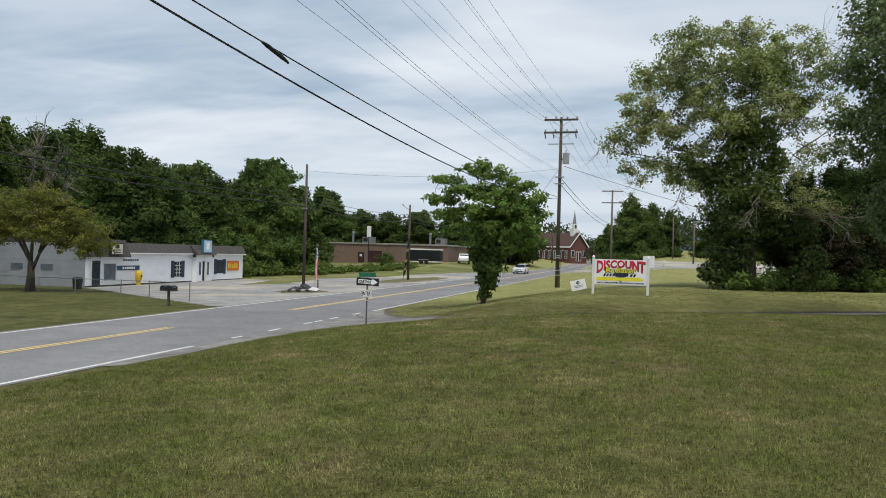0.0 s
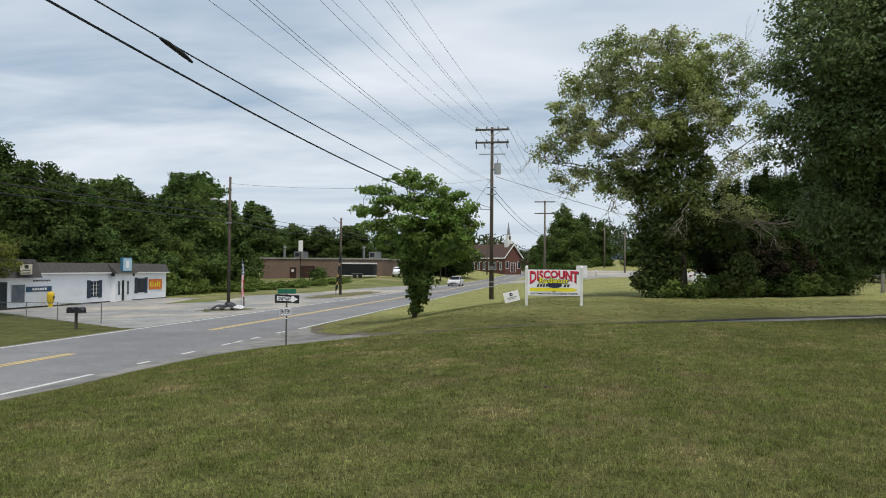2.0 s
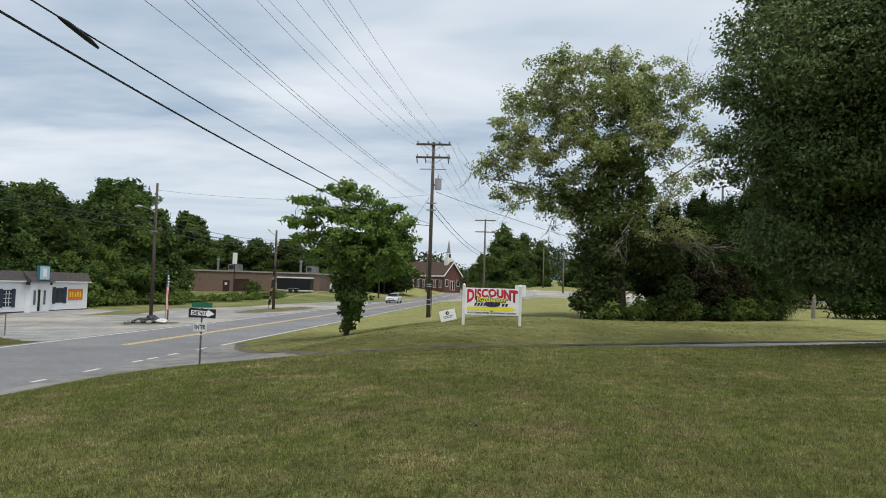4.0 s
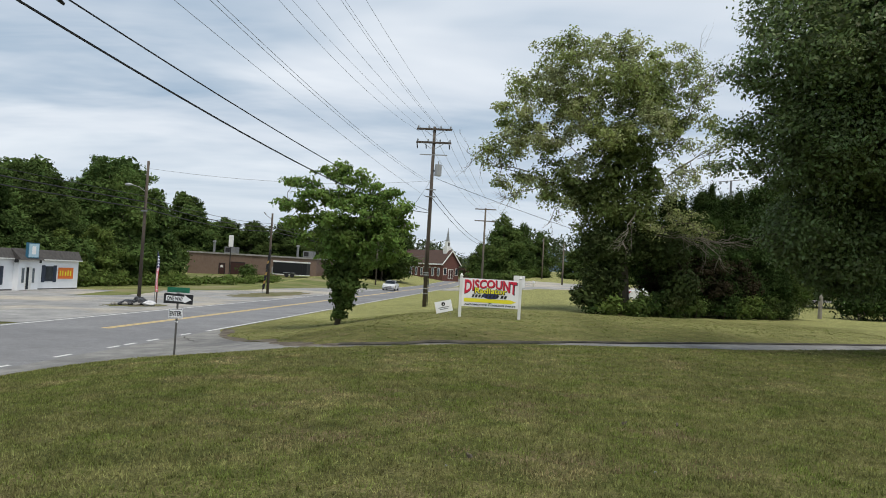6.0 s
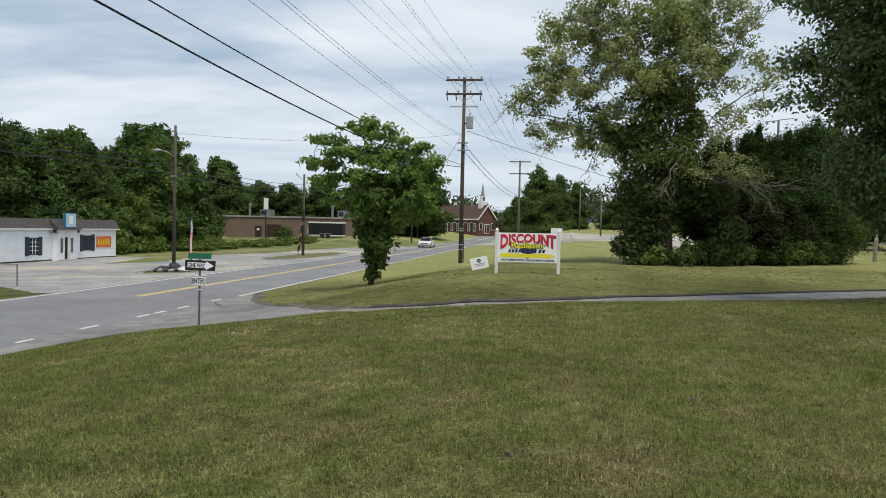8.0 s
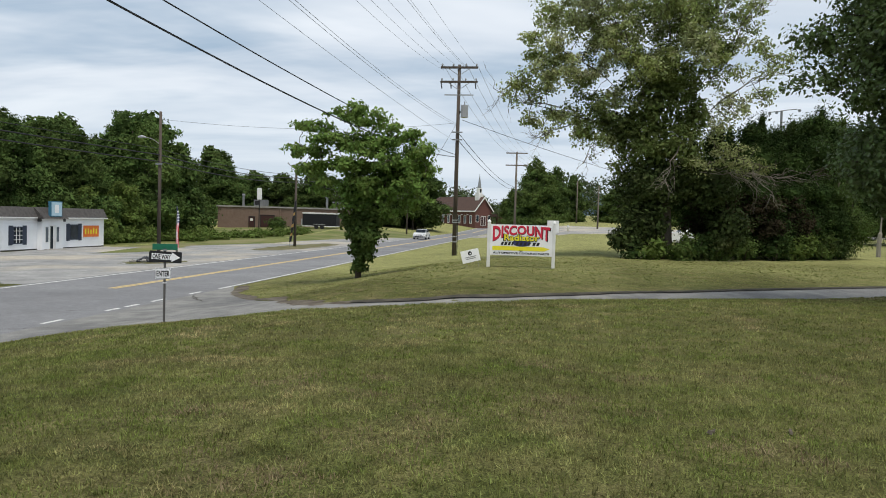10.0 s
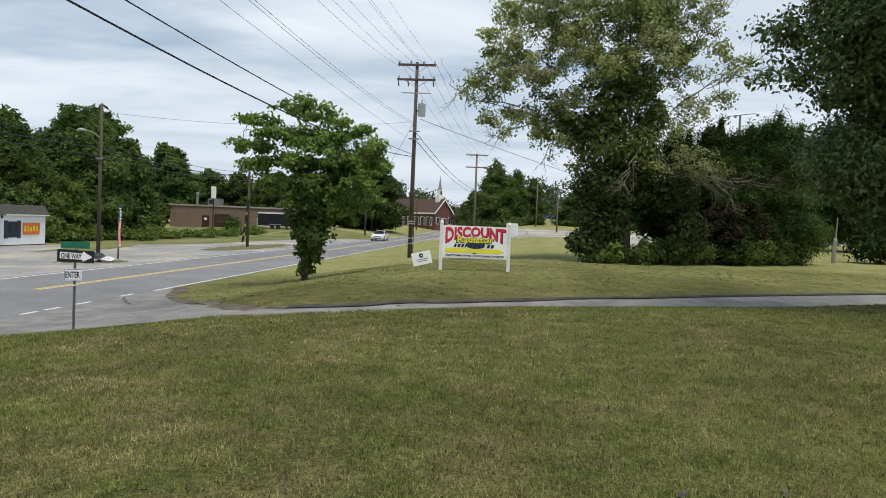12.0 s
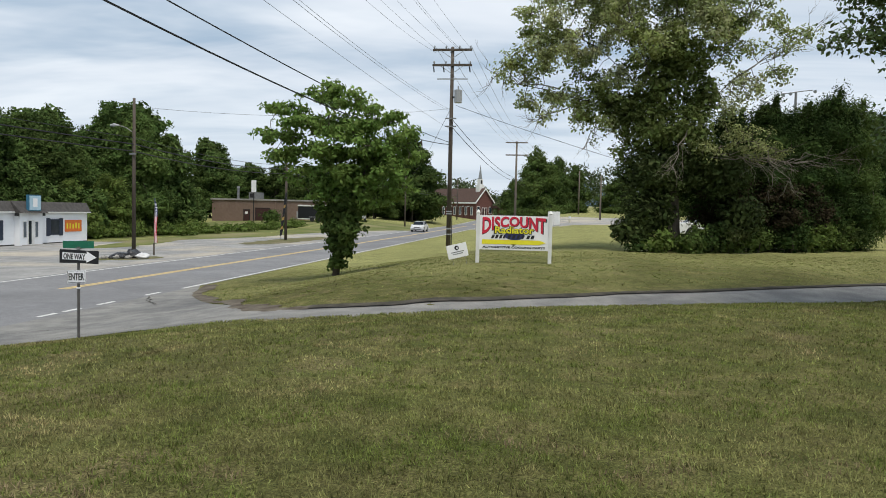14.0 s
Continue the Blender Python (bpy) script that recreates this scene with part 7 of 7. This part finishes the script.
# ---- worn patches and fallen bits on the lawn ----
WORN = ((1.52, 9.66, 0.3), (1.42, 10.95, 0.26), (1.62, 10.75, 0.2), (0.18, 11.9, 0.24), (-0.05, 13.3, 0.2), (-0.35, 9.6, 0.2), (0.62, 9.5, 0.3), (0.75, 11.65, 0.16), (-1.3, 11.9, 0.22), (0.45, 7.9, 0.3), (2.6, 13.4, 0.24), (-1.38, 9.92, 0.34), (-0.93, 10.71, 0.3), (-0.06, 9.47, 0.24), (0.12, 11.4, 0.22), (-2.44, 11.29, 0.28), (-0.82, 11.11, 0.2), (0.24, 13.12, 0.2), (-2.15, 12.23, 0.26), (-1.37, 12.45, 0.18), (0.81, 12.83, 0.24), (1.7, 13.13, 0.22), (1.2, 8.36, 0.2), (0.04, 7.27, 0.22))


def worn(x, y):
    """How far inside a worn patch a place lies, 1 at the middle, below 0 outside; ragged edges."""
    d = np.full(np.shape(x), -1.0)
    rag = 0.22 * np.sin(x * 17 + 2 * np.sin(y * 11)) + 0.2 * np.sin(y * 23 + x * 7)
    for cx, cy, r in WORN:
        d = np.maximum(d, 1 - np.hypot((x - cx) / (1.5 * r), (y - cy) / r))
    return d + rag


for k, (x, y, a) in enumerate(((1.12, 11.22, 20), (1.64, 11.33, 80), (-0.26, 9.48, 140))):
    lf = thing("fallen_leaf", x, y, None, a, "dark curled fallen leaf on the grass", "leaf", "fallen leaves")
    part("blade", prism([(-0.026, 0.012), (-0.01, 0.03), (0.012, 0.024), (0.028, 0.036), (0.018, 0.01), (0.0, 0.0)], (-0.01, 0.01), "y"), M_DIRT, lf)
for k, (x, y, a) in enumerate(((1.07, 9.44, 15), (-0.41, 9.2, 50))):
    lf = thing("litter_scrap", x, y, None, a, "small pale scrap of paper on the grass", "litter", "litter")
    part("scrap", prism([(-0.009, 0.0), (0.009, 0.006), (0.008, 0.014), (-0.007, 0.015)], (-0.004, 0.004), "y"), M_CERAMIC, lf)

# ---- lawn blades ----
rngg = np.random.default_rng(9)


def blades(n, x0, x1, y0, y1, ln, wd, keep):
    x, y = rngg.uniform(x0, x1, n), rngg.uniform(y0, y1, n)
    h = n // 2
    c = rngg.integers(0, h // 14, h)
    cx, cy = rngg.uniform(x0, x1, h // 14), rngg.uniform(y0, y1, h // 14)
    x[:h], y[:h] = cx[c] + rngg.normal(size=h) * 0.03, cy[c] + rngg.normal(size=h) * 0.03
    k = keep(x, y)
    return x[k], y[k], np.full(k.sum(), ln), np.full(k.sum(), wd)


fan = lambda x, y: np.abs(x + 0.2) < 2.5 + 0.85 * y
lawn_ok = lambda x, y: (ground_z(x, y) > -1.46) & ((y < np.interp(x, (-11.6, -9.6, -7.9, -6.2, -4.4, -2.4, -0.6, 2, 5.5, 10.5, 21), (14.5, 16.6, 18.4, 19.6, 20.2, 20.5, 21, 22.4, 24.3, 27.2, 33.2)) - 0.2) | (y > np.interp(x, (-11.3, -10.3, -8, -6, -2.5, 16), (36.0, 31.4, 27.2, 24.6, 24.3, 35.6))))
sets = [blades(620000, -7.5, 9, 2.5, 14.5, 0.034, 0.0046, lambda x, y: fan(x, y) & lawn_ok(x, y) & (rngg.random(len(x)) > 0.35 * worn(x, y))),
        blades(200000, -9, 13, 14.5, 22.5, 0.034, 0.007, lambda x, y: fan(x, y) & lawn_ok(x, y)),
        blades(60000, -11.2, 16, 23, 42, 0.03, 0.015, lambda x, y: lawn_ok(x, y))]
bx, by, bl, bw = (np.concatenate(q) for q in zip(*sets))
nb = len(bx)
bl = bl * rngg.uniform(0.5, 1.5, nb)
ang = rngg.uniform(0, 6.283, nb)
lean = rngg.uniform(0.3, 0.96, nb)
bz = ground_z(bx, by) - 0.004
root = np.stack([bx, by, bz], -1)
side = np.stack([np.cos(ang), np.sin(ang), 0 * ang], -1) * bw[:, None]
la = ang + 1.571 + rngg.uniform(-0.45, 0.45, nb)
tip = root + np.stack([np.cos(la) * lean, np.sin(la) * lean, np.sqrt(1 - lean ** 2)], -1) * bl[:, None]
bv = np.stack([root - side, root + side, tip], 1).reshape(-1, 3).astype(np.float32)
dry = rngg.random(nb) < np.clip(1.0 * worn(bx, by), 0, 0.85)


def blade_mesh(name, v, mat, label):
    n = len(v)
    me = bpy.data.meshes.new(name)
    me.vertices.add(3 * n)
    me.vertices.foreach_set("co", v.ravel())
    me.loops.add(3 * n)
    me.loops.foreach_set("vertex_index", np.arange(3 * n, dtype=np.int32))
    me.polygons.add(n)
    me.polygons.foreach_set("loop_start", np.arange(0, 3 * n, 3, dtype=np.int32))
    me.polygons.foreach_set("loop_total", np.full(n, 3, dtype=np.int32))
    me.update(calc_edges=True)
    me.materials.append(mat)
    tagged(new(name, me), label, "grass", kind="stuff")


bv = bv.reshape(-1, 3, 3)
blade_mesh("lawn_grass", bv[~dry], M_BLADE, "short mown grass blades, green with dry tips")
blade_mesh("dry_grass", bv[dry], M_DRYBLADE, "dry tan grass in worn spots of the lawn")
